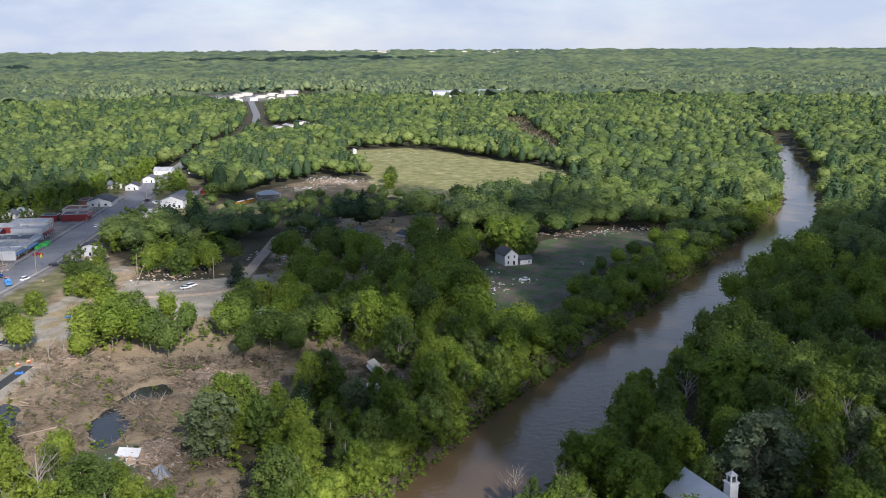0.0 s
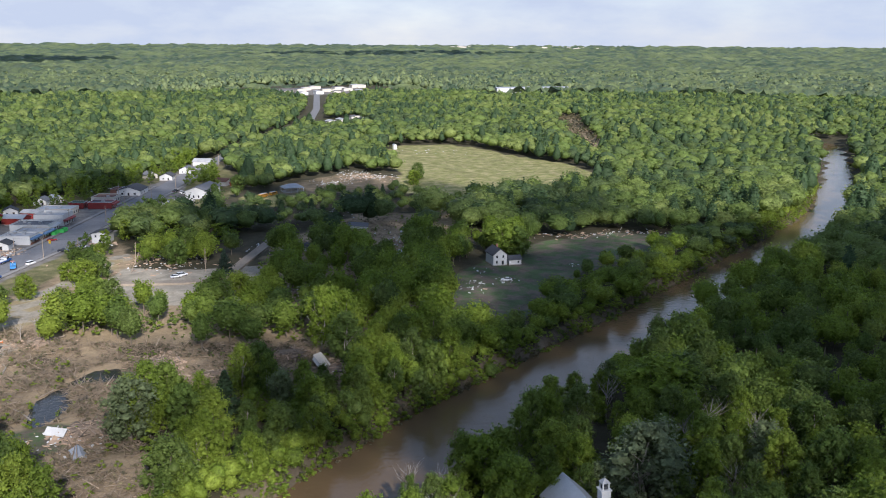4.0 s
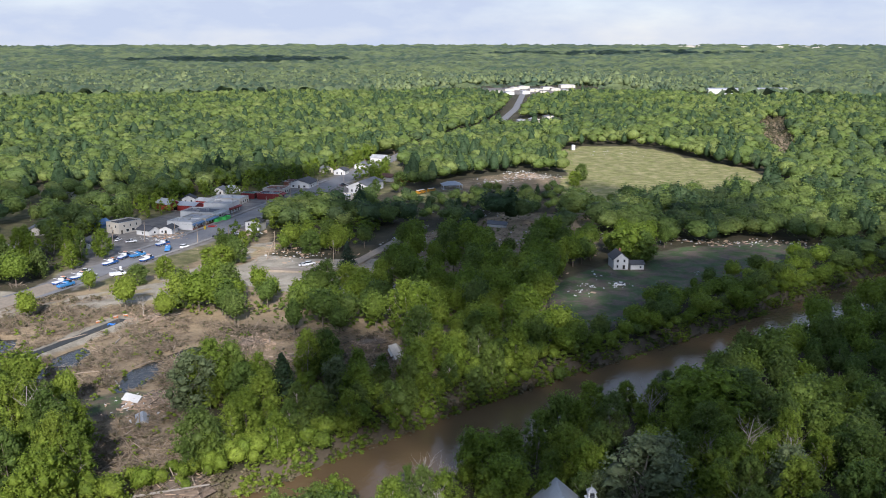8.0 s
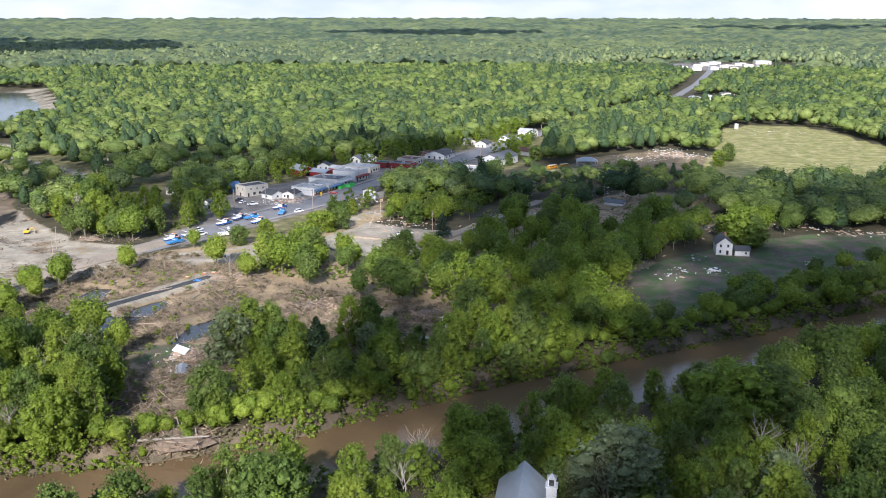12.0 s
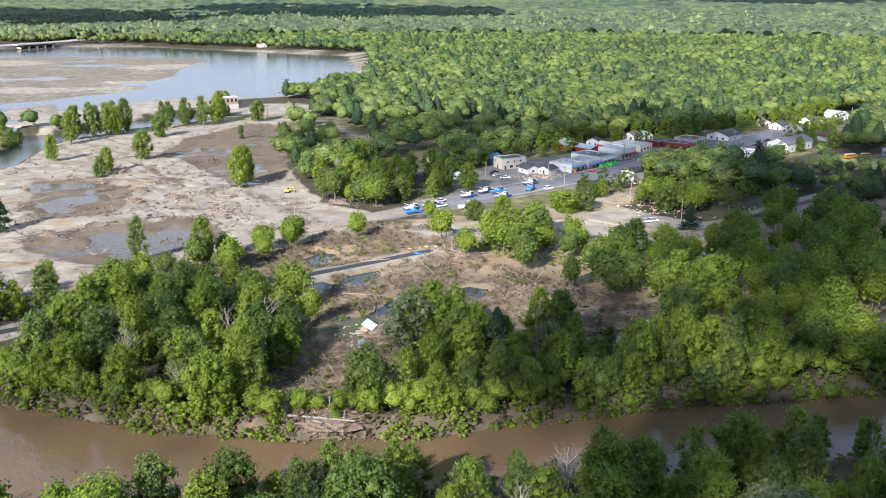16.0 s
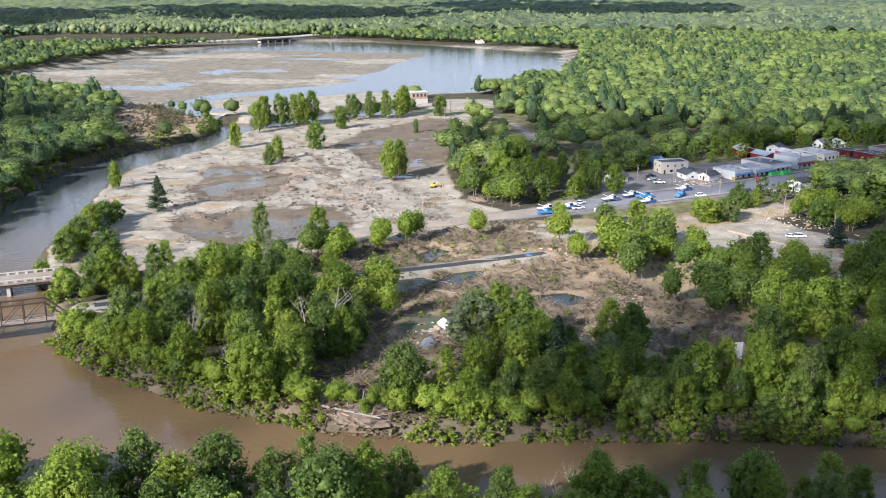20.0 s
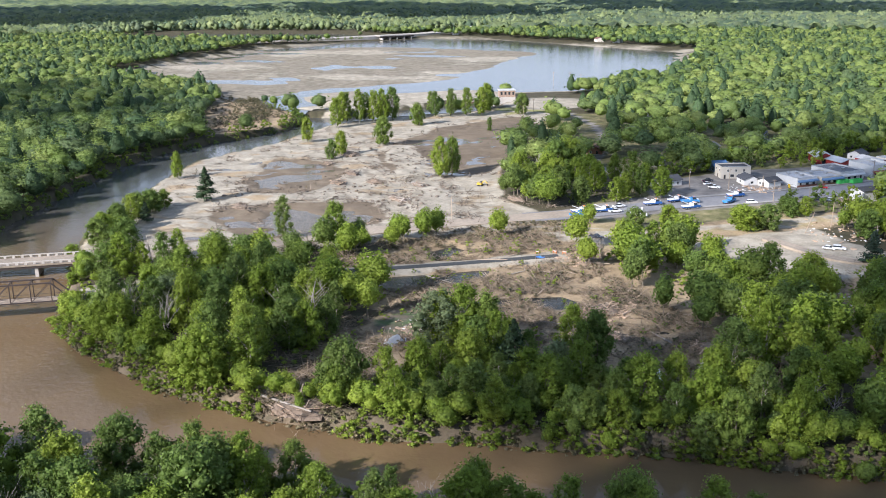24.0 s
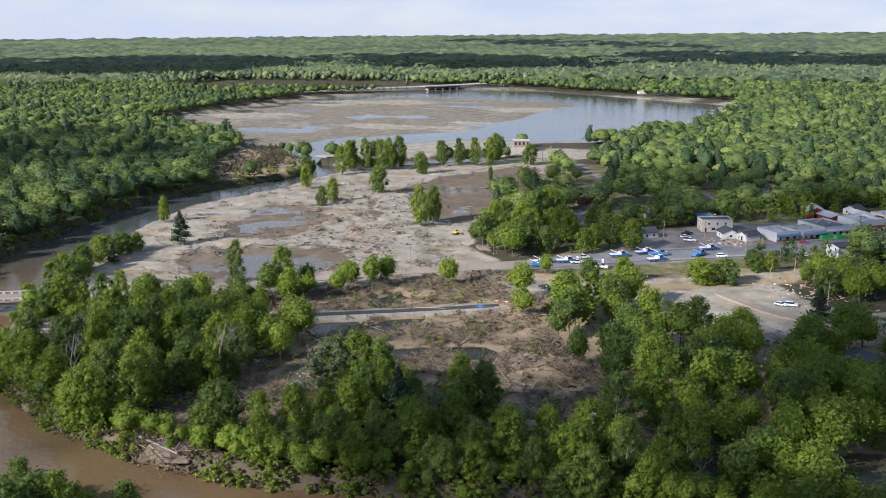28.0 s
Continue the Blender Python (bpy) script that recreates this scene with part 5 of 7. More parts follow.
def place(kit, used, x, y, turn, dz=0.0):
    """The kit itself the first time, copies after."""
    z = max(base_z(x, y), 0.33 if float(away(ROAD[4:], np.array([x]), np.array([y]))[0]) < 7.4 else -9) + dz
    if id(kit) in used:
        return copy_thing(kit, pose(x, y, z, 0, 0, turn))
    used.add(id(kit))
    kit.matrix_world = pose(x, y, z, 0, 0, turn)
    return kit

# ---------------------------------------------------------------- buildings of the town
S = -13  # the street's turn
WIN2 = [("s", -1.5, 1.0, 1.0, 1.3), ("s", 1.5, 1.0, 1.0, 1.3)]
gable_house(-177, 467, -8, 7.5, 9, 3.0, 1.8, "white", "dark_shingle", "small white house with a dark hip roof beside the street",
            [("s", -2, 0.9, 1.3, 1.4), ("s", 1.8, 0.1, 1.0, 2.1, "door"), ("e", -2, 0.9, 1.2, 1.3), ("e", 2, 0.9, 1.2, 1.3)])
flat_store(-171, 507, S - 20, 10, 15, 5.8, "cream", "dark_shingle", "two-storey cream rendered building with a dark flat roof", 0.4,
           openings=[("s", -2.5, 3.6, 1.0, 1.3), ("s", 2.5, 3.6, 1.0, 1.3), ("s", 0, 0.1, 1.1, 2.1, "door"), ("e", -4, 3.6, 1.0, 1.3), ("e", 0, 3.6, 1.0, 1.3), ("e", 4, 3.6, 1.0, 1.3)])
gable_house(-186, 514, -20, 7, 8, 3.4, 2.0, "blue", "blue", "small house with a bright blue metal roof", WIN2)
gable_house(-156, 500, 60, 8, 9, 2.9, 1.7, "white", "dark_shingle", "low white house with dark shingled gables", [("w", 0, 0.9, 1.2, 1.2), ("s", 0, 0.9, 1.4, 1.2), ("e", 0, 0.1, 1.0, 2.1, "door")])
gable_house(-146, 503, S + 5, 7, 8, 2.9, 1.4, "white", "dark_shingle", "low white shed-like shop with a dark roof", [("s", 0, 0.1, 1.1, 2.1, "door"), ("s", -2, 0.9, 1.0, 1.2)])
flat_store(-141, 517, S, 15, 12, 4.0, "white", "pale_roof", "white flat-roofed shop with a blue awning and brick plinth", 0.5, "blue", units=3, skirt="brick")
flat_store(-137, 531, S, 15, 13, 3.7, "cream", "pale_roof", "flat-roofed shop with a grey membrane roof and blue fascia", 0.4, "blue", units=2, skirt="brick")
flat_store(-139, 548, S, 20, 15, 4.2, "white", "shingle", "long white shop with a dark grey flat roof", 0.5, "white", units=3)
flat_store(-132, 567, S, 16, 15, 5.0, "white", "pale_roof", "white flat-roofed shop with a tall bright front wall", 1.2, "red", units=2)
gable_house(-166, 575, S + 62, 9.5, 14, 4.2, 2.2, "red", "tin", "red barn-like shed with a pale metal roof", [("s", 0, 0.1, 3.0, 3.0, "door")], name="barn")
gable_house(-152, 571, S + 85, 9, 12, 3.8, 1.4, "red", "tin", "red metal workshop with a pale roof", [("s", 0, 0.1, 2.4, 2.6, "door")], name="workshop")
gable_house(-143, 586, S + 85, 9, 16, 3.6, 1.2, "red", "pale_roof", "long red workshop with a whitish roof", [], name="workshop")
flat_store(-134, 597, S, 20, 13, 3.8, "cream", "tin", "low cream shop with a ribbed metal roof", 0.3, units=2)
flat_store(-125, 617, S, 9, 8, 3.4, "red", "green_roof", "small shop with a dark green roof", 0.2)
flat_store(-111, 614, S, 14, 11, 3.6, "red", "shingle", "red-fronted shop with a grey flat roof", 0.4, "red", units=2)
flat_store(-111, 637, S, 14, 14, 3.6, "cream", "brown_roof", "cream shop with a brown flat roof", 0.3, units=1)
gable_house(-97, 665, S, 15, 18, 3.4, 2.4, "white", "dark_shingle", "white restaurant with a dark shingled roof and red end wall", [("s", -4, 0.9, 1.6, 1.4), ("s", 0, 0.1, 1.1, 2.1, "door"), ("s", 4, 0.9, 1.6, 1.4), ("e", -5, 0.9, 1.6, 1.4), ("e", 0, 0.9, 1.6, 1.4)], name="restaurant")
flat_store(-107, 672, S, 6, 12, 3.2, "brick", "brown_roof", "brick annexe with a dark flat roof beside the restaurant", 0.3)
gable_house(-52, 647, S - 6, 14, 27, 5.2, 2.6, "white", "shingle", "large white hall with a grey shingled gable roof",
            [("s", -4.5, 1.0, 1.2, 1.7), ("s", -1.6, 1.0, 1.2, 1.7), ("s", 1.6, 1.0, 1.2, 1.7), ("s", 4.5, 0.1, 1.2, 2.2, "door")] + [("e", a, 1.2, 1.2, 1.6) for a in (-9, -4.5, 0, 4.5, 9)], name="hall")
flat_store(-67, 603, S + 180, 16, 20, 3.8, "cream", "pale_roof", "cream flat-roofed shop with a patched pale roof", 0.6, "white", units=3)
gable_house(-40, 694, S + 70, 11, 14, 3.2, 1.6, "white", "brown_roof", "low white house with a brown roof and red porch", [("e", 0, 0.9, 1.4, 1.2), ("s", 0, 0.9, 1.4, 1.2)])
gable_house(-29, 687, S + 70, 8, 7, 2.8, 1.2, "red", "red", "small red-roofed annexe beside the house", [])
gable_house(-101, 510, S, 8, 9, 5.2, 0.9, "white", "dark_shingle", "two-storey white house with a dark shallow roof", [("s", -2, 3.4, 0.9, 1.2), ("s", 2, 3.4, 0.9, 1.2), ("s", 0, 0.1, 1.0, 2.1, "door"), ("w", 0, 3.4, 0.9, 1.2)])
for x, y, r, sx, sy, h, wall, roof, label in ([(-77, 727, S, 9, 10, 3.2, "white", "dark_shingle", "white house with a dark roof near the street"), (-90, 738, S + 40, 8, 9, 3.0, "cream", "shingle", "cream house under street trees"), (-64, 762, S, 9, 12, 3.2, "white", "shingle", "white house with a grey gable roof"), (-52, 800, S + 80, 9, 14, 4.0, "white", "pale_roof", "white roadside garage with a pale roof"), (-28, 800, S + 80, 8, 10, 3.4, "white", "tin", "white metal shed beside the road"), (-168, 822, 20, 10, 12, 3.4, "white", "pale_roof", "white house among the trees"), (-150, 820, 60, 7, 8, 3.2, "white", "tin", "small white outbuilding among the trees"), (-148, 634, S, 8, 8, 3.0, "white", "shingle", "white house behind the shops"), (-141, 640, S + 60, 7, 7, 2.8, "white", "tin", "small white shed behind the shops"), (-160, 600, S + 20, 8, 8, 3.0, "white", "dark_shingle", "white house behind the red barn"), (-262, 500, 35, 9, 9, 3.0, "brick", "brown_roof", "house with a red-brown roof beside the side street"), (-285, 565, 10, 9, 10, 3.2, "white", "shingle", "pale wooden house among the trees"), (-310, 600, 50, 8, 10, 3.2, "cream", "shingle", "cream wooden house among the trees")] +
    [(-345, 640, 30, 9, 11, 3.4, "white", "tin", "white wooden house among the trees"), (-225, 555, 10, 8, 9, 3.0, "white", "shingle", "small white cottage among the trees"), (-210, 590, 70, 8, 9, 3.0, "cream", "dark_shingle", "small cream cottage among the trees"), (-240, 620, 20, 8, 9, 3.0, "white", "shingle", "white cottage at the back of town"), (-200, 540, 30, 7, 9, 3.0, "white", "dark_shingle", "white cottage behind the main street"), (-215, 500, 20, 8, 8, 3.0, "cream", "shingle", "cream cottage by a side street"), (-905, 1172, 20, 12, 12, 5, "white", "tin", "white house on the lake shore"), (-940, 1168, 60, 11, 14, 5, "cream", "brown_roof", "cream house on the lake shore"), (-998, 1246, 40, 12, 14, 5, "white", "shingle", "white house above the lake"), (-1240, 1120, 40, 10, 12, 5, "white", "shingle", "white house by the causeway"), (-1290, 1160, 10, 10, 12, 5, "white", "tin", "white house by the far shore"), (-1340, 1230, 30, 12, 12, 5, "white", "shingle", "white house above the far shore")]):
    gable_house(x, y, r, sx, sy, h, 2.0, wall, roof, label, [("s", -1.8, 0.9, 1.1, 1.2), ("s", 1.8, 0.1, 1.0, 2.1, "door"), ("e", 0, 0.9, 1.2, 1.2)], group="houses about the town")

# farmhouse on the silted lawn
gable_house(79, 423, 4, 6.6, 10, 5.0, 2.6, "white", "dark_shingle", "two-storey white farmhouse with a dark roof beside a big tree",
            [("s", -1.5, 3.5, 0.9, 1.3), ("s", 1.5, 3.5, 0.9, 1.3), ("s", -1.6, 1.0, 0.9, 1.4), ("s", 1.3, 0.1, 1.0, 2.1, "door"), ("e", -2, 3.3, 0.9, 1.3), ("e", 2, 1.0, 0.9, 1.3)], name="farmhouse", chimney=True)
gable_house(86.5, 421, 94, 5.5, 6, 2.6, 1.2, "white", "dark_shingle", "low white wing beside the farmhouse", [("e", 0, 0.9, 0.9, 1.0), ("w", 1.5, 0.9, 0.9, 1.0)], name="shed")


def church():
    t = gable_house(24.5, 179.5, 3, 9.8, 22, 5.2, 4.4, "white", "tin", "white wooden church with a pale grey metal roof among trees",
                    [("n", 0, 2.4, 1.2, 2.2), ("n", -3, 1.5, 1.0, 1.8), ("n", 3, 1.5, 1.0, 1.8)] + [("w", a, 1.4, 1.0, 2.2) for a in (-7, -2.5, 2.5, 7)] + [("e", a, 1.4, 1.0, 2.2) for a in (-7, -2.5)], 0.4, "church")
    bm = bmesh.new()
    box(bm, 6.0, 3.2, 4.4, 2.1, 2.1, 8.8)
    tower = part("tower", bm, M["white"], t, "white square bell tower")
    bm = bmesh.new()
    box(bm, 6.0, 3.2, 8.95, 2.5, 2.5, 0.3)
    part("cornice", bm, M["white"], tower)
    for dx in (-0.65, 0.65):
        for dy in (-0.65, 0.65):
            bm = bmesh.new()
            box(bm, 6.0 + dx, 3.2 + dy, 9.85, 0.28, 0.28, 1.5)
            part("belfry_post", bm, M["white"], tower)
    bm = bmesh.new()
    box(bm, 6.0, 3.2, 9.4, 1.2, 1.2, 0.7)
    part("belfry_floor", bm, M["dark_shingle"], tower)
    bm = bmesh.new()
    box(bm, 6.0, 3.2, 11.0, 2.0, 2.0, 0.9, taper=0.12)
    part("cap", bm, M["pale_roof"], tower)
    bm = bmesh.new()
    rod(bm, (6.0, 3.2, 11.3), (6.0, 3.2, 12.0), 0.06, 0.04)
    part("finial", bm, M["trim_metal"], tower)
    bm = bmesh.new()
    box(bm, 7.07, 3.2, 6.4, 0.12, 0.9, 1.4)
    part("louvre", bm, M["shingle"], tower)


church()


def pavilion():
    t = thing("pavilion", 6, 654, base_z(6, 654), 10, "open pavilion with a white metal hip roof on posts", "pavilion")
    bm = bmesh.new()
    a = [bm.verts.new(p) for p in ((-7, -5.5, 3.2), (7, -5.5, 3.2), (7, 5.5, 3.2), (-7, 5.5, 3.2), (-2.5, 0, 5.4), (2.5, 0, 5.4))]
    b = [bm.verts.new(v.co - Vector((0, 0, 0.2))) for v in a[:4]]
    for f in ((0, 1, 5, 4), (1, 2, 5), (2, 3, 4, 5), (3, 0, 4)):
        bm.faces.new([a[i] for i in f])
    for i in range(4):
        bm.faces.new((b[i], b[(i + 1) % 4], a[(i + 1) % 4], a[i]))
    bm.faces.new(b[::-1])
    part("roof", bm, M["tin"], t)
    for px in (-6.4, -2.1, 2.1, 6.4):
        for py in (-4.9, 4.9):
            bm = bmesh.new()
            box(bm, px, py, 1.5, 0.25, 0.25, 3.0)
            part("post", bm, M["white"], t)
    bm = bmesh.new()
    box(bm, 0, 0, 0.08, 13.6, 10.6, 0.2)
    part("slab", bm, M["concrete"], t)
    bm = bmesh.new()
    box(bm, 0, 2.5, 1.1, 7, 4, 1.9)
    part("kitchen_wall", bm, M["cream"], t)


pavilion()


def powerhouse():
    t = thing("powerhouse", -482, 610, -1.2, 58, "brick dam powerhouse with a pale torn roof above the washed-out channel", "powerhouse")
    bm = bmesh.new()
    box(bm, 0, 0, 1.5, 19, 12, 7.0)
    part("base", bm, M["concrete"], t, "stained concrete base")
    bm = bmesh.new()
    box(bm, 3, 0, 7.6, 13, 10, 5.2)
    part("wall", bm, M["dull_brick"], t, "brown brick upper storey")
    bm = bmesh.new()
    box(bm, 3, 0, 10.4, 13.8, 10.8, 0.45)
    part("roof", bm, M["pale_roof"], t)
    for i in range(4):
        bm = bmesh.new()
        box(bm, -1.8 + i * 3.2, -5.02, 8.0, 1.6, 0.12, 2.4)
        w = part("window", bm, M["glass"], t)
    bm = bmesh.new()
    prism(bm, [(-16, -4), (-9.6, -4), (-9.6, 3.6), (-12, 2.6), (-16, 0.4)], -6, 6)
    part("wing_wall", bm, M["concrete"], t, "broken concrete wing wall")
    for i in range(9):
        bm = bmesh.new()
        m = pose(-12 - rng.uniform(0, 14), rng.uniform(-7, 7), rng.uniform(0.3, 2.0), rng.uniform(-25, 25), rng.uniform(-25, 25), rng.uniform(0, 180))
        box(bm, 0, 0, 0, rng.uniform(2, 6), rng.uniform(0.5, 2.5), rng.uniform(0.3, 0.8), m)
        part("rubble_slab", bm, M["brick" if i % 3 else "concrete"], t)


powerhouse()

# ---------------------------------------------------------------- vehicles
used = set()
tow_blue = car_kit("tow_truck", "tow", "car_blue", "heavy blue and white recovery truck parked on the street", "recovery trucks", "car_white")
tow_sky = car_kit("tow_truck", "tow", "car_sky", "bright blue recovery truck with a white boom", "recovery trucks", "car_sky")
pick_white = car_kit("pickup_truck", "pickup", "car_white", "white pickup parked at the kerb", "parked cars")
pick_dark = car_kit("pickup_truck", "pickup", "car_dark", "dark blue pickup parked on the street", "parked cars")
suv_white = car_kit("car", "suv", "car_white", "white sport utility car parked on the street", "parked cars")
car_white = car_kit("car", "car", "car_white", "white saloon car parked beside the road", "parked cars")
car_red = car_kit("car", "car", "car_red", "dark red car parked at the kerb", "parked cars")
bucket = car_kit("bucket_truck", "bucket", "car_white", "white utility truck with a folded bucket boom", "parked cars")
for kit, x, y, turn in ([(tow_sky, -157, 388, 68), (tow_blue, -161, 393, 70), (tow_blue, -156.5, 402, 62), (pick_white, -152.5, 405, 66), (pick_white, -158, 413, 75), (bucket, -142, 408.5, 40), (tow_blue, -152, 428, 66), (tow_blue, -150, 441, 78), (tow_sky, -144.5, 444, 60), (tow_blue, -140, 470, 66), (tow_sky, -134, 458, 100), (tow_blue, -138, 437, 70), (suv_white, -128, 466, 60), (pick_white, -158, 477, 30), (car_white, -166, 482, 80), (pick_dark, -170, 487, 80), (car_red, -126, 517, 12), (pick_dark, -117, 490, 5), (pick_dark, -112.5, 493, 40), (car_white, -109, 497, 35), (car_white, -63.5, 426.5, 20), (suv_white, -61, 429, 35), (pick_dark, -127, 369, 20), (pick_white, -64, 658, 60), (suv_white, -88, 588, 70)] +
    [(car_white, -100, 585, 75), (pick_white, -120, 686, 15), (suv_white, -124, 680, 15), (car_white, -115, 690, 15), (pick_dark, -70, 668, 60), (car_white, -66, 664, 80), (car_red, -87, 606, 75), (car_white, -46, 792, 70), (suv_white, -58, 778, 75), (pick_white, -300, 488, 40), (car_white, 74, 391, 160), (car_white, -20, 384, 30), (pick_dark, 12, 402, 70)]):
    place(kit, used, x, y, turn)


def dumpster(x, y, turn):
    t = thing("dumpster", x, y, 0.3, turn, "lime green steel waste container on the street", "dumpster", "waste containers")
    bm = bmesh.new()
    for cx, cy, sx, sy in ((-3, 0, 0.12, 2.2), (3, 0, 0.12, 2.2), (0, -1.1, 6.1, 0.12), (0, 1.1, 6.1, 0.12)):
        box(bm, cx, cy, 1.05, sx, sy, 1.8)
    box(bm, 0, 0, 0.2, 6, 2.2, 0.12)
    part("shell", bm, M["lime"], t)
    for i in range(6):
        for s in (-1, 1):
            bm = bmesh.new()
            box(bm, -2.5 + i, s * 1.22, 1.05, 0.12, 0.12, 1.8)
            part("rib", bm, M["lime"], t)


dumpster(-127, 534, 78)
dumpster(-123.5, 540, 78)


def excavator(x, y, turn, paint, label):
    t = thing("excavator", x, y, base_z(x, y), turn, label, "excavator", "diggers on the flats")
    for s in (-1, 1):
        bm = bmesh.new()
        prism(bm, [(-1.9, 0.15), (-1.6, 0), (1.6, 0), (1.9, 0.15), (1.9, 0.7), (1.6, 0.85), (-1.6, 0.85), (-1.9, 0.7)], s * 1.2 - 0.3, s * 1.2 + 0.3)
        part("track", bm, M["tyre"], t)
    bm = bmesh.new()
    box(bm, -0.5, 0, 1.6, 3.2, 2.5, 1.2)
    part("body", bm, M[paint], t)
    bm = bmesh.new()
    box(bm, 0.6, 0.6, 2.5, 1.3, 1.1, 1.5)
    part("cab", bm, M["glass"], t)
    for a, b, r in (((1.0, -0.3, 1.8), (3.4, -0.3, 4.2), 0.3), ((3.4, -0.3, 4.2), (5.4, -0.3, 1.8), 0.22)):
        bm = bmesh.new()
        rod(bm, a, b, r, r * 0.7)
        part("arm", bm, M[paint], t)
    bm = bmesh.new()
    prism(bm, [(5.0, 0.3), (5.9, 0.6), (5.8, 1.7), (5.2, 1.9)], -0.9, 0.3)
    part("bucket", bm, M["rust"], t)
    t.matrix_world = t.matrix_world @ Matrix.Scale(0.72, 4)


excavator(-237, 397, 30, "yellow", "yellow tracked excavator on the pale sand")
excavator(-246, 428, 200, "orange", "orange tracked excavator by the sand heaps")


# ---------------------------------------------------------------- poles, signal, signs
def utility_pole(x, y, h=10.5, turn=0, tilt=0, arms=1):
    t = thing("utility_pole", x, y, base_z(x, y) - 0.2, turn, "leaning weathered wooden utility pole" if tilt else "weathered wooden utility pole with a crossarm", "utility pole", "utility poles")
    t.matrix_world = pose(x, y, base_z(x, y) - 0.2, tilt, 0, turn)
    bm = bmesh.new()
    rod(bm, (0, 0, 0), (0, 0, h), 0.17, 0.11, 8)
    part("pole", bm, M["wood"], t)
    for i in range(arms):
        bm = bmesh.new()
        box(bm, 0, 0.13, h - 0.6 - 0.9 * i, 2.4, 0.12, 0.14)
        arm = part("crossarm", bm, M["wood"], t)
        for k in (-1.0, -0.4, 0.4, 1.0):
            bm = bmesh.new()
            rod(bm, (k, 0.13, h - 0.55 - 0.9 * i), (k, 0.13, h - 0.3 - 0.9 * i), 0.05, 0.04, 6)
            part("insulator", bm, M["glass"], arm)
    if arms == 1 and not tilt:
        bm = bmesh.new()
        rod(bm, (0.32, 0, h - 2.3), (0.32, 0, h - 1.4), 0.2, 0.2, 8)
        part("transformer", bm, M["trim_metal"], t)


for x, y, tilt in [(-51, 436, 0), (-82, 456, 3), (-83, 440, 24), (-172, 428, 0), (-163, 465, 0), (-152, 480, 2), (-122, 552, 0), (-124, 476, 0), (-104, 560, 0), (-98, 612, 0), (-84, 640, 0), (-70, 676, 0),
                   (-104, 645, 0), (-60, 740, 0), (-205, 372, 2), (-187, 343, 0), (-40, 790, 0), (-415, 585, 0), (-392, 556, 0), (-355, 560, 0), (-30, 545, 0), (-246, 460, 0), (-270, 512, 0)]:
    utility_pole(x, y, turn=S + 90, tilt=tilt)
for x, y in ((-560, 735), (-548, 745), (-530, 742), (100, 178), (82, 160)):
    utility_pole(x, y, 16, 20, 0, 2)


def traffic_signal():
    t = thing("traffic_signal", -122, 484, 0.3, S, "yellow traffic signal hung on a span wire over the street", "traffic signal")
    bm = bmesh.new()
    rod(bm, (-17, 0, 7.6), (0, 0, 7.1), 0.03, 0.03, 4)
    rod(bm, (0, 0, 7.1), (13, 0, 7.6), 0.03, 0.03, 4)
    part("span_wire", bm, M["tyre"], t)
    for x in (-17, 13):
        bm = bmesh.new()
        rod(bm, (x, 0, -0.4), (x, 0, 8), 0.16, 0.12, 8)
        part("pole", bm, M["wood"], t)
    bm = bmesh.new()
    box(bm, 0, 0, 6.2, 0.75, 0.75, 1.7)
    sig = part("housing", bm, M["yellow"], t)
    for i, z in enumerate((6.75, 6.2, 5.65)):
        for s in (-1, 1):
            bm = bmesh.new()
            rod(bm, (0, s * 0.38, z), (0, s * 0.55, z), 0.16, 0.18, 8)
            part("visor", bm, M["tyre"], sig)


traffic_signal()


# ---------------------------------------------------------------- bridges
ALONG = Vector((-0.40, -0.917, 0)).normalized()
BTURN = math.degrees(math.atan2(ALONG.y, ALONG.x))


def road_bridge():
    t = thing("road_bridge", -221, 202, 0.9, BTURN, "concrete road bridge with silt and driftwood on its deck", "bridge")
    L = 92
    bm = bmesh.new()
    box(bm, L / 2, 0, -0.35, L, 10.4, 0.7)
    part("deck", bm, M["dirt_road"], t, "pale silted deck")
    for s in (-1, 1):
        bm = bmesh.new()
        box(bm, L / 2, s * 5.0, 0.98, L, 0.3, 0.28)
        part("parapet_rail", bm, M["concrete"], t)
        bm = bmesh.new()
        box(bm, L / 2, s * 4.7, -1.15, L, 0.5, 0.9)
        part("girder", bm, M["rust"], t)
        for i in range(int(L / 3) + 1):
            bm = bmesh.new()
            box(bm, min(i * 3 + 0.3, L - 0.3), s * 5.0, 0.42, 0.9, 0.28, 0.84)
            part("baluster", bm, M["concrete"], t)
    for i in range(3):
        bm = bmesh.new()
        box(bm, 18 + i * 27, 0, -4.4, 1.2, 9, 5.6)
        part("pier", bm, M["concrete"], t)
    bm = bmesh.new()
    box(bm, 0, 0, -2.6, 2.5, 12, 4.4)
    part("abutment", bm, M["concrete"], t)


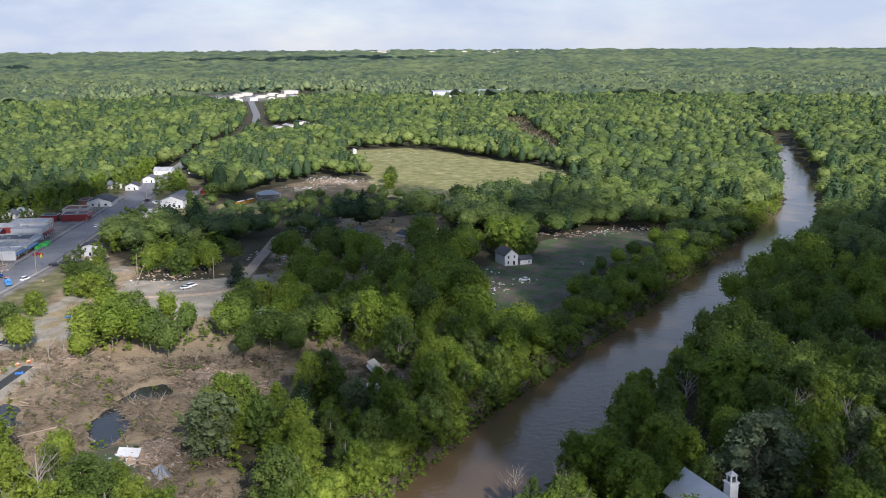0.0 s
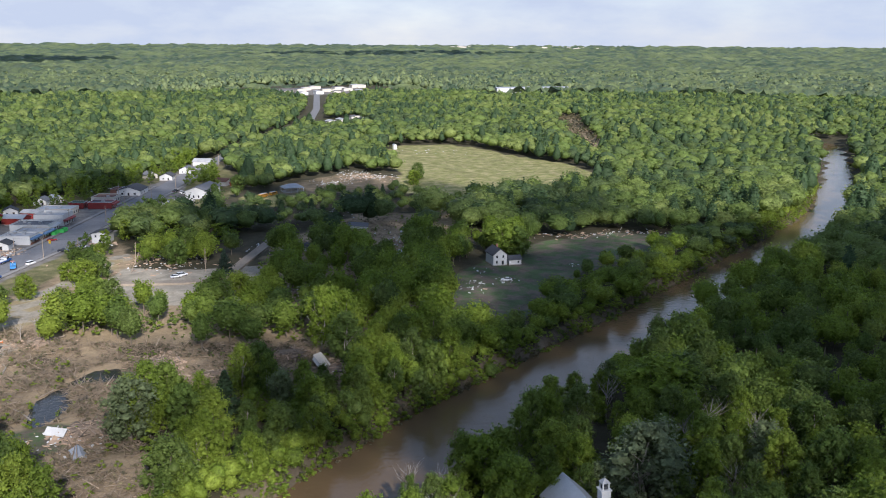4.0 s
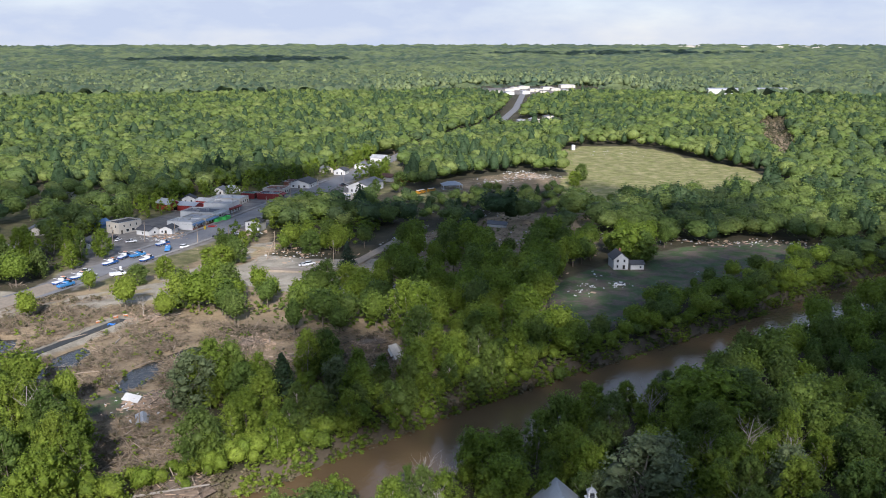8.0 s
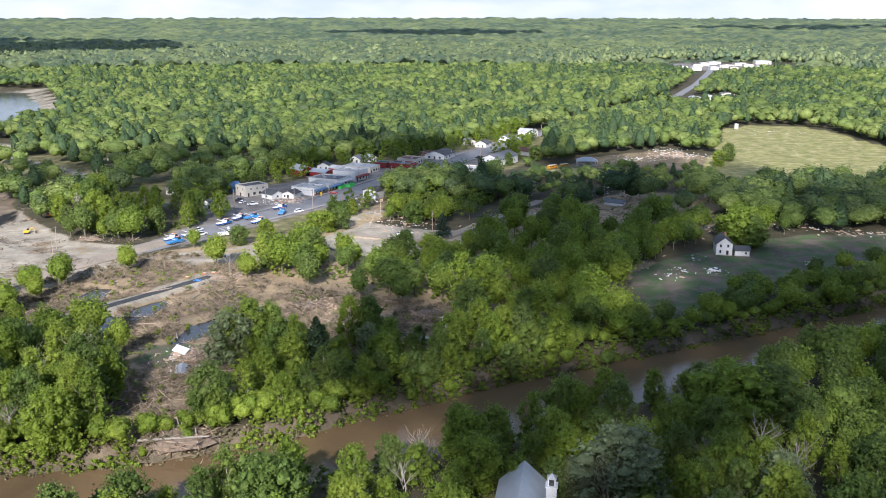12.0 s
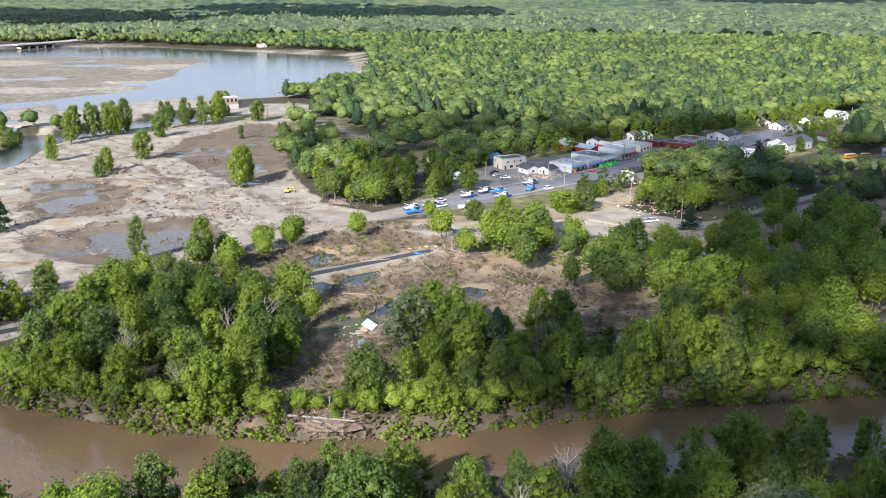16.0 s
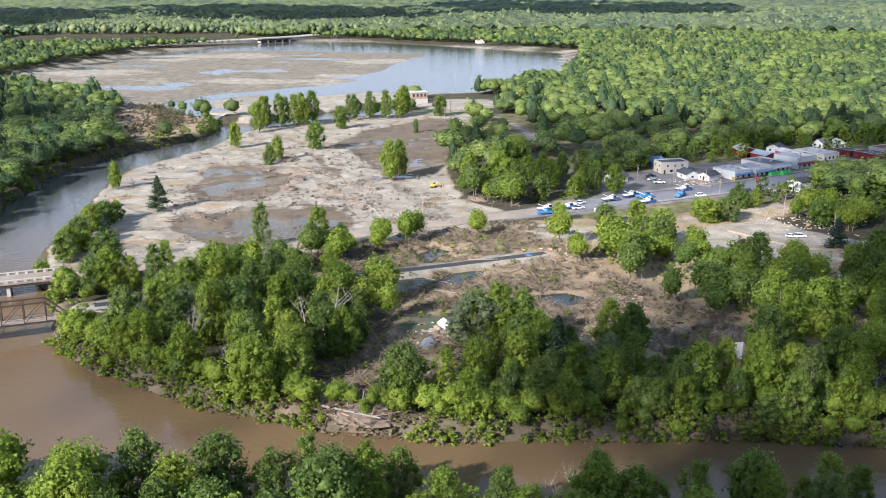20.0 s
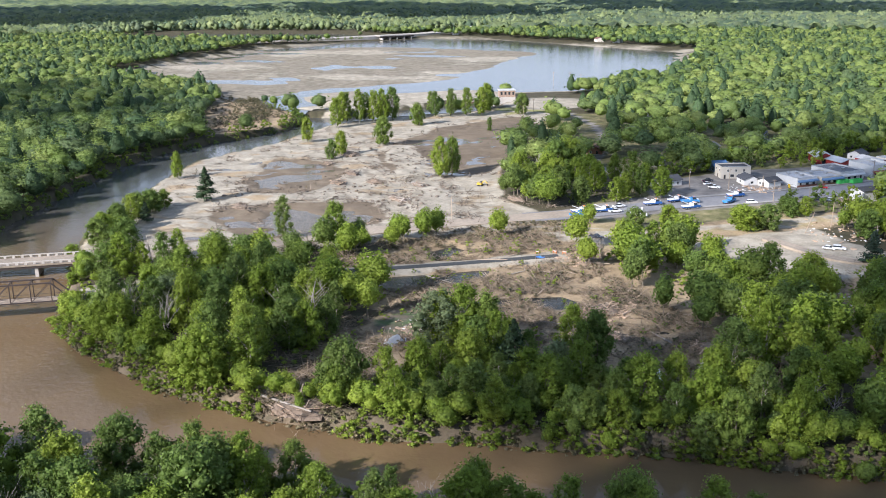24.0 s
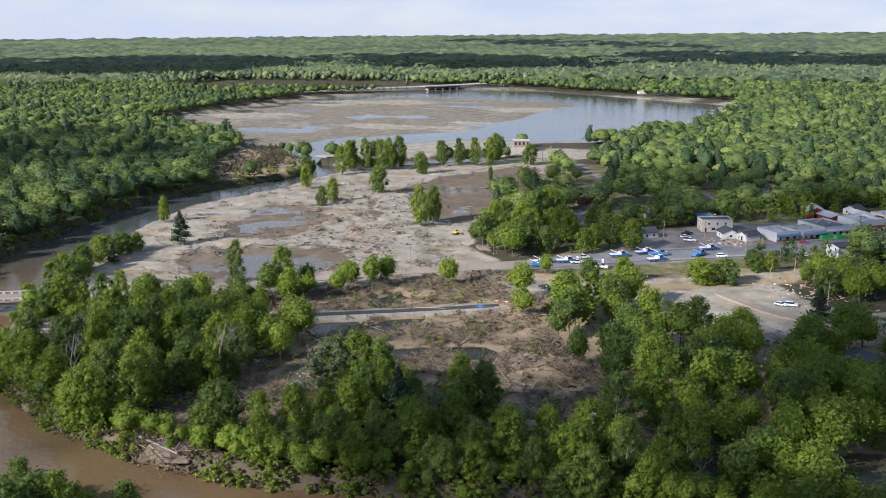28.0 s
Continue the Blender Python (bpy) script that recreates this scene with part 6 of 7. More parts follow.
def truss_bridge():
    t = thing("truss_bridge", -176, 184, 1.1, BTURN, "rusted steel truss footbridge over the brown river", "bridge")
    n, bay, h, half = 9, 6.2, 6.0, 2.4
    L = n * bay
    bm = bmesh.new()
    box(bm, L / 2, 0, 0, L, 2 * half - 0.4, 0.25)
    part("deck", bm, M["wood"], t, "grey timber deck")
    for s in (-1, 1):
        y = s * half
        for nm, a, b, r in [("bottom_chord", (0, y, -0.1), (L, y, -0.1), 0.28), ("top_chord", (bay, y, h), (L - bay, y, h), 0.3), ("end_post", (0, y, 0), (bay, y, h), 0.3), ("end_post", (L, y, 0), (L - bay, y, h), 0.3)]:
            bm = bmesh.new()
            rod(bm, a, b, r, r, 4)
            part(nm, bm, M["rust"], t)
        for i in range(1, n):
            bm = bmesh.new()
            rod(bm, (i * bay, y, 0), (i * bay, y, h), 0.2, 0.2, 4)
            part("vertical", bm, M["rust"], t)
            if i < n - 1:
                bm = bmesh.new()
                up = i < n / 2 - 0.5
                rod(bm, (i * bay, y, h if up else 0), ((i + 1) * bay, y, 0 if up else h), 0.14, 0.14, 4)
                part("diagonal", bm, M["rust"], t)
        bm = bmesh.new()
        rod(bm, (0, y * 0.9, 1.2), (L, y * 0.9, 1.2), 0.06, 0.06, 4)
        part("handrail", bm, M["rust"], t)
    for i in range(1, n):
        bm = bmesh.new()
        rod(bm, (i * bay, -half, h), (i * bay, half, h), 0.14, 0.14, 4)
        part("strut", bm, M["rust"], t)
    for x in (-1, L + 1):
        bm = bmesh.new()
        box(bm, x, 0, -3.3, 2.6, 6.5, 6)
        part("abutment", bm, M["concrete"], t)


road_bridge()
truss_bridge()

# highway causeway across the drained lake
ribbon("causeway", CAUSEWAY, 30, M["concrete"], "highway embankment across the drained lake", "embankment", 2.6, 9)


def highway_bridge():
    t = thing("highway_bridge", -1264, 1010, 2.8, 88, "low concrete highway bridge across the lake outlet", "bridge")
    bm = bmesh.new()
    box(bm, 0, 0, 0.4, 68, 14, 1.6)
    part("deck", bm, M["concrete"], t)
    for i in range(5):
        bm = bmesh.new()
        box(bm, -28 + i * 14, 0, -4, 1.6, 14.6, 8)
        part("pier", bm, M["concrete"], t)
    # dark sheet put in for the shaded opening below the deck
    bm = bmesh.new()
    box(bm, 0, -7.3, -1.2, 66, 0.4, 1.8)
    part("fender_wall", bm, M["rust"], t)


highway_bridge()

# the far commercial strip, the long shed and the town on the horizon
far = [(96, 1160, 12, 16, 4), (112, 1180, 10, 20, 4), (135, 1222, 16, 12, 4), (118, 1745, 16, 24, 5), (95, 1790, 22, 16, 5), (150, 1770, 14, 18, 5), (175, 1840, 26, 18, 5), (125, 1850, 18, 22, 5),
       (205, 1905, 24, 20, 5), (160, 1930, 22, 16, 5), (250, 1960, 30, 18, 6), (230, 1800, 14, 18, 5), (140, 1890, 16, 14, 5), (185, 1790, 14, 12, 4), (215, 1860, 18, 12, 5)]
for x, y, sx, sy, h in far:
    gable_house(x, y, 12, sx, sy, h, 1.2, "cream" if (x + y) % 3 else "white", "shingle" if x % 2 else "pale_roof", "distant pale commercial building on the highway strip", [], 0.3, "warehouse", "warehouses on the strip",
                base=float(far_rise(np.array([x * 1.0]), np.array([y * 1.0]))[0]) - 0.1)
gable_house(528, 1690, 91, 16, 138, 12.5, 2, "white", "tin", "very long low white shed in the forest", [], 0.3, "warehouse", base=float(far_rise(np.array([528.0]), np.array([1690.0]))[0]))
gable_house(120, 885, 12, 3, 3, 4.2, 0.6, "white", "tin", "small white tower at the edge of the meadow", [], 0.2, "tower")
gr = random.Random(4)
for i in range(26):
    a = radians(12.5 + gr.uniform(0, 9.5))
    d = gr.uniform(4600, 4800)
    x, y = d * math.sin(a), d * math.cos(a)
    gable_house(x, y, gr.uniform(-10, 10) - 17, gr.uniform(16, 50), gr.uniform(20, 40), gr.uniform(10, 16), 1.5, "cream", "shingle", "pale town building on the horizon", [], 0.3, "building", "town on the horizon",
                base=float(far_rise(np.array([x]), np.array([y]))[0]))


# ---------------------------------------------------------------- school buses on the grass behind the street
def school_bus():
    t = new("school_bus")
    tagged(t, "yellow school bus with black rub rails parked on grass", "bus", "school buses")
    bm = bmesh.new()
    prism(bm, [(-5.0, 0.6), (5.2, 0.6), (5.3, 1.5), (4.1, 1.75), (3.85, 2.7), (3.6, 2.95), (-4.8, 2.95), (-5.0, 2.7)], -1.2, 1.2)
    bmesh.ops.bevel(bm, geom=[e for e in bm.edges], offset=0.07, segments=1, affect="EDGES")
    part("body", bm, M["bus_yellow"], t)
    bm = bmesh.new()
    prism(bm, [(-4.8, 2.96), (3.5, 2.96), (3.2, 3.1), (-4.6, 3.1)], -0.95, 0.95)
    part("roof", bm, M["car_white"], t, "white roof panel")
    for s in (-1, 1):
        for i in range(9):
            bm = bmesh.new()
            box(bm, -4.3 + i * 0.88, s * 1.205, 2.2, 0.66, 0.05, 0.62)
            part("window", bm, M["glass"], t)
        for z in (0.95, 1.45):
            bm = bmesh.new()
            box(bm, -0.4, s * 1.21, z, 8.8, 0.04, 0.09)
            part("rub_rail", bm, M["tyre"], t)
        for ax in (3.9, -2.6):
            bm = bmesh.new()
            rod(bm, (ax, s * 0.95, 0.5), (ax, s * 1.22, 0.5), 0.5, 0.5, 12)
            wheel = part("wheel", bm, M["tyre"], t)
            bm = bmesh.new()
            rod(bm, (ax, s * 1.22, 0.5), (ax, s * 1.25, 0.5), 0.27, 0.25, 10)
            part("rim", bm, M["trim_metal"], wheel)
        bm = bmesh.new()
        box(bm, 5.28, s * 0.85, 1.15, 0.08, 0.3, 0.22)
        part("headlight", bm, M["car_white"], t)
    bm = bmesh.new()
    box(bm, 5.4, 0, 0.75, 0.2, 2.4, 0.3)
    part("bumper", bm, M["tyre"], t)
    bm = bmesh.new()
    box(bm, 3.98, 0, 2.25, 0.06, 2.0, 0.8, Matrix.Rotation(0.0, 4, "Y"))
    part("windscreen", bm, M["glass"], t)
    return t


bus = school_bus()
bus.matrix_world = pose(-14.5, 631, base_z(-14.5, 631), 0, 0, 52) @ Matrix.Diagonal((0.82, 0.9, 0.9, 1))
copy_thing(bus, pose(-7.5, 638.5, base_z(-7.5, 638.5), 0, 0, 46) @ Matrix.Diagonal((0.82, 0.9, 0.9, 1)))
gable_house(-7, 570, 25, 4, 5, 2.4, 1.2, "white", "shingle", "small white shed on the grass behind the street", [], 0.2, "shed")

# ---------------------------------------------------------------- lone trees on the flats and by the ruins
for sp, x, y, h, fat in ([(6, -288, 275, 15.5, 1.0), (0, -238, 210, 10, 1.1), (1, -244, 214, 11, 1.0), (2, -250, 217, 8, 1.2), (0, -256, 224, 11, 1.0), (4, -262, 226, 8, 1.1), (2, -258, 219, 7, 1.2), (1, -268, 233, 11, 0.9), (6, -264, 238, 9, 1.0), (0, -275, 238, 10, 1.1), (2, -282, 246, 9, 1.2), (4, -290, 250, 7, 1.2), (0, -286, 254, 8, 1.0), (4, -247, 222, 7, 1.1), (4, -233, 199, 7, 1.0)] +
    [(0, -349, 284, 9, 0.9), (0, -352, 384, 9.5, 1.0), (4, -346, 374, 7.5, 1.0), (2, -366, 421, 11, 1.1), (0, -408, 391, 10, 1.0), (3, -461, 450, 15, 1.0), (3, -456, 458, 16, 0.9), (3, -452, 468, 15, 1.0), (1, -453, 484, 16, 1.1), (2, -419, 483, 10, 1.1), (3, -446, 517, 13, 0.9), (3, -440, 527, 14, 0.9), (3, -434, 537, 14, 1.0), (1, -431, 548, 14, 1.0), (1, -437, 558, 15, 1.0)] +
    [(1, -264, 392, 14, 1.0), (0, -270, 404, 13, 0.85), (3, -202, 272, 16, 1.0), (1, -180, 283, 16, 0.8), (4, -369, 507, 6, 0.7), (2, -413, 572, 10, 1.2), (0, -292, 468, 10, 0.9), (6, -43, 421, 12, 1.1), (2, -64, 452, 10, 1.0), (0, -108, 462, 7, 1.2), (2, -102, 458, 7, 1.1), (1, -98, 462, 8, 1.0), (2, -128, 392, 8, 1.1), (0, -120, 402, 9, 1.1), (2, -100, 425, 9, 1.3)] +
    [(2, -96, 433, 9, 1.2), (4, -108, 431, 7, 1.2), (2, 87, 436, 15, 1.3), (0, 92, 432, 13, 1.2), (1, -8, 300, 15, 1.0), (3, -14, 316, 20, 1.0), (3, -6, 312, 19, 1.0), (5, -70, 253, 15, 1.0), (6, -60, 545, 12, 1.0), (0, -45, 640, 8, 0.9), (2, -30, 664, 9, 1.1), (0, 100, 690, 11, 1.1), (4, 92, 668, 9, 1.2), (7, -150, 250, 12, 1.0), (7, -120, 242, 13, 1.0)] +
    [(7, -108, 352, 9, 1.0), (7, -112, 346, 10, 1.0), (7, -104, 349, 9, 1.0), (7, 62, 206, 14, 1.2), (5, 44, 190, 17, 1.2), (2, 68, 236, 15, 1.5), (2, 78, 240, 14, 1.4), (6, 8, 176, 10, 0.8), (7, -5, 216, 12, 1.0), (0, -100, 358, 13, 1.0), (3, -92, 362, 14, 1.0), (1, -84, 366, 14, 1.0), (2, -38, 378, 11, 1.1), (1, -46, 366, 15, 0.9)] +
    [(3, -70, 254, 15.5, 1.0), (1, -66, 259, 17, 0.85), (0, -61, 263, 15, 0.8), (2, -57, 257, 11, 0.9), (6, -46, 260, 14, 1.0), (4, -51, 261, 9, 1.0), (1, -41, 276, 15, 0.8), (0, -36, 280, 14, 0.8), (3, -34, 273, 13, 1.0), (3, -447, 434, 14, 1.0), (3, -458, 445, 15, 0.9), (3, -463, 468, 14, 1.0), (3, -457, 477, 15, 1.0), (1, -449, 474, 13, 0.8), (3, -456, 520, 12, 0.9), (3, -449, 533, 12, 0.9)]):
    on_flats = x < -255 and y > 270 and sp not in (6, 7)
    grown = 1.0 if sp in (6, 7) else 1.5 if on_flats else 1.12
    plant(sp, x, y, h * grown, (x * 37 + y * 11) % 360, fat * (1.0 if sp in (3, 6, 7) else 0.88 if on_flats else 1.25), 0, "tree")


# the grove beside the washed-out road, and trees in the yards behind the shops
xs, ys, g = scatter(-250, -155, 392, 464, 11.5, 61)
keep = (depth_in(GROVE, xs, ys) > 1) & (away(ROAD, xs, ys) > 13)
for x, y in zip(xs[keep], ys[keep]):
    plant(int(g.choice([0, 1, 1, 3, 2, 7], p=[0.2, 0.25, 0.2, 0.2, 0.1, 0.05])), x, y, g.uniform(10, 18), g.uniform(0, 360), g.uniform(0.9, 1.25), 0, "tree", group="grove by the washed-out road")
BUILT = np.array([(o.matrix_world.translation.x, o.matrix_world.translation.y) for o in bpy.data.objects if o.parent is None and o.name.split(".")[0] not in ("tree", "ground", "cloud")])
xs, ys, g = scatter(-235, -40, 470, 840, 8.5, 62)
keep = (depth_in(TOWN, xs, ys) > -4) & (away(ROAD, xs, ys) > np.where(ys > 690, 12, 24)) & (depth_in(TOWN_PAVED, xs, ys) < 1)
keep &= np.array([np.hypot(BUILT[:, 0] - x, BUILT[:, 1] - y).min() > (9.5 if y < 690 else 7.5) for x, y in zip(xs, ys)])
keep &= (np.hypot(xs + 52, ys - 640) > 27) & (np.hypot(xs + 67, ys - 600) > 20)
woods("yard_trees", xs[keep], ys[keep], g, 10, 40, 0.04, 7, 13, 1.1, "garden trees in mixed greens behind the shops", True, "leaf")


# ---------------------------------------------------------------- driftwood and wreckage
def log_heap(name, x, y, rx, ry, count, longest, label, mats=("raw_wood", "wood", "bark"), rise=1.6, seed=1):
    """A heap of snapped trunks and boards, each a piece of its own."""
    gen = random.Random(seed)
    z0 = base_z(x, y)
    t = thing(name, x, y, z0, 0, label, "debris", "debris heaps")
    bm = bmesh.new()
    ring = []
    for k, (s, h) in enumerate(((1.0, -0.6), (0.75, 0.35), (0.4, 0.8), (0.1, 1.0))):
        ring.append([bm.verts.new((math.cos(i * 0.5236) * rx * s * gen.uniform(0.8, 1.15), math.sin(i * 0.5236) * ry * s * gen.uniform(0.8, 1.15), rise * 0.75 * h)) for i in range(12)])
    for a, b in zip(ring, ring[1:]):
        for i in range(12):
            bm.faces.new((a[i], a[(i + 1) % 12], b[(i + 1) % 12], b[i]))
    bm.faces.new(ring[-1])
    part("heap_core", bm, M["chips"], t, "packed splinters and soil")
    for i in range(count):
        r = math.sqrt(gen.uniform(0, 1))
        a = gen.uniform(0, 6.283)
        px, py = math.cos(a) * r * rx, math.sin(a) * r * ry
        pz = rise * 0.8 * (1 - r) + gen.uniform(0.05, 0.5)
        L = longest * gen.uniform(0.25, 1.0) ** 1.4
        d = Vector((gen.gauss(0, 1), gen.gauss(0, 1), gen.gauss(0, 0.22))).normalized() * L / 2
        bm = bmesh.new()
        c = Vector((px, py, pz))
        if i % 3:
            k = gen.uniform(0.08, 0.2)
            rod(bm, c - d, c + d, k, k * 0.6, 5)
            part("log", bm, M[gen.choice(mats)], t)
        else:
            m = Matrix.Translation(c) @ d.to_track_quat("X", "Z").to_matrix().to_4x4()
            box(bm, 0, 0, 0, L * 0.8, gen.uniform(0.15, 0.5), 0.06, m)
            part("board", bm, M[gen.choice(mats)], t)
    return t


log_heap("debris_pile", -62, 207, 8, 8, 90, 9, "heap of snapped logs and boards on the river bank", seed=2, rise=2.4)
log_heap("debris_pile", -82, 262, 5.5, 6, 60, 6, "heap of splintered lumber beside a white roof sheet", seed=3)
log_heap("debris_pile", -66, 313, 6, 5, 60, 6, "heap of uprooted stumps and branches", seed=4, rise=2.2)
log_heap("debris_pile", -10, 297, 8, 6, 60, 7, "heap of branches round a wrecked house", seed=5)
log_heap("debris_pile", -104, 344, 6, 5, 50, 7, "tangle of snapped trunks at the end of the trail", seed=6, rise=2.4)
log_heap("debris_pile", -48, 300, 7, 4, 40, 6, "low heap of broken branches", seed=7)
log_heap("debris_pile", -19, 388, 7, 7, 50, 5, "heap of pale building rubble", ("wood", "white", "raw_wood", "concrete"), seed=8)
log_heap("debris_pile", -236, 196, 2.6, 2.2, 24, 3.5, "driftwood snagged on the bridge deck", ("bark", "wood"), 1.2, seed=9)
log_heap("debris_pile", -300, 360, 5, 4, 30, 6, "heap of driftwood on the sand", ("bark", "wood"), seed=10)
log_heap("debris_pile", -335, 366, 5, 3, 30, 6, "heap of driftwood on the sand", ("bark", "wood"), seed=11)
log_heap("debris_pile", -255, 372, 6, 3, 30, 6, "broken slabs and driftwood on the sand", ("bark", "concrete", "wood"), seed=12)
log_heap("debris_pile", -347, 387, 8, 5, 70, 6, "mound of grey brush and branches on the sand", ("bark", "wood"), 2.8, seed=14)
log_heap("debris_pile", -276, 360, 7, 4, 50, 7, "driftwood and roots heaped on the sand", ("bark", "wood"), 2.2, seed=15)
log_heap("debris_pile", -284, 343, 6, 4, 40, 7, "snapped trunks stranded on the wet sand", ("bark", "raw_wood"), 1.8, seed=16)
log_heap("debris_pile", -266, 282, 6, 4, 40, 5, "brush and roots stranded beside the puddles", ("bark", "wood"), 1.8, seed=17)
log_heap("debris_pile", -234, 347, 8, 3, 40, 6, "broken slabs and driftwood on the sand", ("bark", "concrete", "wood"), 1.2, seed=18)
log_heap("debris_pile", -24, 314, 9, 6, 90, 7, "heap of reddish splintered wood under the tall trees", seed=19, rise=2.6)
log_heap("debris_pile", -198, 388, 7, 3, 30, 6, "branches piled at the edge of the grove", ("bark", "wood"), seed=13)
# the long pale trunk on the bank
bm = bmesh.new()
rod(bm, (-71, 200, 0.6), (-54, 205, 1.2), 0.34, 0.2, 8)
trunk_log = part("fallen_trunk", bm, M["pale_bark"], None)
tagged(trunk_log, "long pale fallen trunk lying on the debris", "log", "fallen trunks")
for i, (x, y, L, a) in enumerate([(-110, 285, 14, 20), (-100, 278, 10, 120), (-96, 295, 9, 60), (-125, 292, 12, 10), (-85, 285, 10, 150), (-70, 292, 9, 30), (-60, 318, 8, 100), (-40, 310, 9, 170), (-128, 318, 11, 50), (-112, 318, 8, 90)]):
    bm = bmesh.new()
    rod(bm, (-L / 2, 0, 0.3), (L / 2, 0, 0.35), 0.26, 0.12, 7)
    rod(bm, (L * 0.2, 0, 0.35), (L * 0.42, 1.4, 1.2), 0.1, 0.04, 5)
    o = part("fallen_trunk", bm, M["pale_bark" if i % 2 else "wood"], None)
    o.matrix_world = pose(x, y, base_z(x, y), 0, 0, a)
    tagged(o, "bare fallen trunk stripped by the flood", "log", "fallen trunks")


def wrecked_roof(x, y, turn, sx, sy, roof, label, tilt=12, z=0.6):
    t = thing("wrecked_house", x, y, base_z(x, y) + z, turn, label, "wreckage", "wrecked houses")
    t.matrix_world = pose(x, y, base_z(x, y) + z, tilt, tilt * 0.6, turn)
    for s in (-1, 1):
        bm = bmesh.new()
        prism(bm, [(0, 1.5), (s * sx / 2, 0.15), (s * sx / 2, 0.35), (0, 1.75)][::s], -sy / 2, sy / 2)
        part("roof", bm, M[roof], t)
    bm = bmesh.new()
    prism(bm, [(-sx / 2 + 0.4, -1.2), (sx / 2 - 0.4, -1.2), (sx / 2 - 0.4, 0.2), (0, 1.45), (-sx / 2 + 0.4, 0.2)], -sy / 2 + 0.4, sy / 2 - 0.4)
    part("wall", bm, M["white"], t)


wrecked_roof(-15, 300, 35, 5, 7, "cream", "tilted beige wall of a wrecked house among debris", 28, 1.4)
wrecked_roof(-89, 261, 70, 4.2, 5.5, "white", "flattened white roof lying on the mud", 4, 0.25)
wrecked_roof(-82, 246, 20, 4, 4.5, "tin", "crumpled pale roof caught in trees", 14, 0.2)
wrecked_roof(-20, 287, 60, 3, 4, "white", "white panel wreckage under trees", 10, 0.0)
for x, y, a, sx, sy, r in [(-38, 374, 20, 7, 9, "pale_roof"), (-24, 350, 50, 6, 8, "shingle"), (20, 430, 80, 9, 12, "dark_shingle"), (17, 369, 10, 7, 8, "pale_roof"), (56, 500, 30, 9, 12, "dark_shingle"), (60, 464, 100, 10, 14, "shingle"),
                           (42, 446, 60, 7, 9, "tin"), (0, 470, 30, 9, 11, "dark_shingle"), (30, 520, 80, 9, 11, "shingle"), (95, 530, 20, 7, 9, "cream"), (10, 545, 20, 8, 10, "brown_roof"), (-10, 400, 80, 8, 10, "shingle")]:
    wrecked_roof(x, y, a, sx, sy, r, "flood-shifted house with its walls buried in mud and debris", 3, 1.1)


def rubble(name, spots, label, mats, low, high, thin=0.25, seed=3):
    """Scattered boards, sheets and bits, joined."""
    gen = np.random.default_rng(seed)
    V, F = [], []
    corner = np.array([(x, y, z) for z in (-0.5, 0.5) for x, y in ((-0.5, -0.5), (0.5, -0.5), (0.5, 0.5), (-0.5, 0.5))])
    quad = np.array([(3, 2, 1, 0), (4, 5, 6, 7), (0, 1, 5, 4), (1, 2, 6, 5), (2, 3, 7, 6), (3, 0, 4, 7)])
    for x, y, r, n in spots:
        xs, ys = x + gen.normal(size=n) * r * 0.5, y + gen.normal(size=n) * r * 0.5
        zs = ground_height(xs, ys)
        for i in range(n):
            s = gen.uniform(low, high)
            m = np.array(Euler((gen.normal() * 0.3, gen.normal() * 0.3, gen.uniform(0, 6.28))).to_matrix())
            V.append((corner * (s, s * gen.uniform(0.15, 0.8), s * thin)) @ m.T + (xs[i], ys[i], zs[i] + s * thin * 0.4))
            F.append(quad + 8 * len(F))
    return tagged(mesh_object(name, np.concatenate(V), np.concatenate(F), M[mats]), label, "debris", kind="stuff")


LAWN_EDGE = [(100 + i * 9, 478 + 4 * math.sin(i) - (i * 0.8 if i > 6 else 0), 10, 12) for i in range(11)]
rubble("scattered_white_debris", LAWN_EDGE + [(74, 390, 5, 16), (60, 389, 7, 16), (113, 412, 3, 8), (58, 375, 9, 8), (68, 410, 10, 8), (-13, 297, 6, 40), (20, 400, 25, 120), (55, 480, 30, 160), (-20, 385, 12, 120), (-85, 255, 8, 40),
                                      (68, 712, 16, 170), (38, 690, 14, 90), (60, 735, 14, 70), (20, 560, 30, 70), (-10, 480, 25, 60), (-105, 500, 9, 50), (-140, 495, 8, 40), (-150, 485, 8, 30), (-70, 455, 20, 50), (150, 860, 30, 30)],
       "scattered white siding, boards and household wreckage", "white", 0.25, 1.2)
rubble("scattered_boards", LAWN_EDGE + [(55, 480, 30, 200), (10, 420, 40, 300), (-15, 385, 14, 140), (-62, 207, 8, 120), (-84, 258, 9, 140), (-8, 297, 10, 160), (-66, 313, 9, 120), (-110, 345, 10, 100), (62, 710, 20, 160), (-105, 503, 10, 90), (-142, 492, 10, 70), (-75, 455, 25, 120)],
       "scattered brown boards and splintered lumber", "raw_wood", 0.4, 2.4, 0.12, 4)
rubble("slabs_of_asphalt", [(-300, 330, 40, 60), (-260, 345, 25, 60), (-230, 350, 20, 60), (-330, 400, 40, 50), (-215, 300, 15, 30), (-290, 400, 30, 40)], "broken slabs and clods strewn over the flats", "bark", 0.5, 2.2, 0.3, 6)

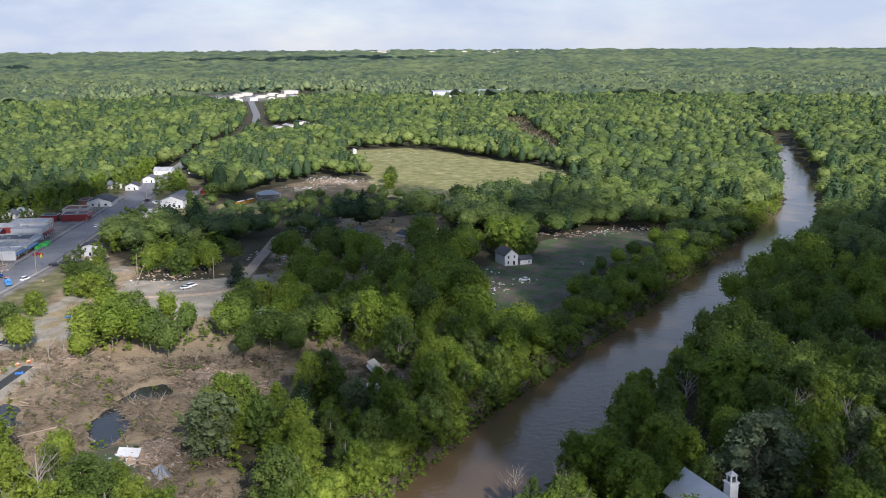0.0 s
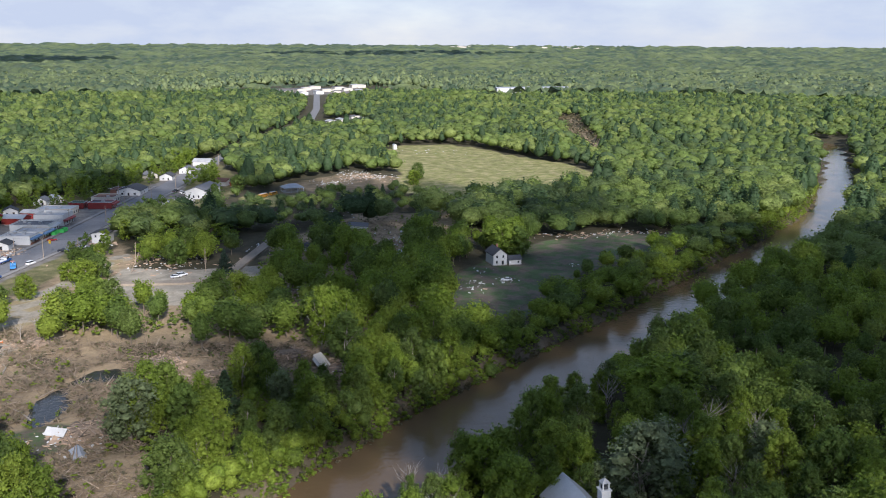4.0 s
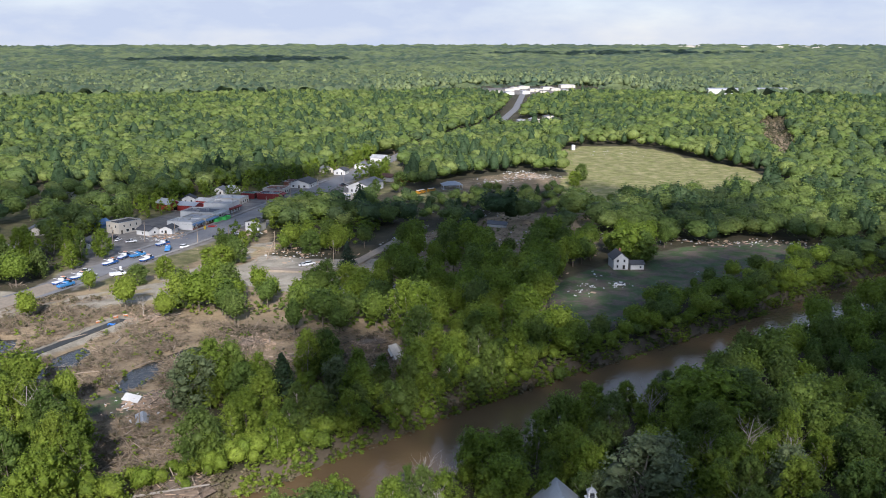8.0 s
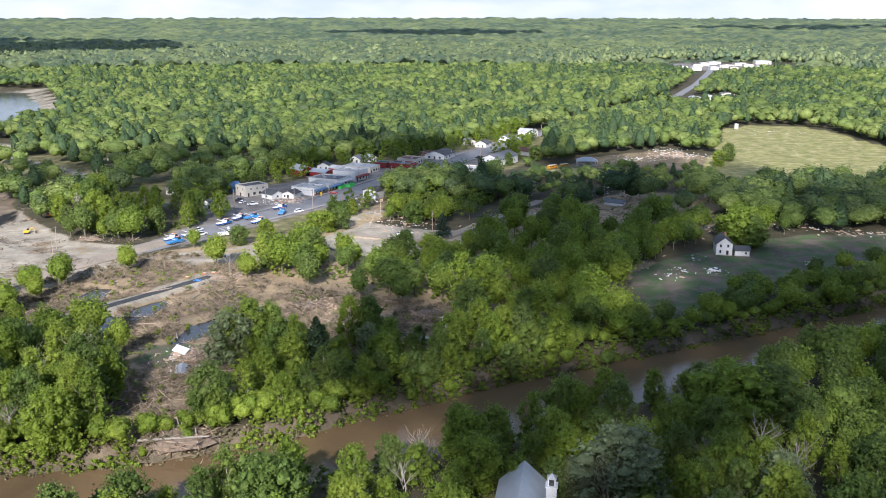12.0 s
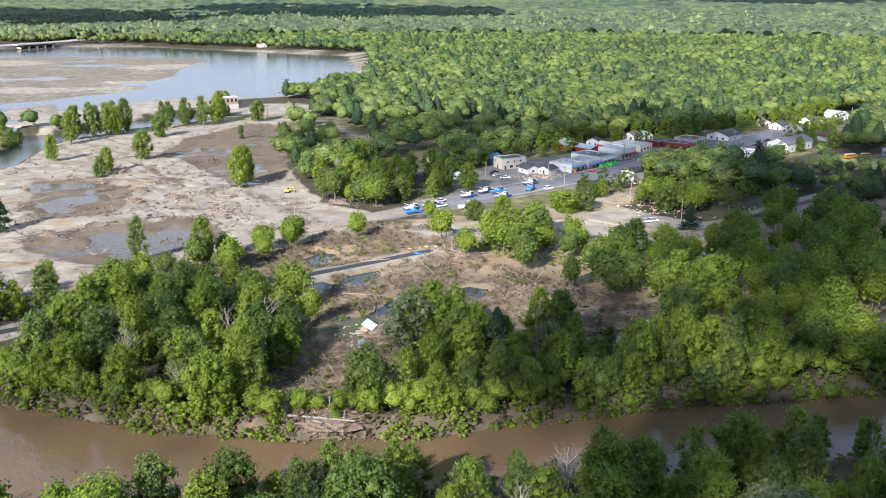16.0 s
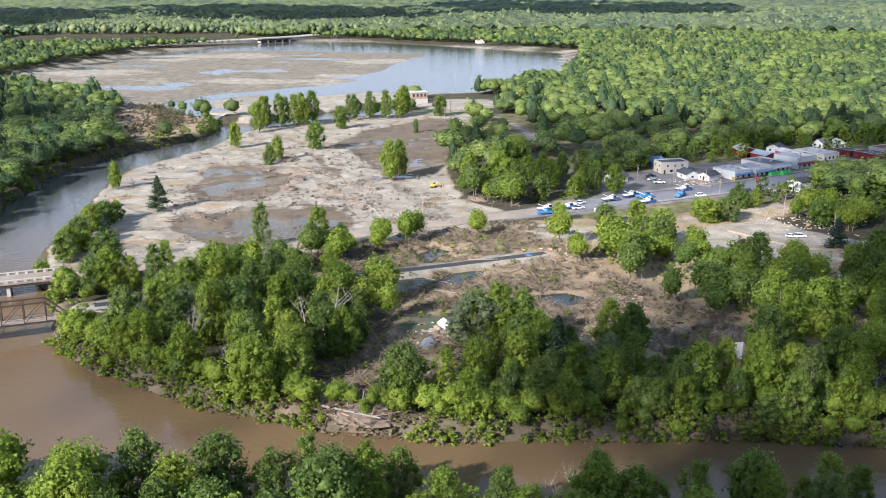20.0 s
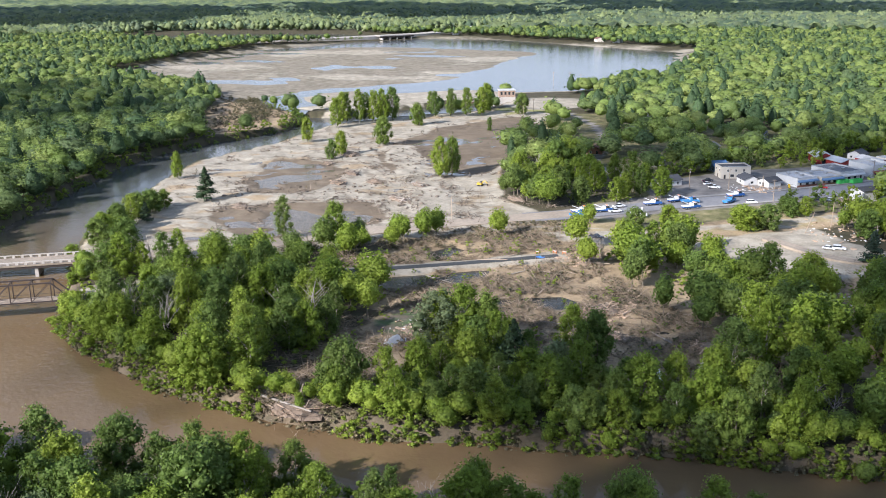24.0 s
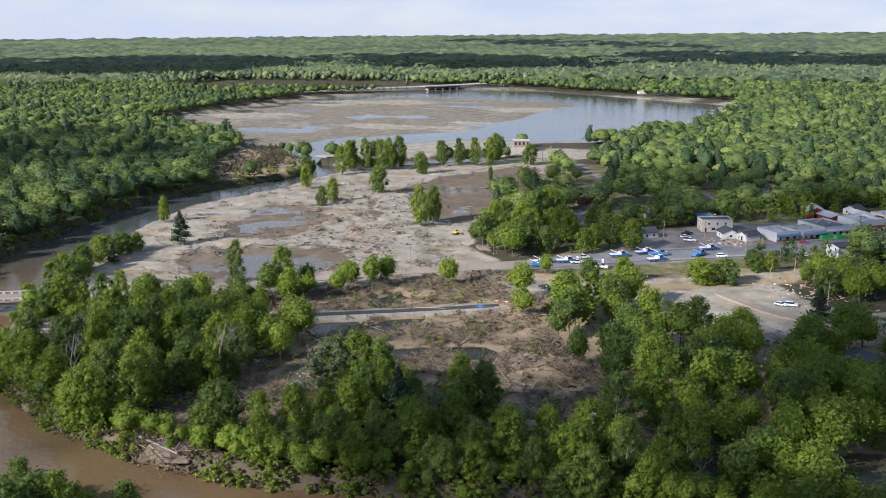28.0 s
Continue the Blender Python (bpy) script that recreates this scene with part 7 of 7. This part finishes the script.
g = np.random.default_rng(77)
DRIFT_LINES = []
for line in (SAND_TRACK, SAND_SHORE, SAND_ROADSIDE, [(-330, 300), (-300, 310), (-262, 318), (-232, 335)], [(-300, 290), (-255, 285), (-222, 275)], [(-420, 500), (-380, 470), (-330, 440), (-300, 430)], [(-345, 350), (-310, 395), (-330, 430)], [(-165, 392), (-200, 385), (-235, 380), (-262, 400)], WASH, WASH[:5], *[q + q[:1] for q in MUD_BASINS]):
    for (x0, y0), (x1, y1) in zip(line, line[1:]):
        for k in range(4):
            u = g.uniform()
            DRIFT_LINES.append((x0 + (x1 - x0) * u + g.normal() * 2, y0 + (y1 - y0) * u + g.normal() * 2, 4, 9))


def sticks(name, spots, label, material, low, high, seed, thick=0.07, rise=0.3):
    """Tangled twigs and snapped branches, each a tapered three-sided stick, joined."""
    gen = np.random.default_rng(seed)
    P = np.array([(x, y, r) for x, y, r, n in spots for _ in range(n)])
    n = len(P)
    xy = P[:, :2] + gen.normal(size=(n, 2)) * P[:, 2:] * 0.5
    L = low + (high - low) * gen.uniform(size=n) ** 2.2
    d = gen.normal(size=(n, 3)) * (1, 1, rise)
    d /= np.linalg.norm(d, axis=1)[:, None]
    d[:, 2] = np.abs(d[:, 2])
    u = np.cross(d, (0.1, 0.2, 1.0))
    u /= np.linalg.norm(u, axis=1)[:, None]
    w = np.cross(d, u)
    r = (thick * gen.uniform(0.5, 1.5, n) * (0.6 + 0.25 * L))[:, None]
    base = np.column_stack([xy, ground_height(xy[:, 0], xy[:, 1]) + gen.uniform(0, 0.5, n) * rise * 2])
    v = np.stack([base + u * r, base - u * r * 0.5 + w * r * 0.87, base - u * r * 0.5 - w * r * 0.87, base + d * L[:, None]], 1)
    f = np.array([(0, 1, 3), (1, 2, 3), (2, 0, 3)])
    f = (f[None] + (np.arange(n) * 4)[:, None, None]).reshape(-1, 3)
    return tagged(mesh_object(name, v.reshape(-1, 3), f, M[material]), label, "branches", kind="stuff")


sticks("driftwood", [(x, y, r, 16) for x, y, r, n in DRIFT_LINES], "lines of driftwood and branches left on the flats", "bark", 0.6, 5.0, 8, 0.1)
sticks("pale_driftwood", [(x, y, r, 10) for x, y, r, n in DRIFT_LINES[::2]], "stripped pale branches left on the flats", "wood", 0.6, 5.0, 9, 0.09)
rubble("mud_clods", [(x, y, 3, 1) for x, y, r, n in DRIFT_LINES], "clods and broken slabs left along the flood lines", "bark", 0.3, 1.5, 0.3, 10)


def brush(name, poly, gap, seed, low, high, material, label, chance=0.6, margin=1.0, per=20, size=0.09, lumps=4):
    """Low bushes and torn brushwood, joined."""
    p = np.array(poly)
    xs, ys, g = scatter(p[:, 0].min(), p[:, 0].max(), p[:, 1].min(), p[:, 1].max(), gap, seed)
    keep = (depth_in(poly, xs, ys) > margin) & (g.uniform(size=len(xs)) < chance) & (away(ROAD, xs, ys) > 9) & (away(TRAIL, xs, ys) > 4) & (depth_in(RIVER, xs, ys) < -1)
    return woods(name, xs[keep], ys[keep], g, lumps, per, size, low, high, 1.7, label, True, material)


gen_c = np.random.default_rng(91)
cp = np.array(CLEARING)


def tangles(count, seed, x0, x1, y0, y1, ok):
    gen = np.random.default_rng(seed)
    x, y = gen.uniform(x0, x1, count), gen.uniform(y0, y1, count)
    x, y = x[ok(x, y)], y[ok(x, y)]
    keep = hills(x, y, 9, 1.2) + 0.5 * hills(x, y, 4, 0.4) > -0.35
    return x[keep], y[keep]


in_clear = lambda x, y: (depth_in(CLEARING, x, y) > -7) & (away(TRAIL, x, y) > 4.5) & (np.hypot(x + 94, y - 258) > 12) & np.all([depth_in(q, x, y) < -1.5 for q in CLEAR_POOLS], axis=0)
bx, by = tangles(7500, 5, cp[:, 0].min(), cp[:, 0].max() + 7, cp[:, 1].min(), cp[:, 1].max() + 7, in_clear)
sticks("snapped_branches", [(x, y, 2.4, 13) for x, y in zip(bx, by)], "tangled grey-brown branches flattened by the flood", "twig", 0.5, 4.5, 21, 0.075, 0.45)
sticks("bleached_branches", [(x, y, 2.5, 4) for x, y in zip(bx[::6], by[::6])], "pale bleached branches among the brushwood", "wood", 0.6, 6.0, 23, 0.075, 0.3)
pick = gen_c.uniform(size=len(bx)) < 0.85
woods("dead_brush", bx[pick], by[pick], gen_c, 3, 12, 0.15, 0.3, 1.4, 2.1, "low grey-brown brushwood across the scoured ground", True, "dead_leaf")
near_road = lambda x, y: (np.abs(away(ROAD, x, y) - 20) < 13) & (away(TRAIL, x, y) > 4) & (x + 0.36 * (300 - y) > -186) & (depth_in(RIVER, x, y) < -8)
bx, by = tangles(4200, 6, -240, -120, 205, 372, near_road)
sticks("roadside_branches", [(x, y, 2.4, 14) for x, y in zip(bx, by)], "branches and reeds strewn beside the washed-out road", "twig", 0.4, 3.6, 22, 0.07, 0.4)
pick = gen_c.uniform(size=len(bx)) < 0.6
woods("roadside_brush", bx[pick], by[pick], gen_c, 4, 20, 0.12, 0.5, 1.9, 2.0, "low dry brush beside the washed-out road", True, "dead_leaf")
fx, fy = tangles(1400, 7, -60, 60, 300, 560, lambda x, y: (depth_in(RUINS, x, y) > 0) | (depth_in([(-60, 318), (-20, 326), (-12, 300), (-36, 285), (-60, 300)], x, y) > 0))
sticks("ruin_branches", [(x, y, 2.4, 10) for x, y in zip(fx, fy)], "branches and lath strewn among the ruined houses", "twig", 0.4, 4.0, 24, 0.08, 0.4)
brush("green_brush", CLEARING, 5.0, 32, 0.8, 2.6, "leaf", "surviving green bushes across the scoured ground", 0.4)
brush("ruin_bushes", RUINS, 7.0, 33, 1.0, 3.0, "leaf", "bushes among the ruined houses", 0.4)
brush("flat_brush", FLATS, 9.0, 34, 0.5, 1.5, "dead_leaf", "clumps of driftwood brush on the sand flats", 0.22)
brush("scrub", SCRUB, 7.0, 35, 2, 6, "dead_leaf", "tan leafless scrub in the forest", 0.8)
px_, py_ = tangles(420, 9, -650, -460, 335, 480, lambda x, y: depth_in(BRUSH_POINT, x, y) > 1)
sticks("point_branches", [(x, y, 3, 9) for x, y in zip(px_, py_)], "tangled branches heaped on the point below the dam", "twig", 0.8, 6.0, 25, 0.12, 0.4)
woods("point_brush", px_, py_, gen_c, 4, 20, 0.12, 0.8, 2.6, 2.2, "dark torn brush on the point below the dam", True, "dead_leaf")
brush("thicket", [(-85, 458), (-48, 455), (-42, 480), (-28, 525), (-45, 565), (-80, 545)], 6.0, 37, 3.0, 8.0, "leaf", "dense green thicket east of the street", 0.75, 0.5, 26, 0.06, 6)
brush("verge_bushes", [(-210, 400), (-165, 396), (-160, 455), (-230, 470), (-260, 440)], 5.0, 36, 1.0, 3.0, "leaf", "bushes under the grove by the street", 0.4)

UNDER_A = [(-212, 200), (-168, 179), (-110, 186), (-80, 196), (-84, 222), (-108, 248), (-128, 264), (-160, 258), (-190, 238)]
UNDER_C = [(-110, 352), (-90, 342), (-10, 322), (40, 350), (40, 392), (-36, 372), (-76, 386)]
brush("undergrowth", UNDER_A, 4.2, 51, 1.2, 4.2, "leaf", "green undergrowth beneath the riverside trees", 0.8, 0.5, 22, 0.085, 3)
brush("undergrowth", UNDER_B, 4.2, 52, 1.2, 4.2, "leaf", "green undergrowth beneath the riverside trees", 0.8, 0.5, 22, 0.085, 3)
brush("undergrowth", UNDER_C, 4.2, 53, 1.0, 4.0, "leaf", "green undergrowth among scattered trees", 0.75, 0.5, 26, 0.085, 3)


def fringe(name, line, seed, low, high, spread, gap, label, material="leaf", dome=False):
    """Bushes or saplings crowding a bank."""
    g = np.random.default_rng(seed)
    P = []
    for (x0, y0), (x1, y1) in zip(line, line[1:]):
        n = max(1, int(math.hypot(x1 - x0, y1 - y0) / gap))
        for i in range(n):
            for k in range(2):
                P.append((x0 + (x1 - x0) * (i + g.uniform()) / n + g.normal() * spread, y0 + (y1 - y0) * (i + g.uniform()) / n + g.normal() * spread))
    P = np.array(P)
    ok = (depth_in(RIVER, P[:, 0], P[:, 1]) < 1.6) & (away(ROAD, P[:, 0], P[:, 1]) > 12) & (np.hypot(P[:, 0] + 182, P[:, 1] - 182) > 13)
    P = P[ok]
    if dome:
        return woods(name, P[:, 0], P[:, 1], g, 12, 20, 0.036, low, high, 1.15, label, True, material, dome=True)
    return woods(name, P[:, 0], P[:, 1], g, 5, 30, 0.062, low, high, 1.5, label, True, material)


fringe("west_bank_brush", [(-500, 385), (-540, 418), (-590, 445), (-640, 455)], 47, 1.5, 5, 9, 1.4, "dark torn brush heaped on the far bank", "dead_leaf")
NORTH_BANK = RIVER[2:20]
SOUTH_BANK = RIVER[53:66]
fringe("bank_bushes", beside(NORTH_BANK[:12] + [(-48, 209)], -0.6), 41, 1.4, 4.6, 2.2, 0.8, "green bushes crowding the steep river bank")
fringe("bank_bushes", beside(NORTH_BANK[12:], -0.6), 42, 1.4, 4.8, 2.2, 0.7, "green bushes crowding the steep river bank")
fringe("far_bank_bushes", SOUTH_BANK, 43, 1.6, 5.0, 3.0, 1.8, "green bushes along the shaded river bank")
fringe("upstream_bushes", RIVER[42:53], 44, 2.0, 6.0, 4.0, 2.2, "green bushes along the upstream bank")
fringe("causeway_bushes", [(-1300, 700), (-1282, 800), (-1266, 900), (-1262, 950)], 45, 2.5, 6, 2.0, 7, "row of bushes along the highway embankment")
fringe("bank_saplings", beside(NORTH_BANK, -6), 48, 4.0, 8.5, 2.6, 2.6, "young green trees crowding the top of the river bank", dome=True)
fringe("dead_bank_brush", beside(NORTH_BANK, 0.6), 46, 1.2, 3.2, 1.6, 0.8, "dry grey brush hanging on the river bank", "dead_leaf")


# ---------------------------------------------------------------- puddles
def puddles(name, poly, level, margin, label, material):
    p = np.array(poly)
    xs, ys = np.arange(p[:, 0].min(), p[:, 0].max(), 5.0), np.arange(p[:, 1].min(), p[:, 1].max(), 5.0)
    A, B = np.meshgrid(xs, ys, indexing="ij")
    f = grid_faces(len(xs), len(ys))
    ok = (depth_in(poly, A.ravel(), B.ravel()) > margin) & (depth_in(RIVER, A.ravel(), B.ravel()) < -14)
    f = f[ok[f].all(1)]
    return tagged(mesh_object(name, np.stack([A.ravel(), B.ravel(), np.full(A.size, level)], -1), f, M[material], True), label, "water", kind="structure")


puddles("water_puddles_flats", FLATS, -1.25, 10, "shallow brown flood pools left on the sand flats", "puddle")
puddles("water_puddles_clearing", CLEARING, -1.12, 3, "still dark flood pools among the brushwood", "pool")

# blue tarpaulin by the trail and barricades
for x, y, a in ((-120, 334, 20), (-108, 398, 60)):
    bm = bmesh.new()
    vs = [[bm.verts.new((i * 0.7 - 1.4, j * 0.6 - 1.2, 0.25 + 0.18 * math.sin(i * 2.1 + j * 1.3))) for j in range(5)] for i in range(5)]
    for i in range(4):
        for j in range(4):
            bm.faces.new((vs[i][j], vs[i + 1][j], vs[i + 1][j + 1], vs[i][j + 1]))
    o = part("tarpaulin", bm, M["tarp"], None)
    o.matrix_world = pose(x, y, base_z(x, y), 0, 0, a)
    tagged(o, "crumpled bright blue tarpaulin on the ground", "tarpaulin")
for x, y in ((-118, 344), (-126, 338), (-121, 342)):
    t = thing("barricade", x, y, base_z(x, y), 30, "orange and white plastic barricade at the trail end", "barricade", "barricades")
    for z, mt in ((0.55, "orange"), (0.95, "white")):
        bm = bmesh.new()
        box(bm, 0, 0, z, 1.6, 0.1, 0.28)
        part("rail", bm, M[mt], t)
    for s in (-0.6, 0.6):
        bm = bmesh.new()
        prism(bm, [(s - 0.05, 0), (s + 0.05, 0), (s + 0.05, 1.1), (s - 0.05, 1.1)], -0.3, 0.3)
        part("leg", bm, M["orange"], t)


# ---------------------------------------------------------------- fair-weather clouds added out of view to shade parts of the land
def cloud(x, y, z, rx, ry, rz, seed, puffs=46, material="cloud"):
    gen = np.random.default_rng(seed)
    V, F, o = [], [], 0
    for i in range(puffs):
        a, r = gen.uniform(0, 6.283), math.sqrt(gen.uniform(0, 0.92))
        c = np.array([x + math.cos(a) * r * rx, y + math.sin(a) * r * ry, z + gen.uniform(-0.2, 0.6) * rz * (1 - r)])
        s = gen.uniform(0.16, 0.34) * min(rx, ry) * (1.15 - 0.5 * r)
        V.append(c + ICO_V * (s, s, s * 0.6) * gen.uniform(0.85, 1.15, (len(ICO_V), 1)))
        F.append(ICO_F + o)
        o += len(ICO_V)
    return tagged(mesh_object("cloud", np.concatenate(V), np.concatenate(F), M[material], True), "unseen fair-weather cumulus cloud added to shade the land", "cloud", kind="structure")


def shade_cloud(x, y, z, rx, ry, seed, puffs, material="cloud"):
    """An unseen cloud at height z, placed so its shadow falls about (x, y)."""
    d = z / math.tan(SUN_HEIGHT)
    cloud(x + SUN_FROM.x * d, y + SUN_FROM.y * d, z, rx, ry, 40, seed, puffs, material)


# each is placed and thinned to set how dark its ground is
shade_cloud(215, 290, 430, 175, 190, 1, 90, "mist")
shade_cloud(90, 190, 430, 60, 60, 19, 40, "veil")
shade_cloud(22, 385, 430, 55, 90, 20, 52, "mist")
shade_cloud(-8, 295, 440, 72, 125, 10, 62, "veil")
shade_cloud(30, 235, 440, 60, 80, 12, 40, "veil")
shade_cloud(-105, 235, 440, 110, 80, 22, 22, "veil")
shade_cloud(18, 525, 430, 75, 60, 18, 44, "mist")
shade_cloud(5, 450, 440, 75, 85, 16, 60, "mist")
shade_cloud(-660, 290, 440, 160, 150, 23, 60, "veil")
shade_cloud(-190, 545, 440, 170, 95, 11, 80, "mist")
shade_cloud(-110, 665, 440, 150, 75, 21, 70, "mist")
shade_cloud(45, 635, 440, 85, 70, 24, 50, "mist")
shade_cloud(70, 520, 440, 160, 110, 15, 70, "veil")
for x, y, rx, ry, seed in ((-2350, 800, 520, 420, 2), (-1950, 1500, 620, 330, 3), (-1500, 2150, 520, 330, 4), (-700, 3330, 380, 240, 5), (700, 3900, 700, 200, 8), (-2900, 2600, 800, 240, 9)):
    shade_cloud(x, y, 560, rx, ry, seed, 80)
